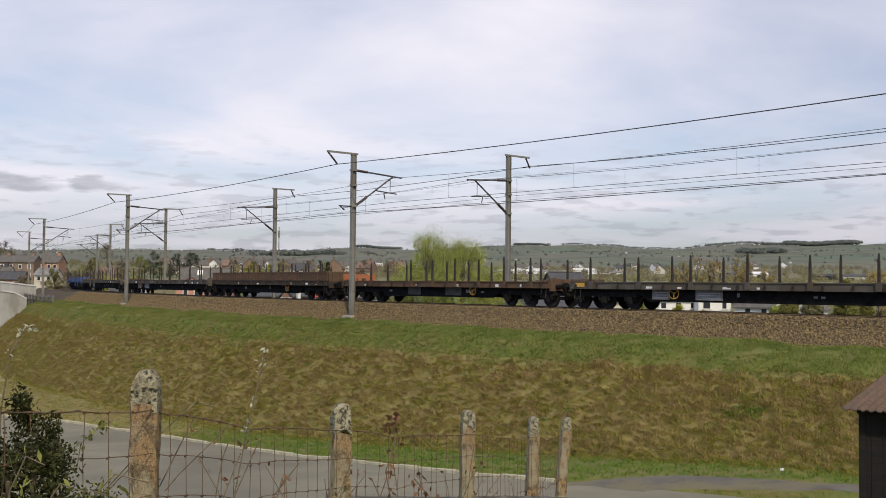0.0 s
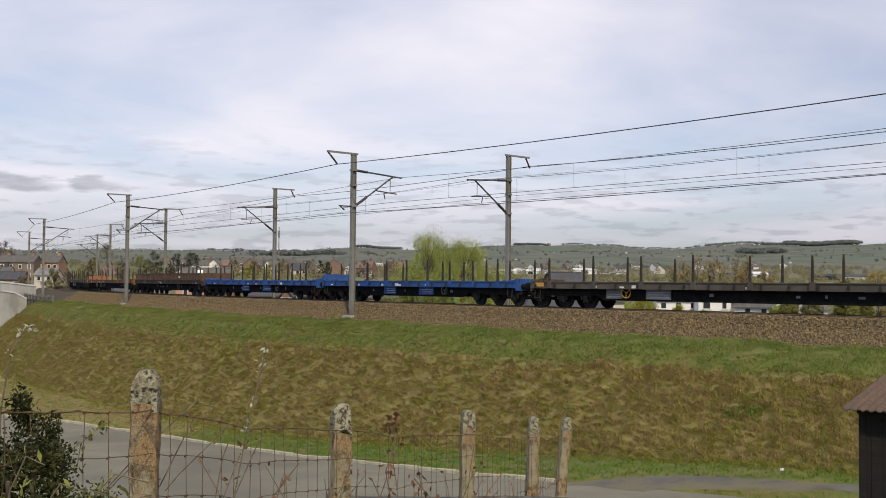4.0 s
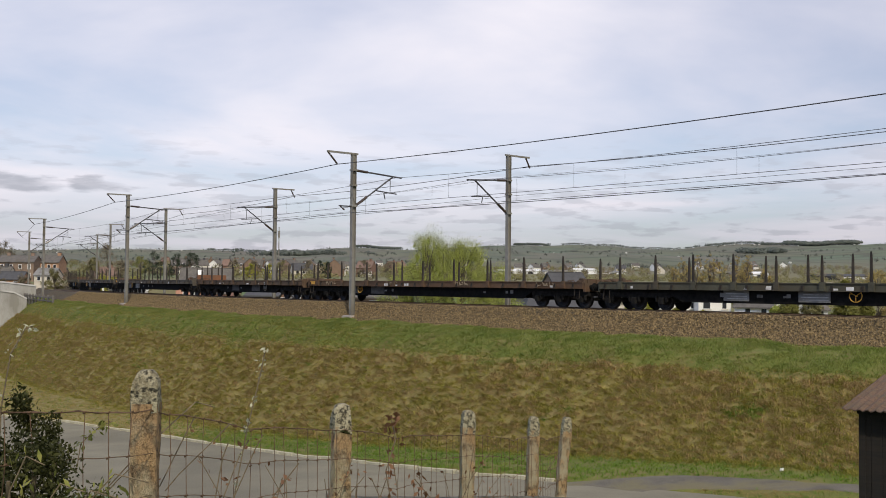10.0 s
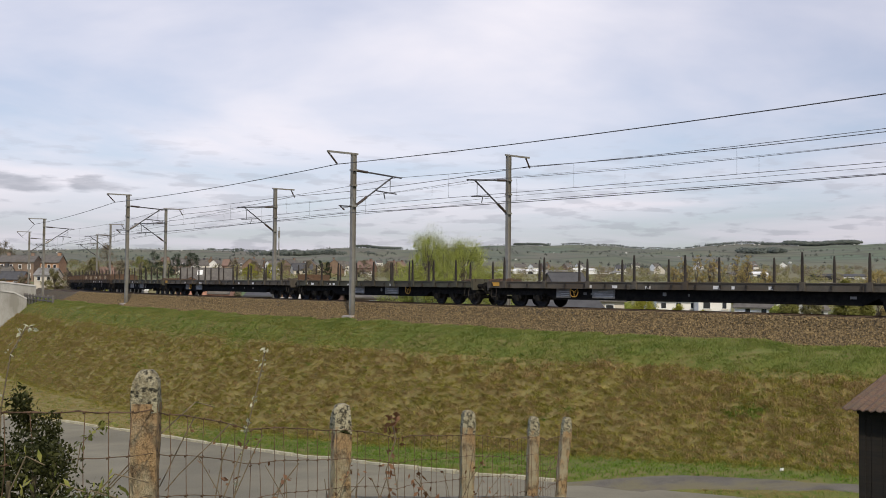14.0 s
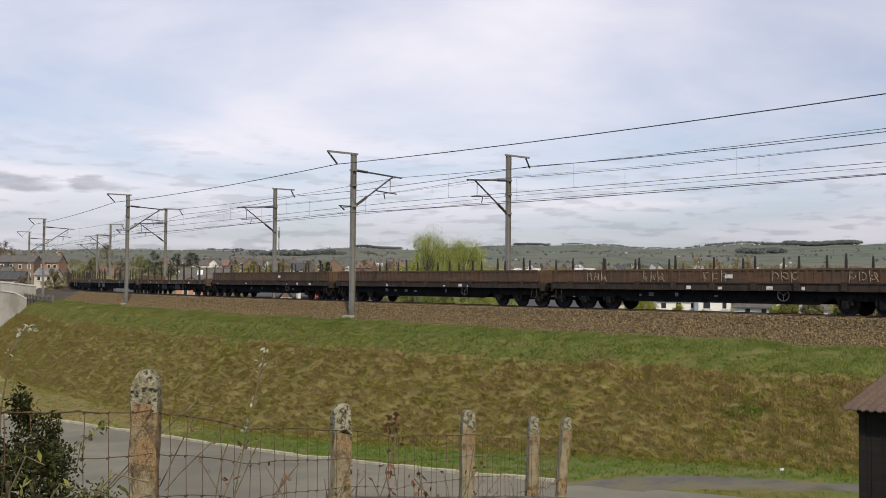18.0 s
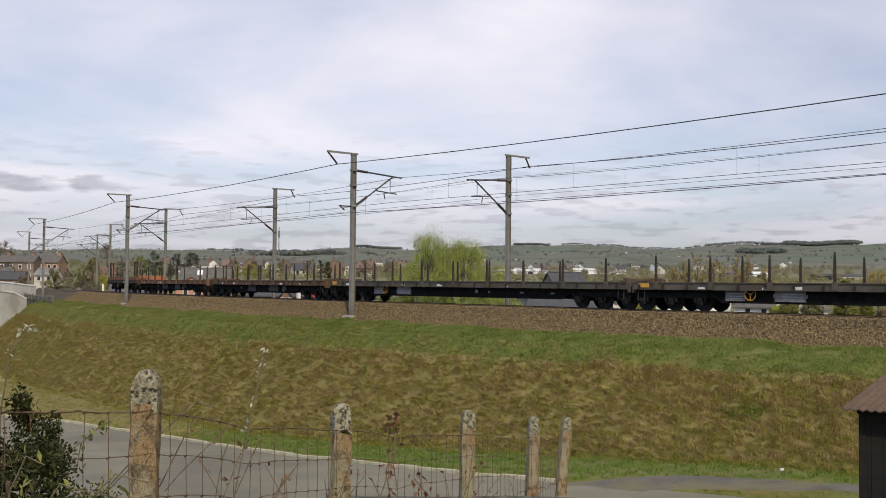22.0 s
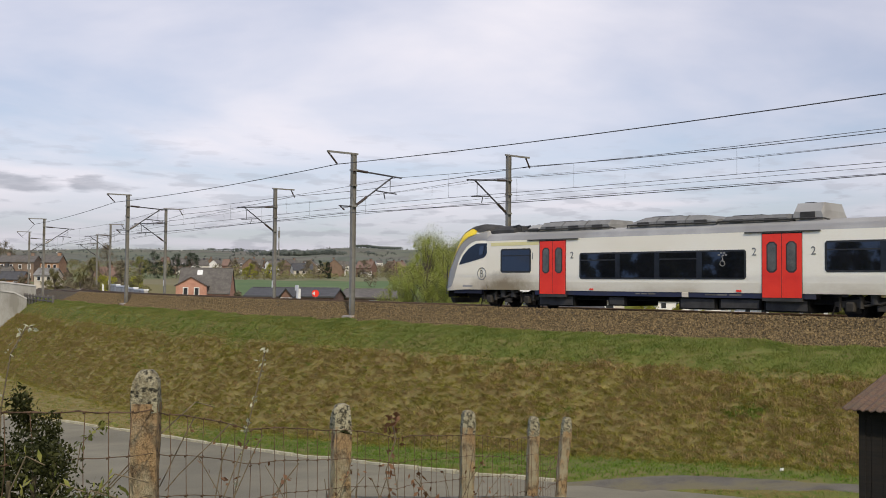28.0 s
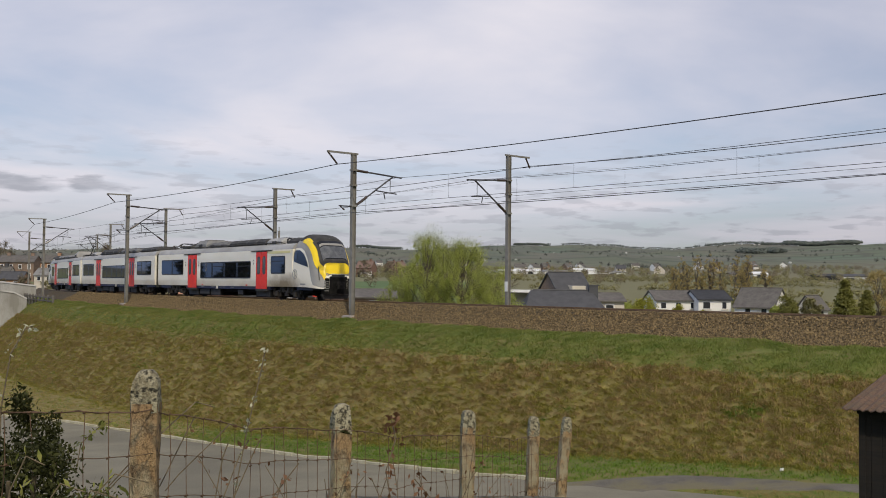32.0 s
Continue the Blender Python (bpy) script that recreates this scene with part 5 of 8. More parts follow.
def end_car(label, raised):
    """End car: gangway end at x = 0, the cab towards -x."""
    t = thing("railcar", label, "railcar", group="cars of the passenger train")
    tip = -26.05
    shell(t, tip + 3.3, 0.0)
    ds = list(np.linspace(3.3, 0.0, 67))
    ph = list(np.linspace(-90, 90, 73))
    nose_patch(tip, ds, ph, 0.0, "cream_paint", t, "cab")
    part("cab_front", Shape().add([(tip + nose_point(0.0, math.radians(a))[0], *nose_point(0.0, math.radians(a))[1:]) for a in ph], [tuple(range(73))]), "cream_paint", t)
    part("cab_floor", Shape().add([(tip + d, y, z) for d, y, z in [nose_point(r[0], math.pi / 2) for r in NOSE] + [nose_point(r[0], -math.pi / 2) for r in reversed(NOSE)]], [tuple(range(2 * len(NOSE)))]), "navy_skirt", t)
    nose_band(tip, list(np.linspace(0.28, 1.35, 22)), lambda d: -band_front(d) - 5, lambda d: band_front(d) + 5, 0.040, "equipment_dark", t, "windscreen_surround", n=17)
    nose_band(tip, list(np.linspace(0.38, 1.12, 14)), lambda d: -band_front(d) * 0.78, lambda d: band_front(d) * 0.78, 0.050, "cab_glass", t, "windscreen", n=13)
    # pale patch painted low on the windscreen as its reflection
    nose_band(tip, list(np.linspace(0.40, 0.80, 10)), lambda d: -band_front(d) * 0.74, lambda d: band_front(d) * 0.74, 0.057, "screen_pale", t, "painted_reflection", "pale painted reflection low on the windscreen", n=13)
    nose_band(tip, list(np.linspace(0.84, 0.95, 5)), lambda d: -band_front(d) * 0.70, lambda d: band_front(d) * 0.70, 0.058, "roof_grey", t, "sun_blind", "pale sun blind behind the windscreen", n=13)
    part("wiper", Shape().sweep([(tip + 0.30, 0.25, 2.36), (tip + 0.44, -0.05, 2.62), (tip + 0.60, -0.22, 2.92)], 0.018, 4), "rubber_black", t)
    nose_band(tip, list(np.linspace(1.35, 3.28, 24)), lambda d: -band_front(d), band_front, 0.040, "equipment_dark", t, "cab_hood", n=15)
    nose_patch(tip, list(np.linspace(0.04, 0.285, 7)), list(np.linspace(-68, 68, 29)), 0.034, "yellow_paint", t, "yellow_front")
    for sg in (-1, 1):
        nose_band(tip, list(np.linspace(0.28, 2.37, 40)), lambda d: sg * band_front(d), lambda d: sg * band_rear(d), 0.032, "yellow_paint", t, "yellow_flank")
        nose_band(tip, list(np.linspace(0.28, 3.28, 40)), lambda d: sg * band_rear(d), lambda d: sg * grey_rear(d), 0.012, "roof_grey", t, "grey_flank")
        nose_band(tip, list(np.linspace(0.02, 0.28, 5)), lambda d: sg * 68, lambda d: sg * 89.5, 0.012, "roof_grey", t, "grey_corner", n=9)
        # side window of the cab
        zlo = lambda d: float(np.interp(d, [1.32, 2.32, 3.15, 3.32, 3.49], [2.14, 2.33, 2.50, 2.85, 3.10]))
        zhi = lambda d: float(np.interp(d, [1.32, 1.55, 1.98, 2.49, 3.26, 3.49], [2.16, 2.58, 2.98, 3.20, 3.20, 3.11]))
        nose_band(tip, list(np.linspace(1.32, 3.29, 20)), lambda d: sg * nose_phi(d, zlo(d)), lambda d: sg * nose_phi(d, zhi(d)), 0.014, "cab_glass", t, "cab_window")
        part("cab_pane", Shape().add([(tip + 2.75, sg * 1.36, 2.62), (tip + 3.05, sg * 1.37, 2.66), (tip + 3.05, sg * 1.32, 3.08), (tip + 2.75, sg * 1.31, 3.06), (tip + 2.75, sg * 1.41, 2.62), (tip + 3.05, sg * 1.42, 2.66), (tip + 3.05, sg * 1.372, 3.08), (tip + 2.75, sg * 1.364, 3.06)], [(0, 1, 2, 3), (4, 5, 6, 7), (0, 1, 5, 4), (1, 2, 6, 5), (2, 3, 7, 6), (3, 0, 4, 7)]), "train_glass", t, "small sliding window pane")
        part("headlight", Shape().prism([(sg * 0.44, 1.58), (sg * 0.84, 1.64), (sg * 0.82, 1.78), (sg * 0.46, 1.69)], "x", tip + 0.02, tip + 0.4), "lamp_glass", t)
        part("corner_fairing", Shape().rbox(tip - 0.02, tip + 0.55, *sorted((sg * 0.60, sg * 0.92)), 0.50, 1.50, 0.06), "under_black", t)
        for k in range(5):
            part("anticlimb_rib", Shape().box(tip - 0.07, tip - 0.015, *sorted((sg * 0.70, sg * 0.98)), 0.66 + k * 0.14, 0.72 + k * 0.14), "equipment_grey", t)
        part("handrail", Shape().sweep([(tip + 0.38, sg * 1.19, 2.15), (tip + 0.30, sg * 1.22, 2.05), (tip + 0.22, sg * 1.2, 1.35)], 0.025, 5), "rubber_black", t)
        ring = Shape()
        n = 24
        c = (tip + 2.96, sg * 1.412, 1.70)
        ring.sweep([(c[0] + 0.29 * math.cos(2 * math.pi * i / n), c[1], c[2] + 0.29 * math.sin(2 * math.pi * i / n)) for i in range(n + 1)], 0.022, 4)
        ring.box(*sorted((c[0] + sg * 0.05, c[0] + sg * 0.085)), *sorted((c[1], c[1] + sg * 0.012)), c[2] - 0.19, c[2] + 0.19)
        for zz, q in ((-0.075, 0.10), (0.085, 0.085)):
            ring.sweep([(c[0] + sg * 0.06 - sg * (q * 1.5) * max(0.0, math.cos(v)), c[1], c[2] + zz + q * math.sin(v)) for v in np.linspace(-1.57, 1.57, 9)], 0.018, 4)
        part("emblem", ring, "logo_grey", t, "round grey emblem")
        part("marking_bar", Shape().box(tip + 1.6, tip + 2.3, *sorted((sg * 1.37, sg * 1.405)), 1.02, 1.12), "roof_grey", t)
        part("first_class_stripe", Shape().box(tip + 3.6, tip + 6.72, *sorted((sg * 1.41, sg * 1.416)), 3.05, 3.21), "pale_yellow", t)
    part("grille", Shape().rbox(tip - 0.04, tip + 0.2, -0.46, 0.46, 1.52, 1.70, 0.03), "rubber_black", t)
    # near-black block stands for the shade inside the coupler recess
    part("coupler_recess", Shape().rbox(tip - 0.02, tip + 0.5, -0.66, 0.66, 0.5, 1.60, 0.05), "under_black", t)
    part("coupler", Shape().tube((tip + 0.3, 0, 1.0), (tip - 0.32, 0, 1.0), 0.16, n=10).rbox(tip - 0.4, tip - 0.25, -0.25, 0.25, 0.8, 1.25, 0.05), "bogie_black", t)
    part("snowplough", Shape().prism([(-0.85, 0.2), (0.85, 0.2), (1.0, 0.48), (-1.0, 0.48)], "x", tip + 0.3, tip + 0.5), "equipment_dark", t)
    window(t, -5.2, -0.8, 1.72, 2.88, 2)
    window(t, -16.85, -8.45, 1.44, 2.62, 4)
    window(t, -21.79, -19.81, 1.74, 2.89, 1)
    door(t, -7.75, -6.12)
    door(t, -19.25, -17.68)
    for x, s in ((-5.65, "2"), (-8.1, "2"), (-17.3, "2"), (-19.7, "1")):
        class_mark(t, s, x)
    skirt(t, -19.6, -5.6, ((-19.5, -17.3, 0.18), (-15.4, -14.4, 0.26), (-11.7, -9.9, 0.20), (-9.8, -7.9, 0.24), (-7.8, -5.9, 0.18)), -11.3)
    underframe(t, -24.6, -0.1)
    for x in (-1.4, -24.2):
        part("end_skirt", Shape().box(x - 1.0, x + 1.0, -1.3, 1.3, 0.7, 0.9), "navy_skirt", t)
    rail_bogie(t, -3.1)
    rail_bogie(t, -21.5)
    if raised:
        roof_box(t, -6.7, -5.5, 0.68, w=0.98, mat="roof_grey", taper=0.06)
        roof_box(t, -9.85, -6.8, 0.30, mat="equipment_grey")
        roof_box(t, -14.3, -10.0, 0.42, w=1.12, mat="equipment_pale", taper=0.7)
        roof_box(t, -19.6, -15.45, 0.42, mat="equipment_pale", taper=0.08)
        roof_box(t, -20.5, -19.75, 0.34, w=0.9, mat="roof_grey", taper=0.05)
    else:
        roof_box(t, -8.6, -6.6, 0.60, mat="equipment_pale", taper=0.2)
        roof_box(t, -12.4, -8.8, 0.38, mat="equipment_grey", taper=0.4)
        roof_box(t, -18.3, -12.6, 0.40, mat="equipment_dark")
        roof_box(t, -20.6, -18.5, 0.40, mat="roof_grey", taper=0.08)
    # dark fairing behind the hood, open at its rear, with a cable loop
    ring = lambda x, h: [(x, y, z) for y, z in ((-1.02, 3.58), (1.02, 3.58), (1.0, 3.72 + h * 0.35), (0.78, 3.72 + h * 0.8), (0.4, 3.72 + h), (-0.4, 3.72 + h), (-0.78, 3.72 + h * 0.8), (-1.0, 3.72 + h * 0.35))]
    part("hood_fairing", Shape().loft([ring(tip + 2.9, 0.16), ring(tip + 3.5, 0.34), ring(tip + 4.4, 0.38), ring(tip + 4.75, 0.30)]), "equipment_dark", t, smooth=False)
    for y in (-0.8, 0.0, 0.8):
        part("cable_loop", Shape().sweep([(tip + 4.5, y, 3.98), (tip + 4.9, y, 4.06), (tip + 5.1, y, 3.96), (tip + 5.14, y, 3.70)], 0.05, 6), "rubber_black", t)
    # white accessibility sign on the glass
    for sgn in (-1, 1):
        q = Shape()
        y = sgn * 1.434
        q.sweep([(-9.5 + 0.11 * math.cos(v), y, 2.08 + 0.11 * math.sin(v)) for v in np.linspace(0.0, 6.283, 13)], 0.018, 4)
        q.sweep([(-9.46, y, 2.12), (-9.5, y, 2.30), (-9.52, y, 2.36)], 0.02, 4)
        for x, z in ((-9.66, 2.42), (-9.55, 2.50), (-9.42, 2.50), (-9.34, 2.42), (-9.48, 2.40)):
            q.box(x - 0.05, x + 0.05, y - 0.004, y + 0.004, z - 0.03, z + 0.03)
        part("window_sign", q, "plate_grey", t, "white sign on the window")
    roof_gear(t, -2.9 if raised else -5.7, -0.2 if raised else -0.3, 5 if raised else 6)
    pantograph(t, -1.6 if raised else -3.6, raised)
    for sgn in (-1, 1):
        for x in (-8.9, -16.3):
            part("red_marker", Shape().box(x, x + 0.22, *sorted((sgn * 1.38, sgn * 1.40)), 0.94, 1.02), "red_door", t)
    return t


def middle_car(label):
    t = thing("railcar", label, "railcar", group="cars of the passenger train")
    n = 25.07
    shell(t, 0.0, n)
    for x0, x1, p, zt in ((0.95, 5.1, 3, 2.88), (8.3, 16.75, 5, 2.62), (20.1, 24.4, 2, 2.88)):
        window(t, x0, x1, 1.46 if p == 5 else 1.72, zt, p)
    for x0 in (5.92, 17.52):
        door(t, x0, x0 + 1.6)
    for x in (5.5, 7.95, 17.1, 19.55):
        class_mark(t, "2", x)
    skirt(t, 5.4, 19.7, ((5.7, 7.6, 0.18), (7.7, 9.7, 0.20), (9.8, 11.6, 0.24), (13.1, 14.9, 0.20), (15.0, 17.2, 0.24), (17.3, 19.4, 0.18)), 12.0)
    underframe(t, 0.1, n - 0.1)
    for x in (1.3, n - 1.3):
        part("end_skirt", Shape().box(x - 1.1, x + 1.1, -1.3, 1.3, 0.7, 0.9), "navy_skirt", t)
    rail_bogie(t, 3.3)
    rail_bogie(t, n - 3.3)
    roof_box(t, 0.7, 5.2, 0.36, mat="equipment_dark")
    roof_gear(t, 5.3, 6.6, 12)
    roof_box(t, 6.8, 12.4, 0.40, taper=0.6)
    roof_box(t, 12.8, 18.7, 0.50, mat="equipment_dark")
    roof_gear(t, 18.8, 20.6, 13)
    roof_box(t, 21.0, 22.8, 0.36, mat="roof_grey")
    roof_gear(t, 23.0, 24.9, 14)
    return t


def bellows(label):
    t = thing("gangway_bellows", label, "bellows", group="bellows between the cars")
    for k in range(6):
        x = 0.02 + k * 0.118
        w = 0.03 if k % 2 else 0.0
        part("fold", Shape().loft([section(x, [(1.40 - w, 0.72), (1.40 - w, 3.35), (1.0, 3.66), (0.0, 3.72)]), section(x + 0.116, [(1.40 - w, 0.72), (1.40 - w, 3.35), (1.0, 3.66), (0.0, 3.72)])]), "gaiter", t)
    return t


surface("gaiter", (0.015, 0.0135, 0.009), (0.1125, 0.0975, 0.06375), 3.5, 0.95, bump=0.4, fine=14.0, c3=(0.0375, 0.0375, 0.01875), patch=0.6, stretch=(1, 1, 0.5))


def build_passenger_train():
    n, g = 25.07, 0.75
    a = end_car("cream railcar with red doors and a yellow cab", False)
    MOVERS.append((a, rail_s, 0.0, 0.0, (-21.5, -3.1)))
    b = middle_car("cream railcar with red doors and dark window bands")
    MOVERS.append((b, rail_s, g, 0.0, (3.3, n - 3.3)))
    c = end_car("cream railcar with red doors and its pantograph raised", True)
    MOVERS.append((c, rail_s, 2 * g + n, 0.0, ("turn", 21.5, 3.1)))
    for k in (0.0, g + n):
        w = bellows("dark grey folded gangway bellows")
        MOVERS.append((w, rail_s, k, 0.0, (0.1, 0.6)))


build_passenger_train()

# ---- foreground: kerb, driveway, fence, shed, shrubs ----
surface("post_concrete", (0.085, 0.05, 0.024), (0.36, 0.235, 0.115), 26.0, 0.95, bump=1.0, fine=110.0, c3=(0.36, 0.31, 0.20), patch=0.3, spread=(0.40, 0.55), stretch=(1, 1, 0.55))
surface("post_cap", (0.20, 0.17, 0.10), (0.40, 0.36, 0.24), 30.0, 0.95, bump=0.9, fine=90.0, c3=(0.03, 0.026, 0.015), patch=1.7, spread=(0.40, 0.54))
surface("fence_wire", (0.085, 0.048, 0.026), (0.17, 0.10, 0.055), 30.0, 0.85, 0.1)
surface("twig", (0.10, 0.076, 0.045), (0.19, 0.145, 0.085), 30.0, 0.9)
surface("leaf_evergreen", (0.026, 0.032, 0.008), (0.085, 0.088, 0.020), 8.0, 0.9, island=True)
surface("leaf_spring", (0.17, 0.19, 0.035), (0.32, 0.31, 0.075), 10.0, 0.7, island=True)
surface("leaf_bud", (0.42, 0.42, 0.26), (0.60, 0.58, 0.42), 10.0, 0.7, island=True)
surface("leaf_dead", (0.16, 0.075, 0.035), (0.27, 0.14, 0.075), 10.0, 0.85, island=True)
# near-black boards over the whole shed
surface("shed_wood", (0.006, 0.005, 0.004), (0.018, 0.013, 0.008), 3.0, 0.95, bump=0.4, fine=30.0, stretch=(0.3, 0.3, 6))
surface("shed_roof", (0.075, 0.044, 0.026), (0.17, 0.10, 0.058), 9.0, 0.95, bump=0.4, fine=45.0, c3=(0.095, 0.068, 0.042))
surface("log_bark", (0.05, 0.05, 0.042), (0.14, 0.13, 0.11), 6.0, 0.95, bump=0.8, fine=40.0)


def build_kerb():
    t = thing("kerb", "row of pale weathered kerb stones", "kerb", kind="structure")
    me = {}
    rng = random.Random(3)
    for v in range(4):
        x0, x1 = -0.496, 0.496
        me[v] = Shape().rbox(x0, x1, -0.07, 0.09 + 0.01 * v, -0.35, 0.03 + 0.008 * v, 0.012).mesh("kerb_stone", "kerb_stone")
    s = -36.0
    while s < 30:
        k, z = float(kerb_off(s)), float(toe_z(s)) - 0.24
        z -= 0.05 * float(np.interp(s, [-21.5, -19.5], [1.0, 0.0]))
        if s < -20.0:
            s += 1.0
            continue
        x, y, a = line(s, k)
        x2, y2, _ = line(s + 1, float(kerb_off(s + 1)))
        z2 = float(toe_z(s + 1)) - 0.24
        ang = math.degrees(math.atan2(y2 - y, x2 - x))
        tilt = math.degrees(math.atan2(z2 - z, 1.0))
        part("kerb_stone", me[rng.randrange(4)], None, t, at=pose(x, y, z, 0, 0, ang) @ pose(0, 0, 0, rng.uniform(-1.5, 1.5), -tilt, rng.uniform(-1, 1)))
        s += 1.0


def build_driveway():
    """A worn asphalt spur that leaves the lane and crosses the verge."""
    outer = [(-20.0, 15.3), (-20.6, 14.55), (-21.4, 13.95), (-22.85, 12.96), (-23.6, 12.68), (-24.6, 12.5), (-25.8, 12.45), (-27.0, 12.40), (-28.0, 12.1), (-34, 11.0)]
    inner = [(-24.4, 15.3), (-24.2, 14.75), (-24.3, 14.5), (-24.7, 14.3), (-25.0, 14.15), (-25.8, 13.9), (-26.5, 13.7), (-27.1, 13.5), (-27.6, 13.0), (-34, 12.0)]
    v, f = [], []
    a, b = np.array(outer), np.array(inner)
    fine = np.linspace(0, len(a) - 1, 46)
    n = 9
    for i in fine:
        j = np.arange(len(a))
        p = [float(np.interp(i, j, q[:, k])) for q in (a, b) for k in (0, 1)]
        for c in range(n):
            u = c / (n - 1)
            s, o = p[0] + (p[2] - p[0]) * u, p[1] + (p[3] - p[1]) * u
            x, y, _ = line(s, o)
            if c in (0, n - 1):
                o += 0.14 * noise.noise(Vector((x * 2.1, y * 2.1, 1.0)))
            zz = float(np.interp(o, *np.array(bank_rows(s)).T)) + bumps(x, y, o, 0.16)
            k = float(kerb_off(s))
            if o > k + 0.05:
                zz = float(np.interp(o, [k + 0.05, k + 0.7], [zz, float(toe_z(s)) - 0.32]))
            v.append(T(s, o, zz + (0.028 if 0 < c < n - 1 else -0.03)))
    for i in range(len(fine) - 1):
        for j in range(n - 1):
            f.append((i * n + j, i * n + j + 1, (i + 1) * n + j + 1, (i + 1) * n + j))
    solid("driveway", Shape().add(v, f), "asphalt_worn", "cracked grey asphalt spur crossing the grass verge", "driveway", kind="structure", smooth=True)


POSTS = [(-1.78, 2.1, 1.03), (-1.19, 4.1, 0.77), (-0.61, 6.1, 0.41), (0.20, 8.2, 0.12), (0.88, 10.2, -0.18), (1.29, 11.7, -0.37)]
WIRE_Z = [0.89, 0.616, 0.263, -0.06, -0.37, -0.58]


def post(x, y, top, lean, seed):
    rng = random.Random(seed)
    base = float(land_z(x, y)) - 0.3
    t = thing("fence_post", "weathered concrete fence post blotched with lichen", "fence post", pose(x, y, base, lean[0], lean[1], 12 + rng.uniform(-6, 6)), group="posts of the garden fence")
    h = top - base
    w = 0.055
    n = 12
    cut = h - 0.13

    def ring(z, k, jit=0.004 if seed < 2 else 0.008):
        out = []
        for i in range(n):
            a = 2 * math.pi * (i + 0.5) / n
            c, s = math.cos(a), math.sin(a)
            q = w * k / max(abs(c), abs(s)) ** 0.72
            out.append((c * q + rng.uniform(-jit, jit), s * q + rng.uniform(-jit, jit), z))
        return out

    zs = np.linspace(0, cut, 14)
    part("shaft", Shape().loft([ring(z, 1.0 + 0.06 * (1 - z / h)) for z in zs]), "post_concrete", t, smooth=True)
    part("cap", Shape().loft([[(x, y, z - rng.uniform(0.0, 0.07)) for x, y, z in ring(cut - 0.01, 1.015)], ring(cut + 0.05, 1.0), ring(cut + 0.09, 0.92), ring(cut + 0.117, 0.72), ring(cut + 0.13, 0.4)]), "post_cap", t, "lichen-spotted rounded top", smooth=True)


def build_fence():
    leans = [(0, 0), (0.3, 0.4), (0, 0.5), (0, 0.4), (0, 1.2), (0, 5.0)]
    for i, ((x, y, top), ln) in enumerate(zip(POSTS, leans)):
        if i:
            post(x, y, top, ln, i)
    t = thing("wire_fence", "rusty square-mesh wire fence, sagging between its posts", "wire fence")
    rng = random.Random(8)
    for i in range(len(POSTS) - 1):
        a, b = Vector((*POSTS[i][:2], WIRE_Z[i])), Vector((*POSTS[i + 1][:2], WIRE_Z[i + 1]))
        toward = Vector((0.05, -0.07, 0))
        a, b = a + toward, b + toward
        n = 18
        sag = [0.0] + [rng.uniform(-0.003, 0.003) for _ in range(n - 1)] + [0.0]
        dip = rng.uniform(0.25, 0.75)

        def at_u(u, drop):
            q = a.lerp(b, u)
            q.z -= drop + 0.02 * 4 * u * (1 - u) + (0.03 * max(0, 1 - abs(u - dip) * 9))
            q.z += float(np.interp(u, np.linspace(0, 1, n + 1), sag)) * (1 + drop)
            return q

        for k, drop in enumerate((0.0, 0.165, 0.33, 0.50, 0.68, 0.86)):
            pts = [at_u(j / n, drop) + Vector((0, 0, rng.uniform(-0.0025, 0.0025))) for j in range(n + 1)]
            part("line_wire", Shape().sweep(pts, 0.0025 if k == 0 else 0.0018, 5), "fence_wire", t)
            if k == 0:
                tw = Shape().sweep([q + Vector((0, 0.004, 0.0028 * (-1) ** j)) for j, q in enumerate(pts)], 0.0018, 4)
                part("twisted_strand", tw, "fence_wire", t)
        for j in range(1, 15):
            u = j / 15 + rng.uniform(-0.012, 0.012)
            pts = [at_u(u + rng.uniform(-0.008, 0.008), d) for d in (0.0, 0.165, 0.33, 0.5, 0.68, 0.86)]
            stay = Shape().sweep(pts, 0.0017, 4)
            for q in pts[:4]:
                # the knot that ties it to the line wire
                stay.tube(q + Vector((-0.007, -0.003, -0.004)), q + Vector((0.007, -0.003, 0.004)), 0.0034, n=5)
            part("stay_wire", stay, "fence_wire", t)


def leaf_cloud(centres, sizes, count, leaf, rng, droop=0.0, aspect=0.45, fill=0.5):
    """Small pointed leaves scattered through ellipsoidal clumps: arrays of vertices and quads."""
    c = np.asarray(centres, float)
    s = np.asarray(sizes, float)
    pick = rng.integers(0, len(c), count)
    d = rng.normal(size=(count, 3))
    d /= np.linalg.norm(d, axis=1, keepdims=True)
    p = c[pick] + d * s[pick] * (rng.random((count, 1)) ** fill)
    ax = rng.normal(size=(count, 3))
    ax[:, 2] -= droop
    ax /= np.linalg.norm(ax, axis=1, keepdims=True)
    side = np.cross(ax, rng.normal(size=(count, 3)))
    side /= np.linalg.norm(side, axis=1, keepdims=True) + 1e-9
    L = leaf * rng.uniform(0.6, 1.4, (count, 1))
    v = np.stack([p, p + ax * L * 0.5 + side * L * aspect * 0.5, p + ax * L, p + ax * L * 0.5 - side * L * aspect * 0.5], 1).reshape(-1, 3)
    f = np.arange(count * 4).reshape(-1, 4)
    return v, f


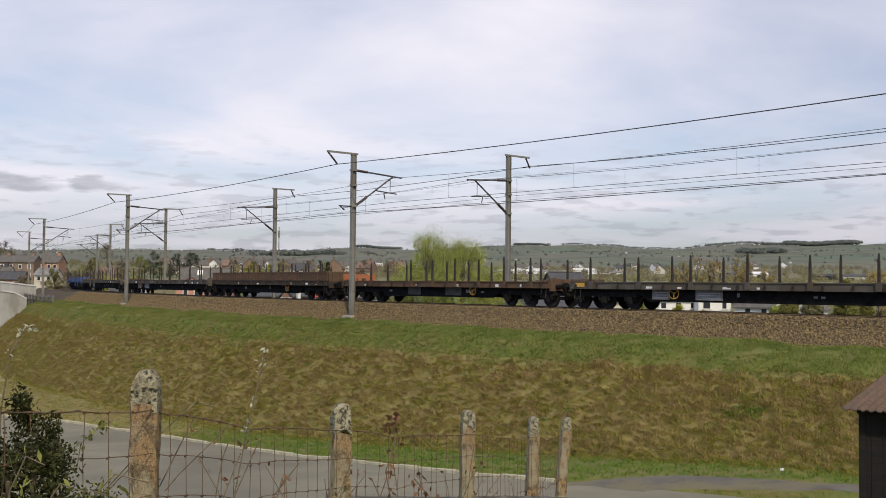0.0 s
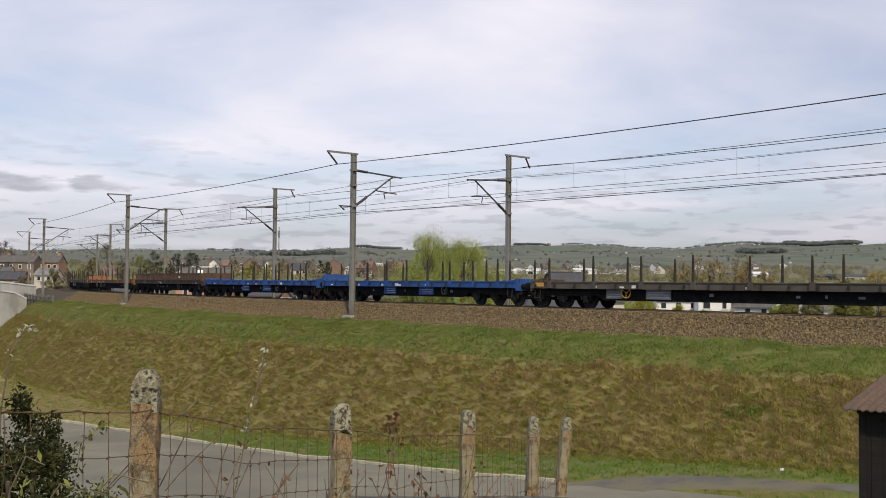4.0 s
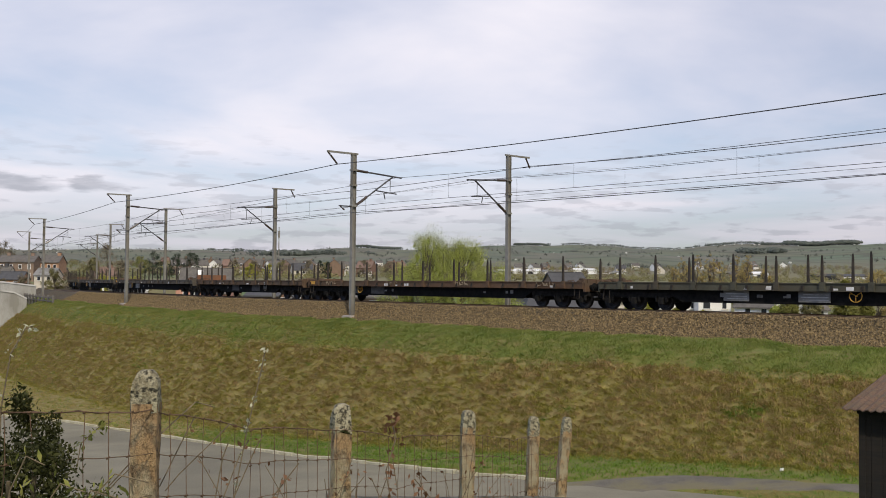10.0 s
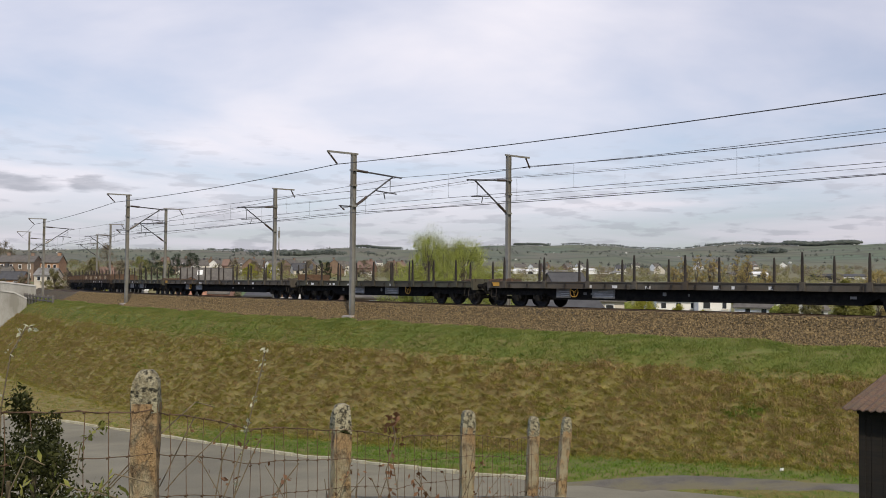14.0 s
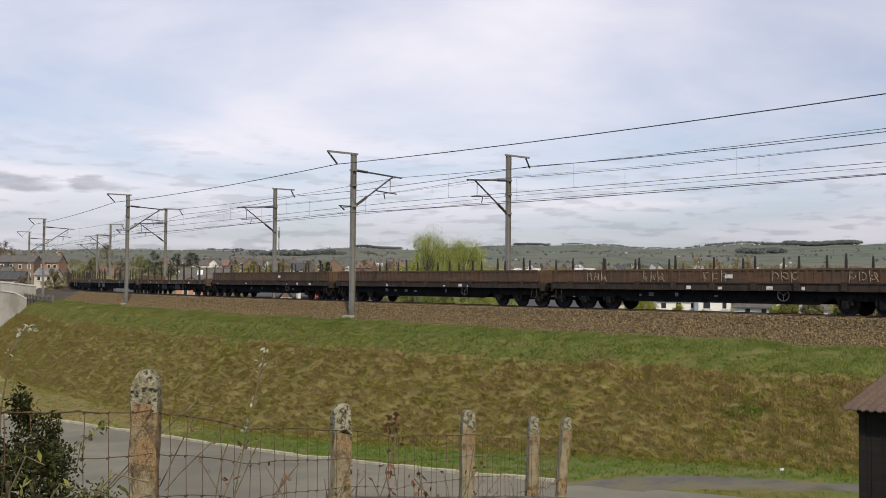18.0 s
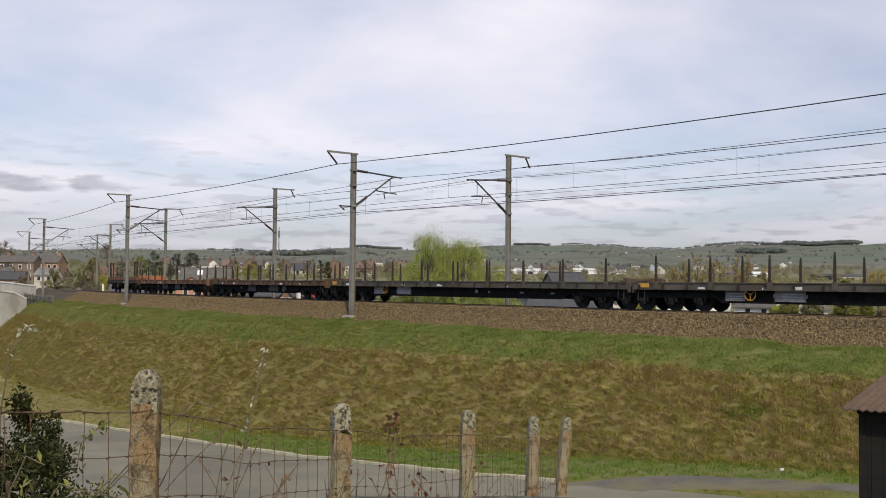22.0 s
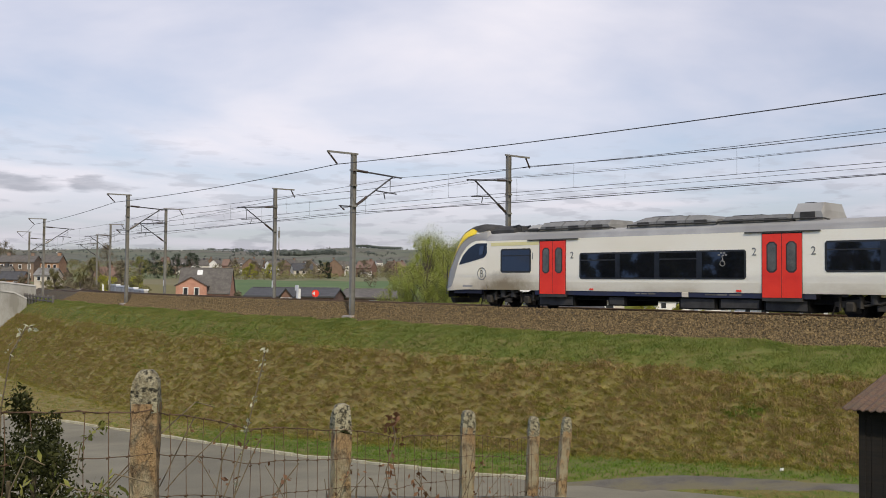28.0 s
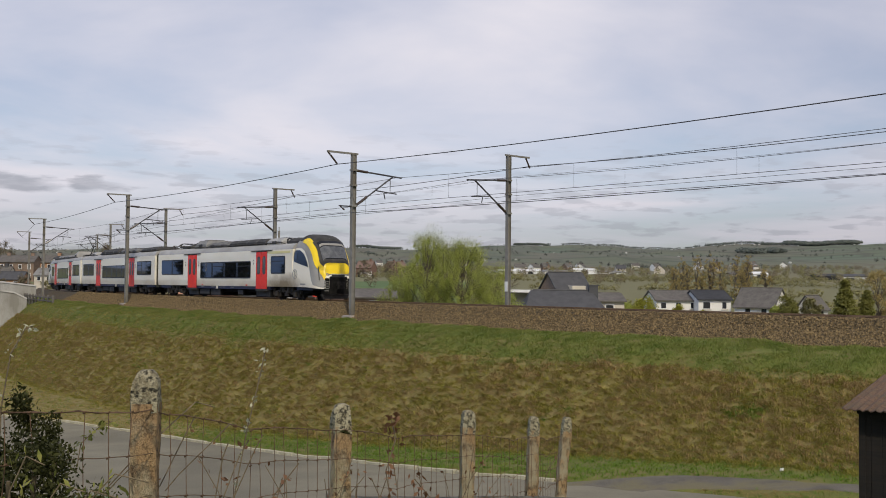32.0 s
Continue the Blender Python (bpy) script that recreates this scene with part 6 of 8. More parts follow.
def foliage(name, v, f, mat, parent, label="", mix=1.0):
    """Leaves shaded as one soft crown."""
    c = v.mean(0) - np.array([0, 0, 0.3 * (v[:, 2].max() - v[:, 2].min())])
    q = v[f[:, 0]] - c
    q /= np.linalg.norm(q, axis=1, keepdims=True) + 1e-6
    own = np.cross(v[f[:, 1]] - v[f[:, 0]], v[f[:, 2]] - v[f[:, 0]])
    own /= np.linalg.norm(own, axis=1, keepdims=True) + 1e-9
    own *= np.sign((own * q).sum(1, keepdims=True)) + 1e-3
    q = q * mix + own * 0.45
    q /= np.linalg.norm(q, axis=1, keepdims=True)
    nrm = np.repeat(q, f.shape[1], 0)
    return part(name, raw_mesh(name, v, f, mat, soft=nrm), None, parent, label)


def build_shrub():
    x, y = -1.42, 3.4
    base = float(land_z(x, y))
    t = thing("evergreen_shrub", "dense dark evergreen shrub by the garden fence", "shrub", pose(x, y, base))
    rng = np.random.default_rng(5)
    st = Shape()
    for k in range(9):
        a = rng.uniform(0, 6.28)
        e = Vector((0.14 * math.cos(a), 0.14 * math.sin(a), rng.uniform(0.9, 1.25)))
        st.sweep([(0, 0, -0.05), (e.x * 0.4, e.y * 0.4, e.z * 0.5), tuple(e)], 0.008, 5)
    part("stem_cluster", st, "twig", t)
    cs = [(rng.uniform(-0.24, 0.25), rng.uniform(-0.16, 0.16), rng.uniform(0.2, 1.27)) for _ in range(130)]
    sz = [(0.08, 0.08, 0.09)] * len(cs)
    cs += [(0.02, 0, 1.41), (0.12, 0, 1.33), (-0.10, 0, 1.36), (0.04, 0.02, 1.36)]
    sz += [(0.045, 0.045, 0.065)] * 4
    v, f = leaf_cloud(cs, sz, 52000, 0.0165, rng, aspect=0.5)
    foliage("crown", v, f, "leaf_evergreen", t)
    # young shoots in front
    t2 = thing("young_shoots", "slender shoots with yellow-green spring leaves", "shoots", pose(x + 0.02, y - 0.35, base))
    st = Shape()
    cs = []
    for k, (dx, dz) in enumerate(((-0.06, 1.62), (0.02, 1.38), (0.13, 1.30), (0.22, 1.22), (-0.16, 1.42), (0.30, 1.20), (0.06, 1.18), (0.17, 1.05), (-0.10, 1.22), (0.36, 1.25))):
        pts = [(dx * 0.2, 0, 0), (dx * 0.6, 0.02, dz * 0.55), (dx * 0.95, 0.0, dz * 0.92), (dx * 1.15 + 0.02, 0, dz), (dx * 1.35 + 0.05, 0, dz * 0.98)]
        st.sweep(pts, 0.0024, 5)
        for j in range(8):
            u = 0.5 + 0.5 * j / 7
            cs.append((dx * u * 1.15 + 0.02 * u, 0.0, dz * u))
    part("stem_cluster", st, "twig", t2)
    v, f = leaf_cloud(cs, [(0.05, 0.04, 0.06)] * len(cs), 760, 0.032, rng, droop=2.4, aspect=0.32)
    foliage("leaves", v, f, "leaf_spring", t2)


def bramble(name, label, path, mat, leaves, leaf, seed, spread=0.02, r=0.003):
    rng = np.random.default_rng(seed)
    t = thing(name, label, "twig")
    part("stem", Shape().sweep([Vector(p) for p in path], r, 5), "twig", t)
    cs = []
    for a, b in zip(path[len(path) // 3:], path[len(path) // 3 + 1:]):
        for u in (0.2, 0.6, 1.0):
            cs.append(tuple(Vector(a).lerp(Vector(b), u)))
    v, f = leaf_cloud(cs, [(spread,) * 3] * len(cs), leaves, leaf, rng, droop=0.4, aspect=0.5)
    foliage("leaves", v, f, mat, t)


def build_brambles():
    bramble("bramble_shoot", "tall thin shoot with pale opening leaves", [(-1.46, 3.4, -0.6), (-1.468, 3.4, 0.3), (-1.458, 3.4, 0.7), (-1.43, 3.4, 0.88), (-1.385, 3.4, 0.96), (-1.36, 3.4, 0.97)], "leaf_bud", 30, 0.018, 7, 0.02, 0.0026)
    bramble("bramble_shoot", "thin bramble shoot with pale opening leaves", [(-1.25, 4.5, -0.75), (-1.05, 4.5, -0.25), (-0.9, 4.5, 0.20), (-0.85, 4.5, 0.48), (-0.80, 4.5, 0.70), (-0.775, 4.5, 0.83)], "leaf_bud", 46, 0.022, 1, 0.022)
    bramble("bramble_shoot", "bare bramble runner leaning on the wire fence", [(-1.75, 4.3, -0.85), (-1.5, 4.2, -0.1), (-1.38, 4.15, 0.25), (-1.22, 4.1, 0.42), (-1.03, 4.3, 0.62), (-0.95, 4.3, 0.60)], "leaf_spring", 10, 0.03, 2, 0.02)
    bramble("bramble_shoot", "bare bramble runner leaning on the wire fence", [(-1.2, 4.4, -0.6), (-0.98, 4.5, 0.1), (-0.90, 4.6, 0.35), (-0.86, 4.6, 0.42)], "leaf_dead", 6, 0.03, 3, 0.02)
    bramble("dry_bramble", "withered bramble with curled brown leaves", [(-0.35, 6.6, -1.0), (-0.30, 6.7, -0.4), (-0.36, 6.7, -0.1), (-0.30, 6.8, 0.1), (-0.33, 6.8, 0.22)], "leaf_dead", 46, 0.055, 4, 0.05, 0.004)
    bramble("dry_bramble", "withered bramble with curled brown leaves", [(-0.6, 6.8, -1.1), (-0.15, 6.9, -0.62), (-0.05, 7.0, -0.35), (-0.18, 7.0, -0.2)], "leaf_dead", 50, 0.05, 5, 0.07, 0.004)
    for k, path in enumerate(([(-1.27, 4.4, 0.2), (-1.2, 4.4, 0.25), (-1.117, 4.4, 0.425), (-1.053, 4.4, 0.553)], [(-1.177, 4.4, 0.23), (-1.12, 4.4, 0.30), (-0.982, 4.4, 0.437), (-0.905, 4.4, 0.517)], [(-0.963, 4.4, 0.2), (-0.95, 4.4, 0.28), (-0.933, 4.4, 0.376), (-0.91, 4.4, 0.437)], [(-0.885, 4.4, 0.2), (-0.8, 4.4, 0.4), (-0.763, 4.4, 0.473)], [(-1.445, 4.4, 0.2), (-1.384, 4.4, 0.27), (-1.323, 4.4, 0.33)])):
        bramble("bramble_cane", "bare thorny bramble cane leaning on the wire fence", path, "leaf_dead", 4, 0.022, 40 + k, 0.015, 0.0028)
    bramble("bramble_spray", "arching spray of small yellow-green leaflets", [(-1.56, 4.4, 0.30), (-1.542, 4.4, 0.425), (-1.505, 4.4, 0.462), (-1.457, 4.4, 0.505), (-1.408, 4.4, 0.522)], "leaf_spring", 40, 0.03, 46, 0.018, 0.0022)
    rng = random.Random(12)
    for k in range(64):
        y = rng.uniform(4.0, 9.5)
        x = -1.25 + (y - 4.0) * 0.33 + rng.uniform(-0.35, 0.45)
        z = float(land_z(x, y))
        h = rng.uniform(0.6, 1.2)
        dx = rng.uniform(-0.35, 0.45)
        bramble("dry_stalk", "thin dry stalk in front of the lane", [(x, y, z), (x + dx * 0.3, y, z + h * 0.5), (x + dx * 0.7, y, z + h * 0.85), (x + dx, y, z + h)], "leaf_dead", 5, 0.03, 20 + k, 0.03, 0.0028)


def build_shed():
    cx, cy, ce = 6.6, 17.0, -0.87
    ground = float(land_z(8.5, 17.5)) - 0.3
    t = thing("garden_shed", "near-black timber shed with a rusty corrugated roof", "shed", pose(cx, cy, 0, 0, 0, -35))
    w, d, rise = 4.5, 3.2, 0.34
    # corrugated sheets, one by one
    n = 5
    for k in range(n):
        x0, x1 = k * w / n, (k + 1) * w / n
        rows = []
        for u in (0.0, 0.5, 1.0):
            y = u * d
            z = ce + rise * u
            rows.append([(x0 + (x1 - x0 + 0.04) * q / 24, y, z + 0.016 * math.sin(q * 1.9) + 0.003 * (k % 2)) for q in range(25)])
        sh = Shape()
        for off in (0.0, -0.014):
            vv = [(x, y, z + off) for r in rows for x, y, z in r]
            sh.add(vv, [(i * 25 + j, i * 25 + j + 1, (i + 1) * 25 + j + 1, (i + 1) * 25 + j) for i in range(2) for j in range(24)])
        part("roof_sheet", sh, "shed_roof", t)
    for y in (0.3, d - 0.3):
        z = ce + rise * y / d - 0.06
        part("purlin", Shape().box(0.2, w - 0.2, y - 0.04, y + 0.04, z - 0.06, z), "shed_wood", t)
    hh = ce - 0.05
    kx = np.linspace(0.22, w - 0.3, 23)
    for x0, x1 in zip(kx, kx[1:]):
        part("board", Shape().box(x0 + 0.004, x1 - 0.004, 0.36, 0.385, ground, hh), "shed_wood", t)
    ky = np.linspace(0.39, d - 0.25, 16)
    for y0, y1 in zip(ky, ky[1:]):
        part("board", Shape().box(0.22, 0.245, y0 + 0.004, y1 - 0.004, ground, hh + rise * y0 / d), "shed_wood", t)
    part("back_wall", Shape().box(0.22, w - 0.3, d - 0.25, d - 0.22, ground, hh + rise * 0.9), "shed_wood", t)
    part("corner_post", Shape().box(0.21, 0.31, 0.34, 0.44, ground, hh), "shed_wood", t)


def build_log():
    rng = random.Random(2)
    pts = [(-1.0 + 0.32 * k, 9.0 + 0.05 * k, -0.80 - 0.010 * k) for k in range(8)]
    rings = []
    for k, (x, y, z) in enumerate(pts):
        r = 0.075 + rng.uniform(-0.012, 0.012)
        rings.append([(x + rng.uniform(-0.01, 0.01), y + r * math.cos(a), z + r * math.sin(a) + rng.uniform(-0.012, 0.012)) for a in np.linspace(0, 2 * math.pi, 11)[:-1]])
    t = thing("old_rail_fence", "mossy weathered timber rail on short stakes", "rail fence")
    part("rail", Shape().loft(rings), "log_bark", t, smooth=True)
    for k in (1, 6):
        x, y, z = pts[k]
        part("stake", Shape().tube((x, y, float(land_z(x, y)) - 0.2), (x, y, z), 0.045), "log_bark", t)


def build_litter():
    x, y, _ = line(-25.9, 11.6)
    z = float(np.interp(11.6, *np.array(bank_rows(-25.9)).T)) + 0.03
    t = thing("paper_scrap", "crumpled white scrap of paper on the verge", "litter", pose(x, y, z))
    part("sheet", Shape().loft([[(0.055 * math.cos(a) * k + 0.01 * math.sin(5 * a + k), 0.045 * math.sin(a) * k, 0.035 * q + 0.02 * math.cos(3 * a)) for a in np.linspace(0, 6.2832, 10)[:-1]] for k, q in ((0.6, 0.0), (1.0, 0.4), (0.9, 1.2), (0.4, 1.7))]), "white_enamel", t)


build_litter()
build_kerb()
build_driveway()
build_fence()
build_shrub()
build_brambles()
build_shed()
build_log()


# ---- grass and stones ----
def bank_z(s, off):
    rows = np.array(bank_rows(s))
    return float(np.interp(off, rows[:, 0], rows[:, 1]))


def tufts(name, label, mat, count, s_rng, off_rng, height, seed, keep, lay=0.35, width=0.012):
    rng = np.random.default_rng(seed)
    s = rng.uniform(*s_rng, count)
    off = rng.uniform(*off_rng, count)
    V = []
    k = 0
    pts = []
    for a, o in zip(s, off):
        if o > float(kerb_off(a)) - 0.1:
            continue
        if name == "verge_grass" and rng.random() < float(np.interp(a, [-2.0, 6.0, 12.0], [0.0, 0.55, 0.9])):
            continue
        if -35 < a < -21.0:
            lo = float(np.interp(a, [-34, -28, -25.8, -23.6, -22.85, -21.4, -20.6], [11.0, 12.1, 12.45, 12.68, 12.96, 13.95, 14.55]))
            hi = float(np.interp(a, [-34, -27.6, -27.1, -25.8, -25, -24.3], [12.0, 13.0, 13.5, 13.9, 14.15, 14.6]))
            if lo + 0.1 < o < hi - 0.08:
                continue
            if mat == "blade_green" and a < -24 and o >= hi - 0.08 and rng.random() < 0.85:
                continue
        if name == "shelf_grass" and rng.random() < float(np.interp(a, [2, 18, 45], [0.05, 0.45, 0.72])) * min(1.0, max(0.15, (o - 4.6) / 1.2)):
            continue
        x, y, h = line(a, o)
        n1 = noise.noise(Vector((x * 0.16, y * 0.16, 2.0))) + 0.5 * noise.noise(Vector((x * 0.55, y * 0.55, 5.0)))
        if not keep(n1, o, rng.random()):
            continue
        zz = bank_z(a, o) + bumps(x, y, o, 0.16)
        pts.append((x, y, zz - 0.02, -math.sin(h), -math.cos(h)))
    P = np.array(pts)
    m = len(P)
    blades = 8
    P = np.repeat(P, blades, 0)
    n = len(P)
    base = P[:, :3] + np.c_[rng.normal(0, 0.06, (n, 2)), np.zeros(n)]
    hgt = height * rng.uniform(0.5, 1.3, n)
    ang = rng.uniform(0, 2 * np.pi, n)
    lean = hgt * rng.uniform(0.1, 1.1, n)
    tip = base + np.c_[np.cos(ang) * lean + P[:, 3] * hgt * lay, np.sin(ang) * lean + P[:, 4] * hgt * lay, hgt * (0.9 - lay)]
    wdt = width * rng.uniform(0.6, 1.4, n)
    sx = np.c_[-np.sin(ang) * wdt, np.cos(ang) * wdt, np.zeros(n)]
    V = np.stack([base - sx, base + sx, tip], 1).reshape(-1, 3)
    nrm = np.c_[P[:, 3] * 0.55, P[:, 4] * 0.55, np.full(n, 0.8)] + rng.normal(0, 0.22, (n, 3))
    nrm /= np.linalg.norm(nrm, axis=1, keepdims=True)
    me = raw_mesh(name, V, np.arange(len(V)).reshape(-1, 3), mat, soft=np.repeat(nrm, 3, 0))
    solid(name, me, None, label, "grass", kind="stuff")


def tussocks(name, label, mat, count, s_rng, off_rng, reach, seed, keep, blades=18, width=0.011):
    """Domed clumps of long bent grass: every blade rises from the heart of its clump and arches over, downhill most of all."""
    rng = np.random.default_rng(seed)
    hearts = []
    for a, o, q in zip(s_rng[0] + (s_rng[1] - s_rng[0]) * rng.random(count) ** 1.5, rng.uniform(*off_rng, count), rng.random(count)):
        x, y, h = line(a, o)
        n1 = noise.noise(Vector((x * 0.16, y * 0.16, 2.0))) + 0.5 * noise.noise(Vector((x * 0.55, y * 0.55, 5.0)))
        if o < float(kerb_off(a)) - 0.3 and keep(n1, o, q):
            hearts.append((x, y, bank_z(a, o) + bumps(x, y, o, 0.16) - 0.02, -math.sin(h), -math.cos(h), rng.uniform(0.6, 1.4)))
    P = np.repeat(np.array(hearts), blades, 0)
    n = len(P)
    size = P[:, 5] * reach * rng.uniform(0.6, 1.2, n)
    ang = rng.uniform(0, 2 * np.pi, n)
    out = np.c_[-P[:, 4], P[:, 3]] * (np.cos(ang) * 0.85 - 0.25)[:, None] + P[:, 3:5] * (0.85 * np.sin(ang) + 0.25)[:, None]
    base = P[:, :3] + np.c_[np.cos(ang) * size * 0.25, np.sin(ang) * size * 0.25, np.zeros(n)] * rng.random((n, 1))
    fall = P[:, 3] * out[:, 0] + P[:, 4] * out[:, 1]
    rise = size * rng.uniform(0.18, 0.55, n)
    mid = base + np.c_[out * (size * 0.45)[:, None], rise]
    tip = base + np.c_[out * (size * rng.uniform(0.8, 1.15, n))[:, None], rise * rng.uniform(0.1, 0.9, n) - 0.7 * size * np.maximum(fall, 0)]
    w = width * rng.uniform(0.6, 1.4, n)
    side = np.c_[-out[:, 1], out[:, 0]] / (np.linalg.norm(out, axis=1, keepdims=True) + 1e-6)
    sx = np.c_[side * (w * 0.8)[:, None], w * 0.5]
    V = np.stack([base - sx, base + sx, mid + sx * 0.8, mid - sx * 0.8, tip - sx * 0.1, tip + sx * 0.1], 1).reshape(-1, 3)
    k = (np.arange(n) * 6)[:, None]
    F = np.concatenate([k + np.array([[0, 1, 2, 3]]), k + np.array([[3, 2, 5, 4]])])
    nrm = np.c_[P[:, 3:5] * 0.5 + np.c_[np.cos(ang), np.sin(ang)] * 0.45, np.full(n, 0.75)] + rng.normal(0, 0.22, (n, 3))
    nrm /= np.linalg.norm(nrm, axis=1, keepdims=True)
    solid(name, raw_mesh(name, V, F, mat, soft=np.repeat(nrm, 6, 0)), None, label, "grass", kind="stuff")


def build_grass():
    tufts("shelf_grass", "fresh green grass along the top of the bank", "blade_shelf", 62000, (-34, 76), (3.6, 7.8), 0.12, 21, lambda n, o, q: q < 1.5 - 2.0 * max(0.0, o - 6.35 - 0.6 * n), 0.15)
    tufts("verge_grass", "fresh green grass on the verge beside the lane", "blade_green", 34000, (-36, 40), (10.2, 18.5), 0.11, 24, lambda n, o, q: q < 0.95 - 1.2 * max(0.0, 10.9 + 0.7 * n - o), 0.1)
    tufts("shelf_straw", "short withered grass mixed into the turf of the shelf", "blade_dry", 12000, (4, 76), (3.9, 7.4), 0.12, 91, lambda n, o, q: q < 0.45 - 0.5 * n, 0.4)
    tufts("shelf_olive", "short olive grass mixed into the turf of the shelf", "blade_olive", 12000, (-2, 76), (4.2, 7.6), 0.13, 92, lambda n, o, q: q < 0.6 - 0.4 * n, 0.35)
    tufts("weed_grass", "green weeds scattered over the bank", "blade_shelf", 15000, (-36, 70), (6.0, 11.5), 0.15, 25, lambda n, o, q: n > 0.30 and q < 0.8 or q < 0.06, 0.3)
    tufts("dry_grass", "withered straw-coloured grass on the bank", "blade_dry", 16000, (-36, 75), (6.0, 11.3), 0.20, 22, lambda n, o, q: n < 0.2 and o > 6.8 and q < 0.7, 0.5)
    tufts("olive_grass", "dull olive grass on the bank", "blade_olive", 26000, (-36, 80), (6.5, 11.6), 0.16, 23, lambda n, o, q: q < 0.8, 0.35)
    tufts("dead_stalks", "brown dead stalks lying over the bank", "blade_dead", 4000, (-36, 60), (6.2, 11.2), 0.30, 28, lambda n, o, q: q < 0.5 - 0.4 * n, 0.6, 0.008)
    tussocks("dry_tussocks", "arching tussocks of withered straw grass on the bank", "blade_dry", 7600, (-33, 70), (6.6, 11.0), 0.27, 81, lambda n, o, q: o > 6.9 + 0.45 * n and q < 0.52 - 0.15 * n)
    tussocks("dead_tussocks", "matted brown tussocks of dead grass on the bank", "blade_dead", 5200, (-33, 70), (6.6, 10.9), 0.28, 82, lambda n, o, q: o > 6.8 + 0.45 * n and q < 0.55 - 0.15 * n + 0.5 * max(0.0, 7.7 - o))
    tussocks("olive_tussocks", "shaggy olive green tussocks on the bank", "blade_olive", 9800, (-33, 70), (6.6, 11.3), 0.25, 83, lambda n, o, q: o > 6.9 + 0.45 * n and q < 0.62 + 0.15 * n)
    tussocks("green_tussocks", "lush green clumps of weeds on the bank", "blade_green", 900, (-33, 50), (5.2, 11.0), 0.24, 84, lambda n, o, q: n > 0.42 or q < 0.05)
    tufts("verge_straw_grass", "short straw and olive grass beside the kerb", "blade_dry", 9000, (1, 40), (10.6, 18.5), 0.12, 87, lambda n, o, q: q < 0.7, 0.3)
    tufts("verge_olive_grass", "short olive grass beside the kerb", "blade_olive", 9000, (-4, 40), (10.6, 18.5), 0.12, 88, lambda n, o, q: q < 0.6, 0.3)
    # a patch of broad green weeds and a scorched yellow strip by the spur
    tussocks("weed_patch", "bright green patch of nettles on the bank", "blade_green", 22, (-23.8, -22.7), (8.4, 8.85), 0.22, 85, lambda n, o, q: True, 30, 0.016)
    tufts("yellow_turf", "short yellowed turf beside the asphalt spur", "blade_dry", 5000, (-36, -24.3), (12.6, 15.0), 0.06, 86, lambda n, o, q: q < 0.8, 0.2)


def build_stones():
    rng = np.random.default_rng(31)
    n = 54000
    s = -34 + 96 * rng.random(n) ** 1.35
    off = np.where(rng.random(n) < 0.9, rng.uniform(1.5, 3.75, n), rng.uniform(-7.2, 1.2, n))
    rows = np.array(sorted(ballast_rows(0)))
    z = np.interp(off, rows[:, 0], rows[:, 1])
    xy = np.array([line(a, o)[:2] for a, o in zip(s, off)])
    c = np.c_[xy, z + 0.008]
    r = 0.062 * rng.uniform(0.45, 1.6, n)
    octa = np.array([(1, 0, 0), (-1, 0, 0), (0, 1, 0), (0, -1, 0), (0, 0, 1), (0, 0, -1)], float)
    tri = np.array([(0, 2, 4), (2, 1, 4), (1, 3, 4), (3, 0, 4), (2, 0, 5), (1, 2, 5), (3, 1, 5), (0, 3, 5)])
    v = octa[None] * rng.uniform(0.6, 1.25, (n, 6, 1)) * r[:, None, None]
    a, b = rng.uniform(0, 6.28, n), rng.uniform(-0.8, 0.8, n)
    ca, sa, cb, sb = np.cos(a)[:, None], np.sin(a)[:, None], np.cos(b)[:, None], np.sin(b)[:, None]
    x, y, zz = v[..., 0], v[..., 1], v[..., 2]
    y, zz = y * cb - zz * sb, y * sb + zz * cb
    x, y = x * ca - y * sa, x * sa + y * ca
    v = np.stack([x, y, zz], -1) + c[:, None, :]
    f = (np.arange(n) * 6)[:, None, None] + tri[None]
    me = raw_mesh("ballast_stones", v.reshape(-1, 3), f.reshape(-1, 3), "ballast_stone")
    solid("ballast_stones", me, None, "loose reddish-brown crushed stones", "stones", kind="stuff")


build_grass()
build_stones()

# ---- beyond the line: village, valley and hills ----
surface("brick_pink", (0.40, 0.20, 0.135), (0.52, 0.28, 0.20), 1.5, 0.9, fine=9.0)
surface("brick_apricot", (0.30, 0.17, 0.10), (0.42, 0.255, 0.155), 1.5, 0.9, fine=9.0)
surface("brick_red", (0.15, 0.088, 0.062), (0.22, 0.13, 0.095), 1.5, 0.9, fine=9.0)
surface("brick_brown", (0.175, 0.122, 0.088), (0.26, 0.185, 0.135), 1.5, 0.9, fine=9.0)
surface("brick_orange", (0.1615, 0.1062, 0.0723), (0.221, 0.1487, 0.102), 1.5, 0.9, fine=9.0)
surface("render_white", (0.70, 0.68, 0.62), (0.82, 0.80, 0.75), 0.8, 0.85, c3=(0.62, 0.59, 0.52))
surface("render_cream", (0.50, 0.45, 0.36), (0.60, 0.55, 0.46), 0.8, 0.85)
surface("slate", (0.04743, 0.04743, 0.05059), (0.07378, 0.07378, 0.07694), 1.2, 0.7, fine=10.0)
surface("slate_dark", (0.022, 0.023, 0.026), (0.04, 0.041, 0.045), 1.2, 0.8, fine=10.0)
surface("slate_brown", (0.08, 0.072, 0.064), (0.136, 0.124, 0.108), 1.2, 0.8, fine=10.0)
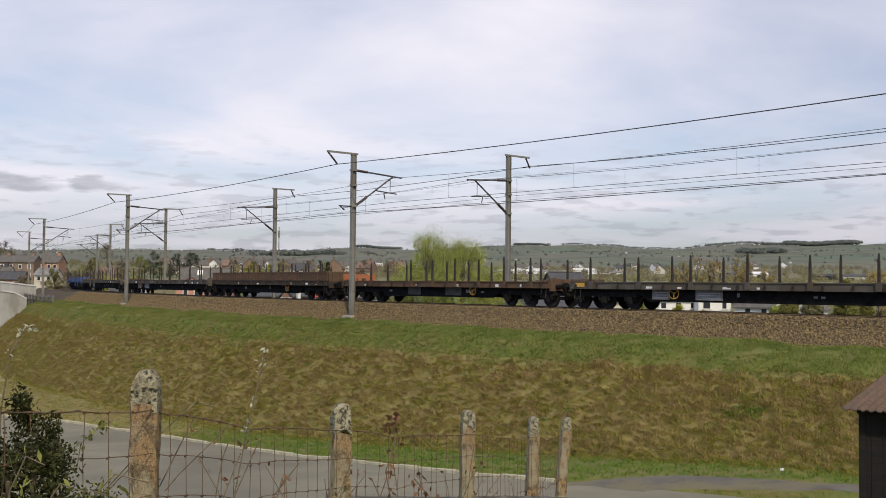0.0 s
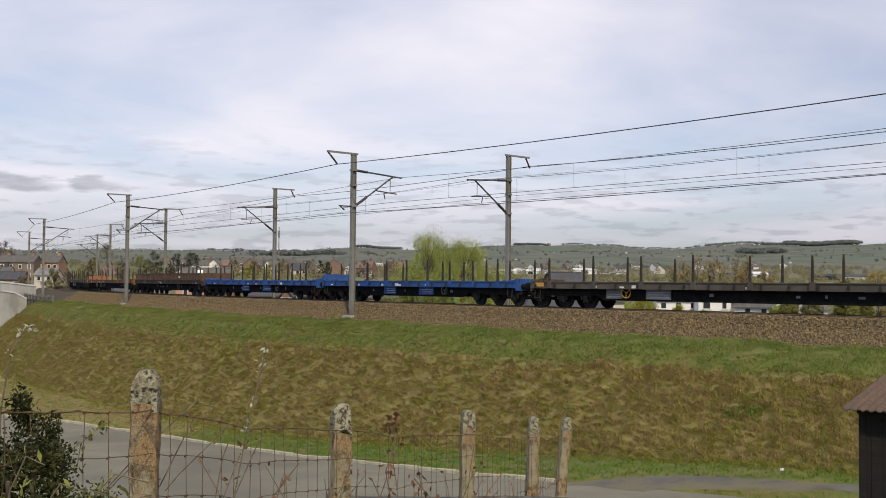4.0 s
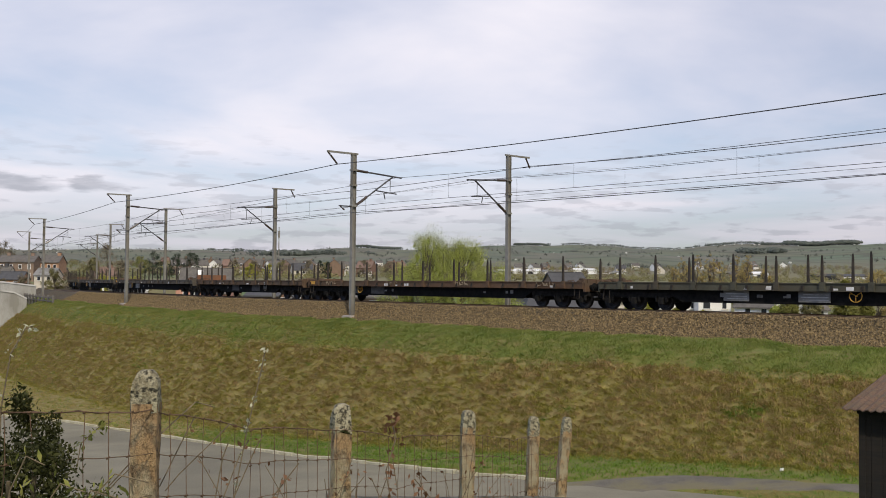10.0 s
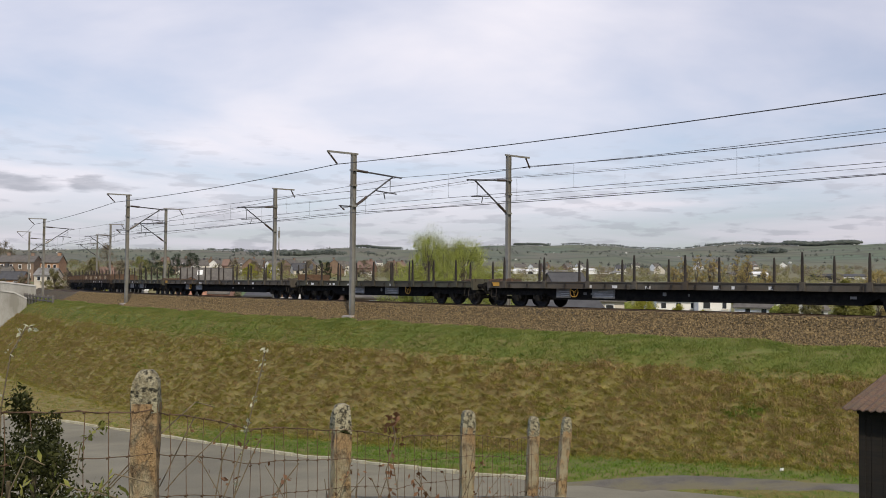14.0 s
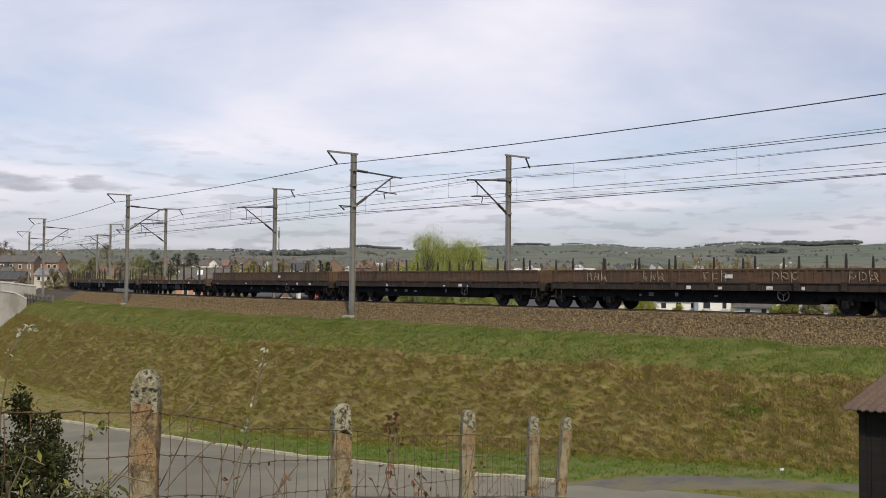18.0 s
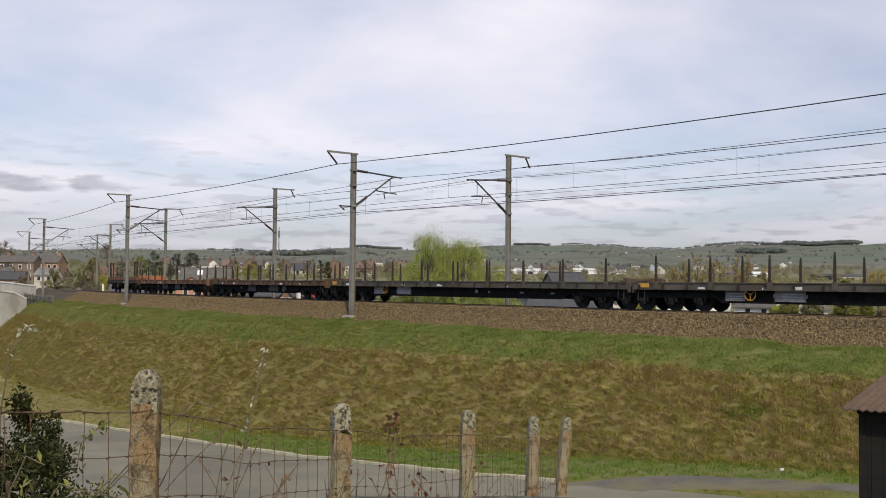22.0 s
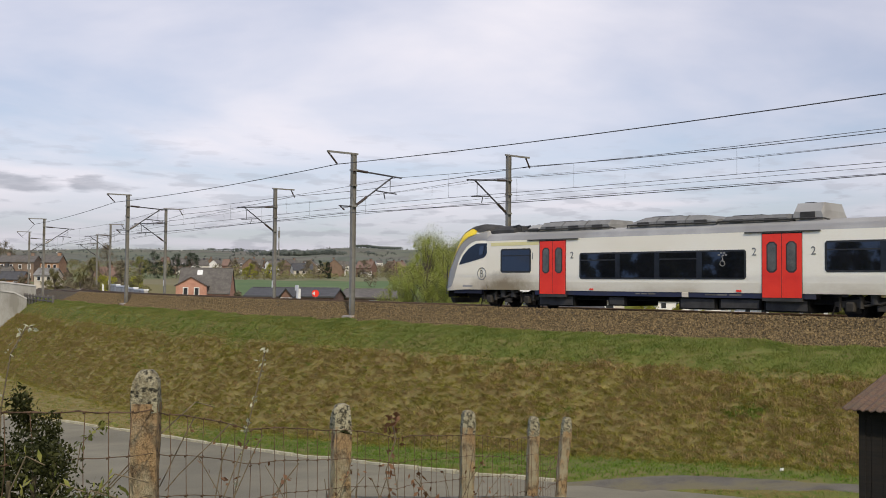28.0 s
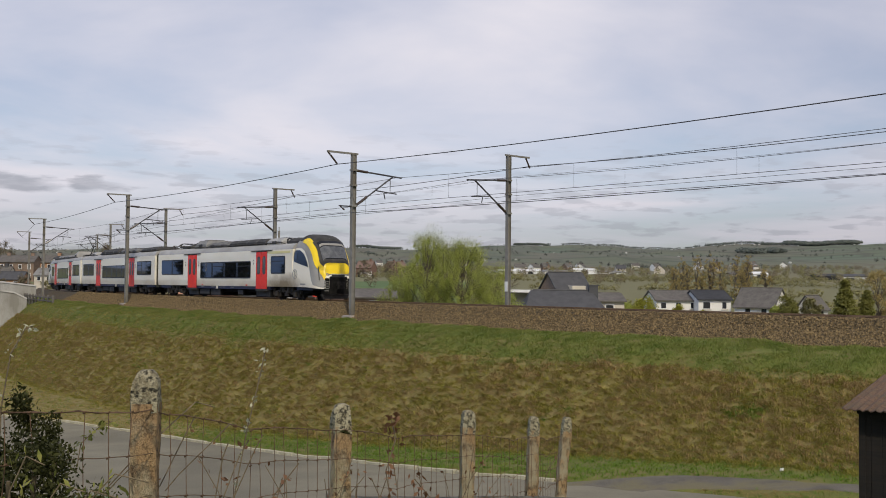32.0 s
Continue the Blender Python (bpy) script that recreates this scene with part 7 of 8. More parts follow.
surface("tile_red", (0.15, 0.095, 0.072), (0.21, 0.135, 0.105), 1.2, 0.85, fine=10.0)
surface("window_dark", (0.02, 0.022, 0.026), (0.04, 0.042, 0.046), 1.0, 0.15)
surface("frame_white", (0.68, 0.68, 0.66), (0.78, 0.78, 0.76), 2.0, 0.6)
surface("shed_white", (0.66, 0.66, 0.65), (0.82, 0.82, 0.80), 0.4, 0.7)
surface("shed_black", (0.012, 0.013, 0.014), (0.03, 0.03, 0.032), 0.5, 0.7)
surface("bark", (0.075, 0.06, 0.045), (0.15, 0.125, 0.095), 4.0, 0.95, bump=0.4)
surface("leaf_willow", (0.3084, 0.3538, 0.0635), (0.4173, 0.4445, 0.1179), 0.6, 0.75, fine=3.0, island=True)
surface("leaf_gold", (0.3, 0.234, 0.09), (0.432, 0.342, 0.126), 0.6, 0.85, fine=3.0, island=True)
surface("leaf_yellow", (0.30, 0.30, 0.03), (0.42, 0.40, 0.07), 0.6, 0.7, fine=3.0, island=True)
surface("leaf_conifer", (0.022, 0.036, 0.018), (0.045, 0.062, 0.03), 0.6, 0.8, fine=3.0, island=True)
surface("leaf_conifer_olive", (0.156, 0.1625, 0.0364), (0.26, 0.247, 0.065), 0.6, 0.85, fine=3.0, island=True)
surface("twigs_brown", (0.1313, 0.1075, 0.065), (0.2188, 0.1812, 0.1125), 0.02, 0.95, fine=0.4, island=True)
surface("twigs_olive", (0.1438, 0.1338, 0.05), (0.2313, 0.2125, 0.085), 0.02, 0.95, fine=0.4, island=True)
# far trees: base colours greyed and paled to stand for haze
surface("twigs_dark", (0.0806, 0.0962, 0.0858), (0.1105, 0.1261, 0.1066), 0.004, 0.95, fine=0.1)
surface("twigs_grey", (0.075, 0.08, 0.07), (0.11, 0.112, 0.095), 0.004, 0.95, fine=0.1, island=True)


def house(m, w, d, eave, ridge, wall, roof, windows=(), doors=(), chimneys=(), gable_front=None, label="", base=-4.0, hip=0.0, group="", name="house", skylights=()):
    """House with its ridge along local x, front towards -y; origin at ground level in the middle."""
    t = thing(name, label, "house" if name == "house" else name.replace("_", " "), m, group=group)
    hw, hd = w / 2, d / 2
    # four walls with thickness and gables
    k = 0.25
    for y0 in (-hd, hd - k):
        part("wall", Shape().box(-hw, hw, y0, y0 + k, base, eave), wall, t)
    for x0 in (-hw, hw - k):
        top = [(-hd + k + 0.003, base), (hd - k - 0.003, base), (hd - k - 0.003, eave)] + ([(0, ridge - 0.12)] if hip == 0 else []) + [(-hd + k + 0.003, eave)]
        part("gable_wall", Shape().prism(top, "x", x0, x0 + k), wall, t)
    # roof slabs
    e, th = 0.35, 0.16
    slope = (ridge - eave) / hd
    for sg in (-1, 1):
        a = [(-hw - e * 0.6, sg * (hd + e), eave - slope * e), (hw + e * 0.6, sg * (hd + e), eave - slope * e), (hw + e * 0.6 - hip, 0, ridge), (-hw - e * 0.6 + hip, 0, ridge)]
        b = [(x, y, z - th) for x, y, z in a]
        part("roof_slope", Shape().add(a + b, [(0, 1, 2, 3), (7, 6, 5, 4), (0, 4, 5, 1), (1, 5, 6, 2), (2, 6, 7, 3), (3, 7, 4, 0)]), roof, t)
    if hip:
        for sx in (-1, 1):
            a = [(sx * (hw + e * 0.6), -hd - e, eave - slope * e), (sx * (hw + e * 0.6), hd + e, eave - slope * e), (sx * (hw + e * 0.6 - hip), 0, ridge)]
            part("roof_hip", Shape().add(a + [(x, y, z - th) for x, y, z in a], [(0, 1, 2), (5, 4, 3), (0, 3, 4, 1), (1, 4, 5, 2), (2, 5, 3, 0)]), roof, t)
    part("ridge_cap", Shape().tube((-hw + hip, 0, ridge + 0.0), (hw - hip, 0, ridge + 0.0), 0.09, n=6), roof, t)
    for x, z, ww, hh in windows:
        wn_ = part("window", Shape().box(x - ww / 2, x + ww / 2, -hd - 0.04, -hd + 0.02, z, z + hh), "frame_white", t)
        part("pane", Shape().box(x - ww / 2 + 0.1, x + ww / 2 - 0.1, -hd - 0.06, -hd - 0.035, z + 0.1, z + hh - 0.1), "window_dark", wn_)
        part("sill", Shape().box(x - ww / 2 - 0.08, x + ww / 2 + 0.08, -hd - 0.14, -hd - 0.0, z - 0.08, z), "render_cream", wn_)
    for x, ww, hh in doors:
        part("front_door", Shape().box(x - ww / 2, x + ww / 2, -hd - 0.05, -hd + 0.02, 0.0, hh), "window_dark", t)
    for x, h in chimneys:
        c = part("chimney", Shape().box(x - 0.45, x + 0.45, -0.4, 0.4, ridge - 0.9, ridge + h), wall if wall.startswith("brick") else "slate", t)
        part("chimney_cap", Shape().box(x - 0.52, x + 0.52, -0.47, 0.47, ridge + h, ridge + h + 0.12), "slate", c)
    for x, u in skylights:
        y = -hd * (1 - u)
        z = eave + (ridge - eave) * u
        part("skylight", Shape().add([(x - 0.5, y - 0.4, z - 0.4 * slope + 0.03), (x + 0.5, y - 0.4, z - 0.4 * slope + 0.03), (x + 0.5, y + 0.4, z + 0.4 * slope + 0.03), (x - 0.5, y + 0.4, z + 0.4 * slope + 0.03),
                                      (x - 0.5, y - 0.4, z - 0.4 * slope - 0.05), (x + 0.5, y - 0.4, z - 0.4 * slope - 0.05), (x + 0.5, y + 0.4, z + 0.4 * slope - 0.05), (x - 0.5, y + 0.4, z + 0.4 * slope - 0.05)],
                                     [(0, 1, 2, 3), (0, 4, 5, 1), (1, 5, 6, 2), (2, 6, 7, 3), (3, 7, 4, 0)]), "frame_white", t)
    if gable_front:
        gx, gw, ge, gr, gd = gable_front
        poly = [(gx - gw / 2, base), (gx + gw / 2, base), (gx + gw / 2, ge), (gx, gr - 0.1), (gx - gw / 2, ge)]
        part("front_gable", Shape().prism(poly, "y", -hd - gd, -hd + 0.02), wall, t)
        for sg in (-1, 1):
            a = [(gx + sg * (gw / 2 + 0.3), -hd - gd - 0.3, ge - 0.3 * (gr - ge) / (gw / 2)), (gx, -hd - gd - 0.3, gr), (gx, 0, gr), (gx + sg * (gw / 2 + 0.3), 0, ge - 0.3 * (gr - ge) / (gw / 2))]
            part("gable_roof", Shape().add(a + [(x, y, z - 0.14) for x, y, z in a], [(0, 1, 2, 3), (7, 6, 5, 4), (0, 4, 5, 1), (1, 5, 6, 2), (2, 6, 7, 3), (3, 7, 4, 0)]), roof, t)
        for wx in (gx - gw * 0.18, gx + gw * 0.18):
            wn_ = part("window", Shape().box(wx - 0.5, wx + 0.5, -hd - gd - 0.05, -hd - gd + 0.02, ge - 2.0, ge - 0.45), "frame_white", t)
            part("pane", Shape().box(wx - 0.36, wx + 0.36, -hd - gd - 0.07, -hd - gd - 0.045, ge - 1.85, ge - 0.6), "window_dark", wn_)
    return t


def build_near_houses():
    G = "houses beside the line"
    # pink brick house with a front gable
    house(pose(-44.7, 194, -6.0, 0, 0, 4), 9.4, 8.0, 5.5, 9.9, "brick_pink", "slate_brown", windows=[(3.2, 2.4, 1.2, 1.4)], gable_front=(-2.1, 5.6, 6.7, 8.25, 0.9), label="pink brick house with a slate roof and a gable", group=G, skylights=[(-1.2, 0.8)])
    # long red building
    house(pose(-17.8, 124, -6.5, 0, 0, -6), 10.6, 6.0, 6.25, 7.1, "brick_red", "slate", windows=[(-3.2, 4.6, 1.0, 1.2), (2.6, 4.6, 1.0, 1.2)], label="long low red building with a slate roof", group=G, gable_front=(-0.2, 1.2, 6.4, 7.1, 0.7))
    house(pose(-8.4, 130, -6.5, 0, 0, -4), 7.8, 6.0, 6.1, 7.0, "brick_brown", "slate_brown", windows=[(0, 4.4, 1.0, 1.2)], label="low brown building with a grey roof", group=G)
    # slate-roofed house just below the line
    house(pose(11.8, 102, -6.5, 0, 0, 3), 8.2, 7.0, 5.0, 7.2, "render_cream", "slate", windows=[(-2.4, 2.4, 1.1, 1.3), (2.2, 2.4, 1.1, 1.3)], chimneys=[(3.2, 0.45)], hip=1.3, label="house with a broad dark slate hipped roof", group=G)
    cp = thing("carport", "open carport under a flat white roof beside a house", "carport", pose(8.15, 105, -6.5))
    part("roof_slab", Shape().rbox(-1.35, 1.35, -2.2, 2.2, 6.92, 7.18, 0.03), "shed_white", cp)
    for x in (-1.2, 1.2):
        for y in (-2.0, 2.0):
            part("post", Shape().box(x - 0.07, x + 0.07, y - 0.07, y + 0.07, 0.0, 6.93), "slate_dark", cp)
    part("back_wall", Shape().box(-1.25, 1.25, 2.02, 2.15, 0.0, 6.93), "render_cream", cp)
    h5 = house(pose(16.0, 134, -6.4, 0, 0, 24), 5.0, 6.0, 6.4, 9.3, "brick_brown", "slate", windows=[(0.5, 4.2, 1.2, 1.4)], label="tall brown brick house with a slate roof", group=G)
    part("dormer", Shape().rbox(-0.6, 1.4, -2.9, -1.0, 6.0, 7.55, 0.05), "render_cream", h5)
    house(pose(17.8, 112, -6.5, 0, 0, 5), 3.2, 4.0, 6.2, 6.9, "render_cream", "slate_brown", windows=[(0, 4.6, 1.0, 1.1)], label="beige rendered outbuilding with flat eaves", group=G)
    # white row
    house(pose(34.2, 153, -6.6, 0, 0, 4), 6.6, 7.0, 5.9, 7.2, "render_white", "slate_brown", windows=[(-2.2, 4.5, 0.9, 1.0), (0.0, 4.5, 0.9, 1.0), (2.2, 4.5, 0.9, 1.0), (-1.8, 0.9, 1.4, 1.4), (1.8, 0.9, 1.4, 1.4)], doors=[(0, 1.0, 2.1)], label="white rendered house with a grey roof", group=G)
    house(pose(39.0, 151, -6.6, 0, 0, 4), 4.8, 7.0, 6.1, 7.3, "render_white", "slate_dark", windows=[(-1.2, 4.55, 1.2, 1.1), (1.4, 4.55, 0.8, 1.1), (1.2, 1.2, 1.2, 1.4)], doors=[(-1.0, 1.6, 2.2)], label="white rendered house with a dark roof", group=G)
    house(pose(44.9, 144, -6.6, 0, 0, -38), 5.6, 5.6, 5.3, 7.7, "render_white", "slate_brown", windows=[(-0.9, 3.9, 0.9, 1.0), (1.4, 3.9, 0.9, 1.0)], label="white house under a large brown-grey roof", group=G)
    house(pose(48.4, 134, -6.6, 0, 0, 35), 2.6, 2.8, 5.3, 6.8, "render_white", "slate_brown", windows=[(0, 3.9, 0.8, 1.0)], label="small white house with a grey-brown roof", group=G)


def build_bridge_town():
    G = "houses by the bridge"
    house(pose(-110.6, 290, 2.0, 0, 0, 3), 5.4, 7.0, 4.6, 6.6, "brick_apricot", "slate_brown", windows=[(-1.6, 2.6, 0.9, 1.2), (0.0, 2.6, 0.9, 1.2), (1.6, 2.6, 0.9, 1.2), (-1.2, 0.4, 1.0, 1.3), (1.2, 0.4, 1.0, 1.3)], chimneys=[(1.8, 0.6)], label="apricot brick house with a brown roof", group=G)
    house(pose(-95.6, 248, 0.6, 0, 0, -4), 4.8, 5.0, 2.2, 3.7, "render_cream", "plate_grey", windows=[(-1.2, 0.6, 0.9, 1.1), (1.2, 0.6, 0.9, 1.1)], label="low pale house with a light grey roof", group=G)
    house(pose(-117.4, 284, 1.6, 0, 0, 5), 9.6, 8.0, 4.9, 6.7, "brick_brown", "slate_brown", windows=[(x, z, 0.9, 1.3) for x in (-3.6, -1.2, 1.2, 3.6) for z in (0.4, 2.8)], chimneys=[(-3.0, 0.7), (3.4, 0.7)], label="row of brown brick houses with grey roofs", group=G)
    house(pose(-98.6, 234, -0.4, 0, 0, 2), 6.4, 5.0, 2.1, 3.7, "brick_apricot", "slate", windows=[(1.8, 0.4, 1.0, 1.1)], label="low brick building with a dark slate roof", group=G)


def village_prototypes():
    out = []
    specs = [("brick_brown", "slate_brown", 8, 8, 5.0, 8.2, "brown brick village house with a slate roof"), ("render_white", "slate_brown", 9, 8, 4.6, 7.6, "white village house with a grey roof"),
             ("brick_red", "tile_red", 8, 7, 4.8, 8.0, "red brick village house with a tiled roof"), ("render_cream", "slate", 10, 8, 3.2, 6.4, "cream bungalow with a slate roof"),
             ("brick_orange", "slate_brown", 7.5, 8, 5.2, 8.6, "orange brick village house with a grey roof")]
    for wall, roof, w, d, e, r, label in specs:
        w, d, e, r = w * 0.82, d * 0.82, e * 0.82, r * 0.82
        wins = [(x, z, 1.1, 1.3) for x in (-w * 0.3, 0.0, w * 0.3) for z in ((1.0, 3.4) if e > 4 else (1.1,))]
        g = (w * 0.12, w * 0.5, e * 0.86, r * 0.92, 1.1) if wall == "brick_orange" else None
        out.append(house(pose(0, 0, 0), w, d, e, r, wall, roof, wins[1:], [(-w * 0.3, 1.1, 2.1)], [(w * 0.3, 0.7)], label=label, base=-2.0, group="houses of the village", gable_front=g))
        if wall.startswith("brick"):
            part("ground_floor", Shape().box(-w * 0.1, w / 2 + 0.5, -d / 2 - 1.6, -d / 2 - 0.02, -1.5, 2.2), "render_white", out[-1])
            part("porch_roof", Shape().prism([(-d / 2 - 1.9, 2.15), (-d / 2 - 0.02, 2.9), (-d / 2 - 0.02, 2.7), (-d / 2 - 1.9, 2.0)], "x", -w * 0.1 - 0.2, w / 2 + 0.7), roof, out[-1])
    return out


# distance, sideways place, prototype, turn
VILLAGE = [(352, -48.5, 3, 20), (356, -38.0, 4, 100), (350, -26.2, 2, -20), (360, -53.5, 0, 60), (372, -60, 1, 10), (365, -68, 4, 80), (380, -76, 0, 30), (395, -82, 2, 0), (400, -66, 1, 45), (420, -58, 3, 0),
           (430, -88, 0, 20), (440, -97, 1, 70), (450, -72, 2, 0), (470, -84, 4, 30), (480, -62, 0, 90), (500, -100, 1, 0), (520, -90, 3, 10), (540, -70, 1, 50), (520, -40, 0, 20), (560, -52, 1, 0),
           (480, -20, 2, 60), (620, -10, 1, 15), (640, 48, 1, 0), (650, 58, 1, 40), (660, 66, 4, 20), (655, 80, 0, 30), (700, 95, 1, 60), (690, 120, 3, 0), (720, 150, 1, 25), (640, 170, 4, 0), (800, 200, 1, 50), (760, 230, 0, 10),
           (820, 110, 1, 20), (850, 160, 1, 0), (880, 250, 3, 30), (900, 300, 1, 60), (780, 60, 1, 10), (920, 20, 1, 0), (960, -60, 1, 20), (900, -120, 0, 40), (980, -180, 1, 0), (860, -200, 4, 30), (760, -160, 1, 60), (700, -190, 2, 0)]
TOWN = [(240, -79.5, 2, 30, 1.0), (270, -102, 0, 0, 1.1), (262, -104, 2, 20, 1.1), (228, -99, 1, 0, 1.0)]


def build_village():
    protos = village_prototypes()
    for y, x, k, turn in VILLAGE:
        x, y = x * 1.18, y * 1.18
        z = float(land_z(x, y))
        copy_thing(protos[k], pose(x, y, z, 0, 0, turn))
    for y, x, k, turn, sc in TOWN:
        copy_thing(protos[k], pose(x * 1.22, y * 1.22, -1.2, 0, 0, turn))
    for h in protos:
        i = protos.index(h)
        x, y = ((-105, 410), (-112, 470), (-30, 600), (140, 660), (-118, 520))[i]
        h.matrix_basis = pose(x, y, float(land_z(x, y)), 0, 0, 25 * i)


def big_shed(m, w, d, h, wall, roof, label):
    t = thing("industrial_hall", label, "industrial hall", m, group="halls in the valley")
    for x0, x1, y0, y1 in ((-w / 2, w / 2, -d / 2, -d / 2 + 0.3), (-w / 2, w / 2, d / 2 - 0.3, d / 2), (-w / 2, -w / 2 + 0.3, -d / 2 + 0.31, d / 2 - 0.31), (w / 2 - 0.3, w / 2, -d / 2 + 0.31, d / 2 - 0.31)):
        part("wall", Shape().box(x0, x1, y0, y1, -3, h), wall, t)
    part("roof", Shape().prism([(-d / 2 - 0.3, h), (0, h + 0.9), (d / 2 + 0.3, h), (d / 2 + 0.3, h - 0.25), (0, h + 0.65), (-d / 2 - 0.3, h - 0.25)], "x", -w / 2 - 0.3, w / 2 + 0.3), roof, t)
    n = max(1, int(w / 9))
    for k in range(n):
        x = -w / 2 + (k + 0.5) * w / n
        part("loading_door", Shape().box(x - 1.6, x + 1.6, -d / 2 - 0.05, -d / 2 + 0.02, 0, min(3.0, h - 0.6)), "window_dark", t)


def build_halls():
    big_shed(pose(45, 605, 7.4), 24, 18, 2.4, "shed_white", "shed_white", "long white industrial hall")
    big_shed(pose(66, 600, 7.4, 0, 0, 3), 16, 16, 2.2, "shed_white", "plate_grey", "white industrial hall with a grey roof")
    big_shed(pose(84, 612, 7.8), 14, 16, 3.0, "shed_white", "shed_white", "white industrial hall in the valley")
    big_shed(pose(100, 608, 7.7), 15, 14, 1.7, "shed_white", "plate_grey", "low white industrial hall in the valley")
    big_shed(pose(30, 612, 7.7), 10, 14, 1.8, "shed_white", "plate_grey", "low white industrial hall in the valley")
    big_shed(pose(151, 402, 3.6, 0, 0, -4), 10, 9, 2.3, "shed_black", "shed_black", "black-clad farm hall in fields")
    big_shed(pose(162, 410, 3.8, 0, 0, -4), 13, 8, 2.2, "shed_white", "slate", "pale farm hall with a dark roof")
    big_shed(pose(131, 425, 4.3), 6, 8, 2.6, "shed_white", "shed_white", "white block in the fields")
    big_shed(pose(124, 428, 4.2), 9, 8, 2.4, "render_cream", "slate_brown", "beige farm hall beside a white block")


def tree(name, label, m, height, spread, trunk_r, mat, leaves, leaf, seed, clumps=40, low=0.15, droop=0.3, bark="bark", fill=0.6, top=1.0, group="", aspect=0.5, dome=0.6):
    """A tapered trunk with limbs, and a crown of many small leaves in clumps at the limbs' ends."""
    rng = np.random.default_rng(seed)
    t = thing(name, label, "tree" if "tree" in name else name.replace("_", " "), m, group=group)
    wood = Shape()
    pts = [Vector((0, 0, -0.6))]
    for k in range(1, 6):
        pts.append(Vector((rng.normal(0, 0.02) * height, rng.normal(0, 0.02) * height, height * 0.75 * k / 5)))
    for i in range(5):
        wood.tube(pts[i], pts[i + 1], trunk_r * (1 - i * 0.17), trunk_r * (1 - (i + 1) * 0.17), 8)
    part("trunk", wood, bark, t, smooth=True)
    limbs = Shape()
    cs, sz = [], []
    for k in range(clumps):
        u = rng.uniform(low, 1.0)
        a = rng.uniform(0, 2 * math.pi)
        env = math.sin(math.pi * min(1.0, 0.18 + 0.80 * u)) ** dome
        rr = spread * env * math.sqrt(rng.uniform(0.08, 1.0))
        c = Vector((rr * math.cos(a), rr * math.sin(a), height * u * top * rng.uniform(0.94, 1.0)))
        j = min(4, int(u * 4.5))
        st = pts[j].lerp(pts[j + 1], 0.5)
        st.z = min(st.z, c.z)
        mid = st.lerp(c, 0.5) + Vector((0, 0, 0.04 * height))
        limbs.tube(st, mid, trunk_r * 0.32, trunk_r * 0.18, 5, cap=False)
        limbs.tube(mid, c, trunk_r * 0.18, trunk_r * 0.05, 5, cap=False)
        cs.append(tuple(c))
        q = spread * rng.uniform(0.16, 0.30)
        sz.append((q, q, q * rng.uniform(0.7, 1.2)))
    if "willow" in name:
        # long hanging shoots
        for k in range(clumps):
            c = Vector(cs[k])
            q = Vector((rng.normal(0, 0.35), rng.normal(0, 0.35), -rng.uniform(0.5, 1.5)))
            limbs.sweep([c, c + q * 0.4 + Vector((q.x * 0.3, q.y * 0.3, 0.1)), c + q], 0.012, 3)
            cs.append(tuple(c + q * 0.8))
            sz.append((0.22 * spread / 4, 0.22 * spread / 4, 0.5 * spread / 4))
    part("branchwork", limbs, bark, t)
    v, f = leaf_cloud(cs, sz, leaves, leaf, rng, droop, aspect, fill)
    foliage("crown", v, f, mat, t)
    return t


def conifer(m, height, spread, mat, seed, label):
    rng = np.random.default_rng(seed)
    t = thing("conifer_tree", label, "tree", m)
    part("trunk", Shape().tube((0, 0, -0.5), (0, 0, height * 0.95), height * 0.02, 0.03, 8), "bark", t)
    cs, sz = [], []
    for k in range(150):
        u = rng.uniform(0.05, 0.98)
        a = rng.uniform(0, 6.28)
        r = spread * (1 - u) * rng.uniform(0.55, 1.05)
        cs.append((r * math.cos(a), r * math.sin(a), height * u - 0.12 * r))
        q = 0.10 * spread + 0.14 * spread * (1 - u)
        sz.append((q, q, q * 0.6))
    v, f = leaf_cloud(cs, sz, 14000, spread * 0.10, rng, 0.5, 0.5)
    foliage("crown", v, f, mat, t)


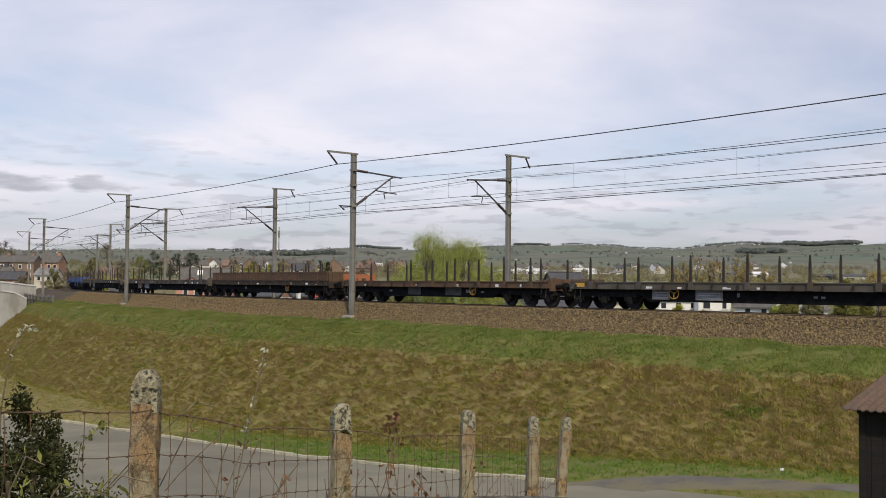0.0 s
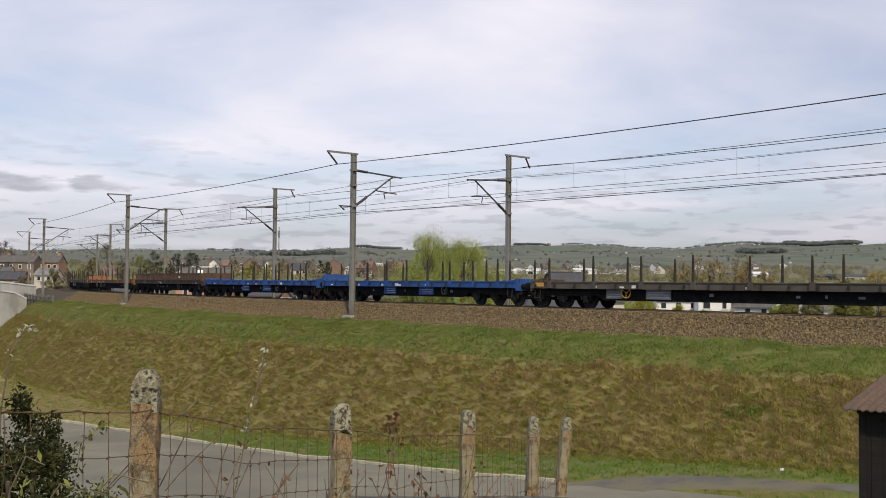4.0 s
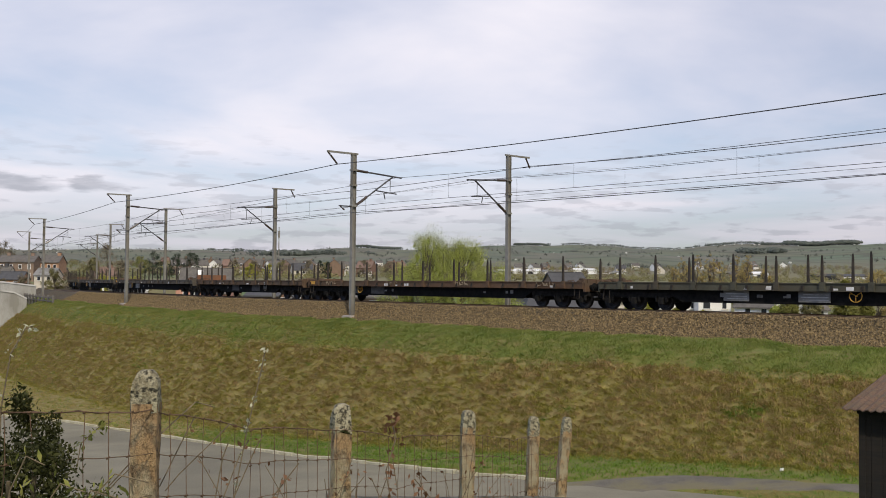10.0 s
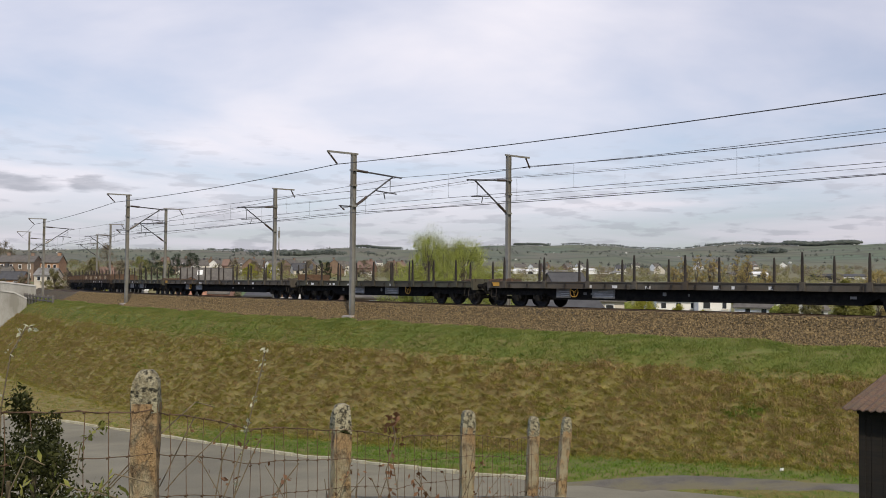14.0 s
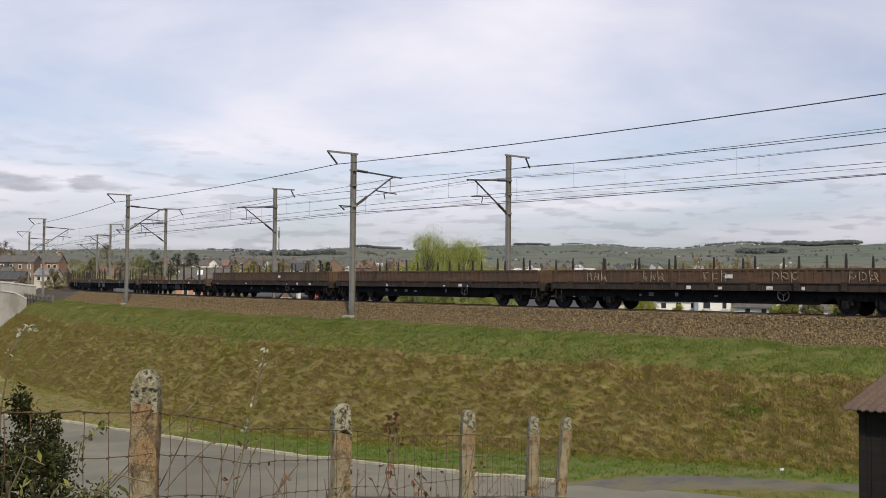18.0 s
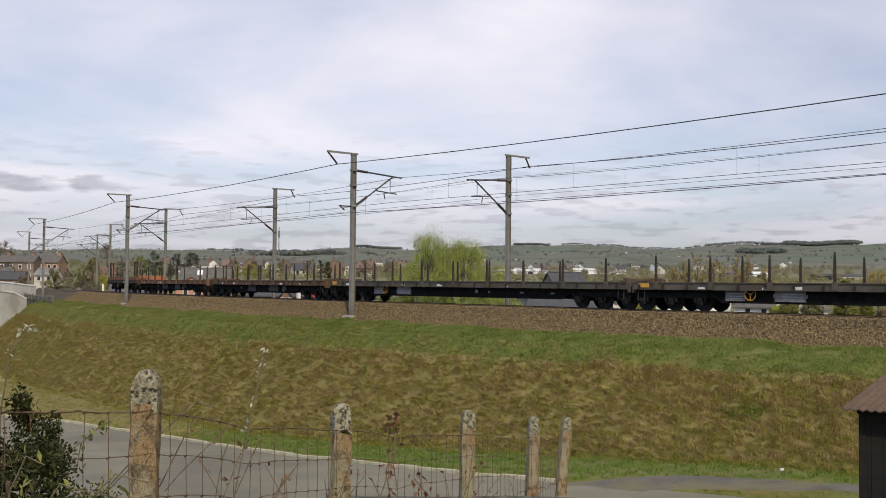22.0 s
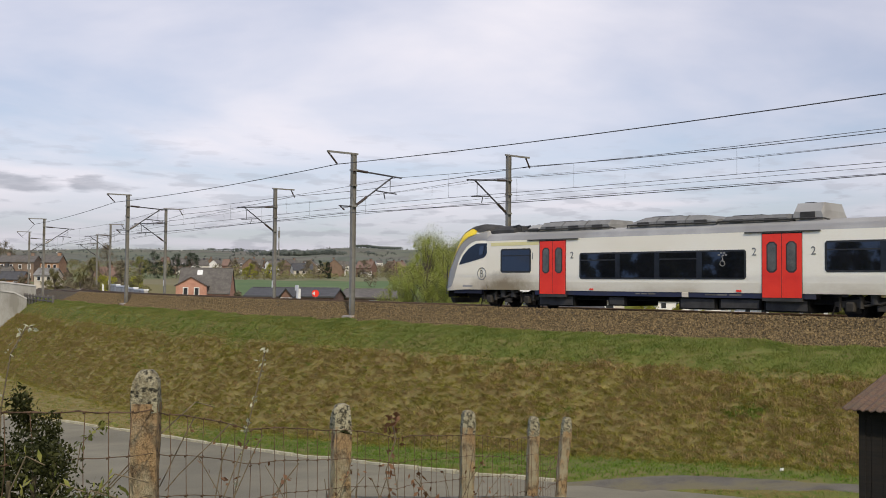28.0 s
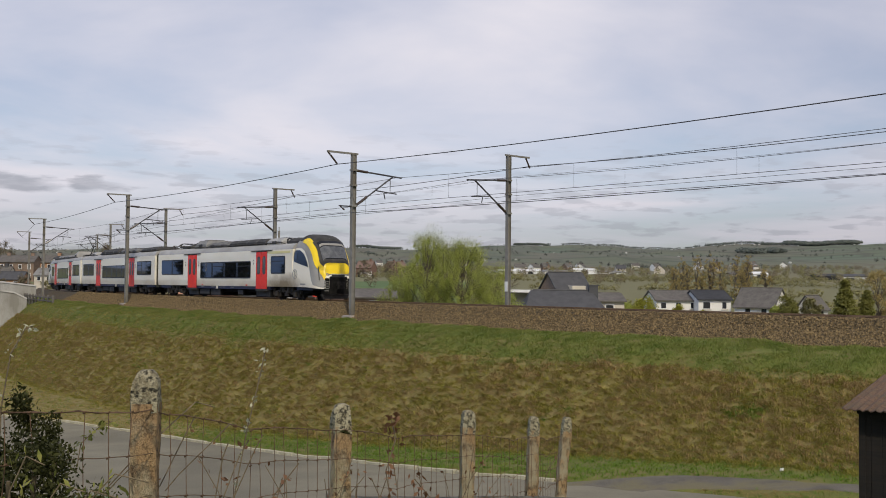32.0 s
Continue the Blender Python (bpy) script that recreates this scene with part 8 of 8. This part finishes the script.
def build_trees():
    for i, (word, x, y, h, w, tr, n, cl) in enumerate((("tall", -1.2, 86, 12.3, 3.2, 0.11, 90000, 200), ("broad", 1.5, 85, 11.8, 3.6, 0.11, 94000, 200), ("young", -3.3, 88, 9.8, 2.4, 0.08, 36000, 90), ("young", 4.3, 84, 9.6, 2.6, 0.08, 38000, 90))):
        tree("willow_tree", word + " willow in yellow-green spring leaf", pose(x, y, -6.6), h, w, tr, "leaf_willow", int(n * 1.25), 0.072, 41 + 7 * i, clumps=cl, low=0.2, droop=0.8, fill=0.5, dome=0.5, group="willows below the line")
    tree("leafy_bush", "light green bush at the foot of the line", pose(5.6, 83, -6.3), 6.6, 1.8, 0.1, "leaf_willow", 7000, 0.13, 44, clumps=50, low=0.15)
    for i in range(15):
        rq = random.Random(300 + i)
        x, y = 50.5 + 1.35 * i + rq.uniform(-0.6, 0.6), 222 + rq.uniform(-5, 9)
        h = (9.5, 11.5, 12.6, 13.2, 12.2)[(i * 3) % 5] * (0.8 if i < 2 or i > 12 else 1.0)
        tree("poplar_tree", "slender poplar in golden-brown bud", pose(x, y, -4.6), h, 1.5, 0.13, "leaf_gold", 11000, 0.10, 50 + i, clumps=70, low=0.12, group="poplars in the valley", dome=0.35)
    conifer(pose(47.6, 121, -6.6), 8.7, 3.0, "leaf_conifer_olive", 61, "broad olive green conifer by a house")
    conifer(pose(50.6, 122, -6.6), 7.6, 2.6, "leaf_conifer_olive", 62, "olive green conifer by a house")
    tree("broadleaf_tree", "broad tree in golden-brown bud", pose(52.6, 124, -6.6), 10.2, 2.4, 0.2, "leaf_gold", 9000, 0.17, 63, clumps=50, low=0.1)
    for i, (x, y, h, w, mat) in enumerate(((39.9, 119, 6.5, 1.9, "leaf_conifer_olive"), (42.4, 118, 6.3, 1.8, "twigs_olive"), (27.6, 139, 6.0, 2.4, "leaf_yellow"), (31.4, 137, 5.0, 1.7, "leaf_yellow"), (35.0, 138, 4.4, 1.2, "leaf_yellow"), (24.8, 141, 5.6, 2.6, "leaf_willow"), (46.2, 135, 5.6, 2.6, "leaf_conifer_olive"), (43.6, 134, 5.0, 1.8, "leaf_willow"), (22.6, 138, 6.0, 2.0, "twigs_olive"), (20.0, 142, 5.8, 2.2, "twigs_olive"))):
        tree("garden_bush", "bright yellow-green bush in a garden" if "yellow" in mat else "olive bush in a garden", pose(x, y, -6.4), h, w, 0.08, mat, 15000, 0.17, 70 + i, clumps=60, low=0.1, group="garden bushes")
    for i, (x, y, z, h, w, mat) in enumerate(((-70.5, 215, -2.5, 5.2, 2.6, "leaf_yellow"), (-67, 222, -2.5, 4.6, 2.4, "leaf_yellow"), (-78, 228, -2.5, 9.0, 2.2, "twigs_olive"), (-74, 235, -2.0, 8.0, 2.4, "twigs_brown"), (-93, 330, 1.5, 9.6, 3.6, "leaf_conifer"), (-87, 334, 1.5, 9.0, 3.6, "leaf_conifer"), (-81, 330, 1.5, 9.4, 3.4, "leaf_conifer"), (-100, 338, 1.5, 8.2, 3.4, "leaf_conifer_olive"), (-66.5, 352, 2.6, 5.2, 2.6, "leaf_yellow"), (-60, 356, 2.6, 5.0, 3.0, "leaf_yellow"), (-42.2, 352, 2.6, 6.4, 1.2, "leaf_conifer"), (-61, 160, -5, 8.0, 2.0, "twigs_olive"), (-84, 205, -3, 5.0, 2.0, "twigs_brown"), (-93, 216, -3, 4.5, 2.0, "twigs_brown"), (-70, 198, -3, 5.5, 2.0, "twigs_olive"), (-99, 222, -3, 10.5, 3.2, "twigs_brown"), (-142, 330, 1, 13, 4.2, "twigs_brown"), (-99.5, 226, -3, 6.6, 2.0, "twigs_thin"), (-92.0, 224, -3, 6.0, 1.8, "twigs_thin"), (-104, 232, -3, 7.4, 2.2, "twigs_thin"), (-88.5, 232, -3, 6.2, 1.8, "twigs_thin"), (-108, 262, -2, 9.5, 2.6, "twigs_thin"), (-150, 345, 1, 13, 4.4, "twigs_brown"), (-85, 258, -2, 12.5, 3.4, "twigs_brown"), (-20, 395, 3.4, 6.5, 3.0, "twigs_brown"), (-31, 402, 3.4, 7.0, 3.0, "twigs_brown"), (-46, 398, 3.4, 6.2, 2.6, "twigs_olive"), (-53, 404, 3.4, 6.6, 3.0, "twigs_brown"), (-64, 408, 3.4, 6.8, 3.0, "twigs_olive"), (-74, 400, 3.4, 6.5, 3.0, "twigs_brown"), (-12, 398, 3.4, 6.0, 3.0, "twigs_olive"), (-29.5, 148, -6, 5.9, 1.6, "twigs_brown"), (-57, 165, -6, 8.0, 2.6, "twigs_brown"), (-63, 178, -5.5, 8.4, 2.8, "twigs_olive"), (-68, 186, -5, 8.0, 2.8, "twigs_brown"), (-53, 178, -5.5, 7.6, 2.4, "twigs_olive"), (-84, 412, 3.4, 7, 3.2, "twigs_brown"), (-39.5, 352, 2.6, 6.2, 1.3, "leaf_conifer"))):
        tree("village_tree", {"leaf_yellow": "round shrub in yellow blossom", "leaf_conifer": "dark evergreen tree among houses", "leaf_conifer_olive": "olive evergreen tree among houses"}.get(mat, "bare brown tree in spring"), pose(x, y, z), h, w, 0.15 if mat != "twigs_thin" else 0.08, "twigs_brown" if mat == "twigs_thin" else mat, 9000 if mat != "twigs_thin" else 1500, 0.17 if mat != "twigs_thin" else 0.12, 90 + i, clumps=50, low=0.1, group="trees round the village")


def build_lane_trees():
    """Unseen trees by the lane's bend, added as dark shapes in the train's windows."""
    for i, (x, y, h) in enumerate(((-53, 21, 12.5), (-51, 16, 13), (-54, 11, 12), (-50, 6, 12.5), (-49, 1, 12), (-52, 27, 12), (-53, 31, 13), (-51, 35, 12.5), (-54, 39, 13.5), (-52, 43, 12), (-58, 33, 14), (-57, 24, 8.5), (-66, 80, 11), (-68, 86, 12.5), (-67, 91, 11), (-64, 97, 12), (-70, 75, 11.5), (-74, 104, 11), (-77, 112, 12), (-75, 119, 11.5), (-81, 126, 12), (-84, 135, 12))):
        tree("lane_tree", "dense dark evergreen tree out of view beside the lane", pose(x, y, -6.4), h, 2.6, 0.2, "leaf_conifer", 14000, 0.42, 140 + i, clumps=90, low=0.1, group="trees beside the lane")


def build_woods():
    """Hedges, copses and far woods of bare trees, too many to count."""
    rng = np.random.default_rng(77)

    octa = np.array([(1, 0, 0), (-1, 0, 0), (0, 1, 0), (0, -1, 0), (0, 0, 1), (0, 0, -1)], float)
    tri = np.array([(0, 2, 4), (2, 1, 4), (1, 3, 4), (3, 0, 4), (2, 0, 5), (1, 2, 5), (3, 1, 5), (0, 3, 5)])

    def scatter(name, label, mat, spots, count, size):
        """Each tree: many small ragged clumps gathered round a few boughs."""
        sp = np.array(spots, float)
        z = land_z(sp[:, 0], sp[:, 1])
        n = len(sp)
        h, w = sp[:, 2:3], sp[:, 3:4]
        d = rng.normal(size=(n, count, 3))
        d /= np.linalg.norm(d, axis=2, keepdims=True)
        d *= rng.random((n, count, 1)) ** 0.45
        c = np.empty((n, count, 3))
        c[..., 0] = sp[:, 0:1] + d[..., 0] * w * 0.75
        c[..., 1] = sp[:, 1:2] + d[..., 1] * w * 0.75
        c[..., 2] = z[:, None] + h * (0.50 + 0.46 * d[..., 2])
        r = (h * size * rng.uniform(0.5, 1.3, (n, count))).reshape(-1, 1, 1)
        v = octa[None] * rng.uniform(0.45, 1.3, (n * count, 6, 1)) * r + c.reshape(-1, 1, 3)
        f = (np.arange(n * count) * 6)[:, None, None] + tri[None]
        # shaded as rounded crowns
        q = np.repeat(d.reshape(-1, 1, 3), 6, 1) * 0.9 + octa[None] * 0.55 + np.array([0, 0, 0.35])
        q /= np.linalg.norm(q, axis=2, keepdims=True)
        solid(name, raw_mesh(name, v.reshape(-1, 3), f.reshape(-1, 3), mat, soft=q.reshape(-1, 3)), None, label, "trees", kind="stuff")

    def rows(n, r0, r1, a0, a1, h0, h1, clumpy=0.0):
        out = []
        while len(out) < n:
            r = math.sqrt(rng.uniform(r0 * r0, r1 * r1))
            a = math.radians(rng.uniform(a0, a1))
            x, y = r * math.sin(a), r * math.cos(a)
            if clumpy and noise.noise(Vector((x * 0.012, y * 0.006, 4.0))) < clumpy:
                continue
            h = rng.uniform(h0, h1)
            out.append((x, y, h, h * rng.uniform(0.45, 0.8)))
        return out

    scatter("valley_hedges", "brown bare hedges and copses across the valley", "twigs_brown", rows(430, 260, 1000, -28, 28, 2.5, 5.5, 0.0), 150, 0.040)
    scatter("valley_copses", "olive budding trees across the valley", "twigs_olive", rows(330, 240, 1000, -28, 28, 2.5, 5.5, -0.08), 150, 0.040)
    scatter("far_woods", "dull grey-brown woods on the far slopes", "twigs_grey", rows(900, 900, 2850, -28, 28, 2.5, 6, 0.08), 26, 0.11)
    ridge = []
    for k in range(700):
        a = math.radians(rng.uniform(-28, 28))
        if noise.noise(Vector((a * 22.0, 0.3, 9.0))) < -0.05:
            continue
        r = rng.uniform(2950, 3150)
        h = rng.uniform(2.5, 5.5)
        ridge.append((r * math.sin(a), r * math.cos(a), h, h * 0.9))
    scatter("ridge_woods", "dark tree line along the hilltop", "twigs_grey", ridge, 22, 0.13)
    mid = []
    for a0, a1, n, h0, h1 in ((18.6, 22.1, 430, 9, 14), (14.5, 18.6, 130, 4, 9), (4.0, 5.9, 150, 5, 8), (-5.0, -2.4, 120, 6, 10), (-13.0, -8.0, 90, 4, 8), (6.5, 14.0, 120, 3, 7)):
        for _ in range(n):
            a = math.radians(rng.uniform(a0, a1))
            r = rng.uniform(2930, 3010)
            h = rng.uniform(h0, h1)
            mid.append((r * math.sin(a), r * math.cos(a), h, h * 1.6))
    for cx, cy, sx, n in ((612, 2030, 9, 36), (672, 2080, 11, 60), (-300, 2100, 60, 80)):
        for _ in range(n):
            h = rng.uniform(8, 13)
            mid.append((cx + rng.normal(0, sx), cy + rng.normal(0, 14), h, h * 1.4))
    scatter("hill_copses", "dark evergreen copses on the hillside", "twigs_dark", mid, 26, 0.15)
    low = [(a, b, h, w) for a, b, h, w in rows(120, 95, 175, -18, 26, 2.0, 4.2) if line_coords(np.array(a), np.array(b))[1] < -26]
    scatter("gully_scrub", "olive scrub below the line", "twigs_olive", low, 40, 0.085)
    rows_of = []
    for r0, a0, a1 in ((205, 9, 26), (238, 12, 26), (275, 5, 19), (310, 14, 27), (345, -12, 24), (390, -22, 26), (440, -24, 27)):
        a = a0
        while a < a1:
            r = r0 + 9 * math.sin(a * 0.7 + r0) + rng.normal(0, 1.5)
            h = rng.uniform(1.2, 2.6)
            if noise.noise(Vector((a * 0.5, r0 * 0.1, 2.0))) > -0.25:
                rows_of.append((r * math.sin(math.radians(a)), r * math.cos(math.radians(a)), h, h * 1.0))
            a += 0.35
    scatter("field_hedges", "low olive-brown hedges between the fields", "twigs_olive", rows_of, 70, 0.09)
    far = []
    for k in range(60):
        a = math.radians(rng.uniform(-27, 27))
        r = rng.uniform(1300, 2300) if k < 12 else rng.uniform(2880, 2990)
        far.append((r * math.sin(a), r * math.cos(a)))
    V = Shape()
    for x, y in far:
        z, w = float(land_z(x, y)), rng.uniform(0.7, 1.6)
        V.box(x - w, x + w, y - 3, y + 3, z - 2, z + rng.uniform(1.2, 2.4))
    solid("far_farmhouses", V, "render_white", "white farmhouses dotted over the far hills", "houses", kind="stuff")


def build_lineside():
    # wing wall of the bridge over the lane
    t = thing("bridge_parapet", "pale concrete parapet and wing wall of the bridge", "bridge parapet", kind="structure")
    back = [(-47.4, 119.2, 0.50), (-50.5, 117.5, 0.90), (-53.4, 115.0, 0.98)]
    front = [(-45.75, 112.6, -0.88), (-46.9, 112.1, -0.22), (-48.6, 111.0, 0.02), (-53.0, 107.0, 0.10)]
    for line_, names in ((back, ("parapet", "parapet_end")), (front, ("wing_end", "wing_wall", "wing_return"))):
        for (a, b), nm in zip(zip(line_, line_[1:]), names):
            va, vb = Vector(a), Vector(b)
            d = (vb - va)
            nrm = Vector((-d.y, d.x, 0)).normalized() * 0.3
            v = [va - nrm, vb - nrm, vb + nrm, va + nrm]
            bot = [Vector((p.x, p.y, -7.6)) for p in v]
            faces = [(3, 2, 1, 0), (4, 5, 6, 7), (0, 1, 5, 4), (1, 2, 6, 5), (2, 3, 7, 6), (3, 0, 4, 7)]
            part(nm, Shape().add([tuple(p) for p in bot + v], faces), "concrete_pale", t)
            cap = [p + nrm * (0.3 if i in (2, 3) else -0.3) for i, p in enumerate(v)]
            part("coping", Shape().add([tuple(p) for p in cap] + [(p.x, p.y, p.z + 0.16) for p in cap], faces), "coping_stone", t)
    # concrete barrier beyond the far track
    t = thing("concrete_barrier", "weathered pale concrete barrier beyond the far track", "barrier")
    for k in range(4):
        x0 = -36.1 - k * 3.0
        y0 = 119.5 + k * 6.0
        part("block", Shape().rbox(-0.25, 0.25, -3.3, 3.3, -0.9 if k else -0.9, 0.10 + 0.17 * k, 0.05), "concrete_pale", t, at=pose(x0, y0 + 3, 0, 0, 0, 26.5))
        part("rail", Shape().box(-0.3, 0.3, -3.3, 3.3, 0.12 + 0.17 * k, 0.30 + 0.17 * k), "shed_white", t, at=pose(x0, y0 + 3, 0, 0, 0, 26.5))
    # low railing on the shelf by the bridge
    t = thing("low_railing", "low dark concrete railing on the bank's shelf", "railing")
    for k in range(9):
        m = on_line(58.0 + k * 2.6, 4.9)
        part("railing_post", Shape().rbox(-0.11, 0.11, -0.11, 0.11, -1.4, -0.28, 0.03), "slate_brown", t, at=m)
        if k < 8:
            for z in (-0.5, -0.85):
                part("railing_bar", Shape().box(0.1, 2.5, -0.05, 0.05, z - 0.06, z + 0.06), "slate_brown", t, at=m)
    # white marker posts and a round red sign
    for s, off, h in ((28.8, -7.6, 1.0), (120.0, -7.8, 1.0)):
        p = thing("marker_post", "white trackside marker post", "marker post", on_line(s, off))
        part("post", Shape().rbox(-0.14, 0.14, -0.14, 0.14, -1.2, h - 0.3, 0.02), "white_enamel", p)
        part("plate", Shape().box(-0.3, 0.3, 0.145, 0.17, h - 0.45, h - 0.02), "white_enamel", p)
    sg = thing("round_sign", "round red sign on a grey pole", "sign", pose(-14.6, 117.5, -6.5, 0, 0, 0))
    part("pole", Shape().tube((0, 0, -0.5), (0, 0, 6.9), 0.05), "mast_steel", sg)
    part("disc", Shape().tube((0, -0.06, 6.5), (0, -0.10, 6.5), 0.42, n=20), "red_door", sg)
    part("disc_mark", Shape().prism([(-0.38, 6.5), (-0.05, 6.74), (-0.05, 6.26)], "y", -0.12, -0.105), "mark_white", sg)
    mk = thing("radio_mast", "slender grey radio mast on the horizon", "radio mast", pose(-144.6, 900, float(land_z(-144.6, 900))))
    part("shaft", Shape().tube((0, 0, -1), (0, 0, 36), 0.6, 0.35, 6), "mast_steel", mk)
    part("antenna", Shape().tube((0, 0, 26), (0, 0, 32), 0.9, 0.9, 6), "mast_steel", mk)


def build_meadow():
    """Bright green meadow behind the low buildings."""
    rs, az = np.linspace(205, 330, 14), np.radians(np.linspace(-11.5, 1.5, 14))
    v = []
    for i, r in enumerate(rs):
        for j, a in enumerate(az):
            rr = r + 5 * math.sin(j * 1.7) * (i in (0, 13))
            x, y = rr * math.sin(a), rr * math.cos(a)
            v.append((x, y, float(land_z(x, y)) + 0.12))
    n = 14
    f = [(i * n + j, i * n + j + 1, (i + 1) * n + j + 1, (i + 1) * n + j) for i in range(n - 1) for j in range(n - 1)]
    solid("meadow", Shape().add(v, f), "meadow_green", "bright green meadow behind the low buildings", "meadow", kind="structure")


surface("meadow_green", (0.062, 0.112, 0.028), (0.095, 0.142, 0.04), 0.05, 0.95, fine=0.8)
build_meadow()
build_near_houses()
build_bridge_town()
build_village()
build_halls()
build_trees()
build_lane_trees()
build_woods()
build_lineside()


# ---- movement ----
def rigid_pose(s, off, feet):
    """Pose of a vehicle whose origin is at s, carried by the line at two points ahead of and behind it."""
    turned = isinstance(feet, tuple) and feet[0] == "turn"
    if turned:
        a, b = feet[2], feet[1]
    elif isinstance(feet, tuple):
        a, b = feet
    else:
        a, b = -feet, feet
    pa, pb = T(s + a, off, 0), T(s + b, off, 0)
    d = (pb - pa).normalized()
    o = pa - d * a
    ang = math.degrees(math.atan2(d.y, d.x)) + (180 if turned else 0)
    return pose(o.x, o.y, 0.0, 0, 0, ang)


def motions():
    for ob, way, lead, off, feet in MOVERS:
        times = [0.0] + [k / 30 for k in range(1, 960) if k % 9 == 0 and -85 < way(k / 30) + lead < 175] + [32.0]
        walk(ob, [(t, rigid_pose(way(t) + lead, off, feet)) for t in times])


motions()
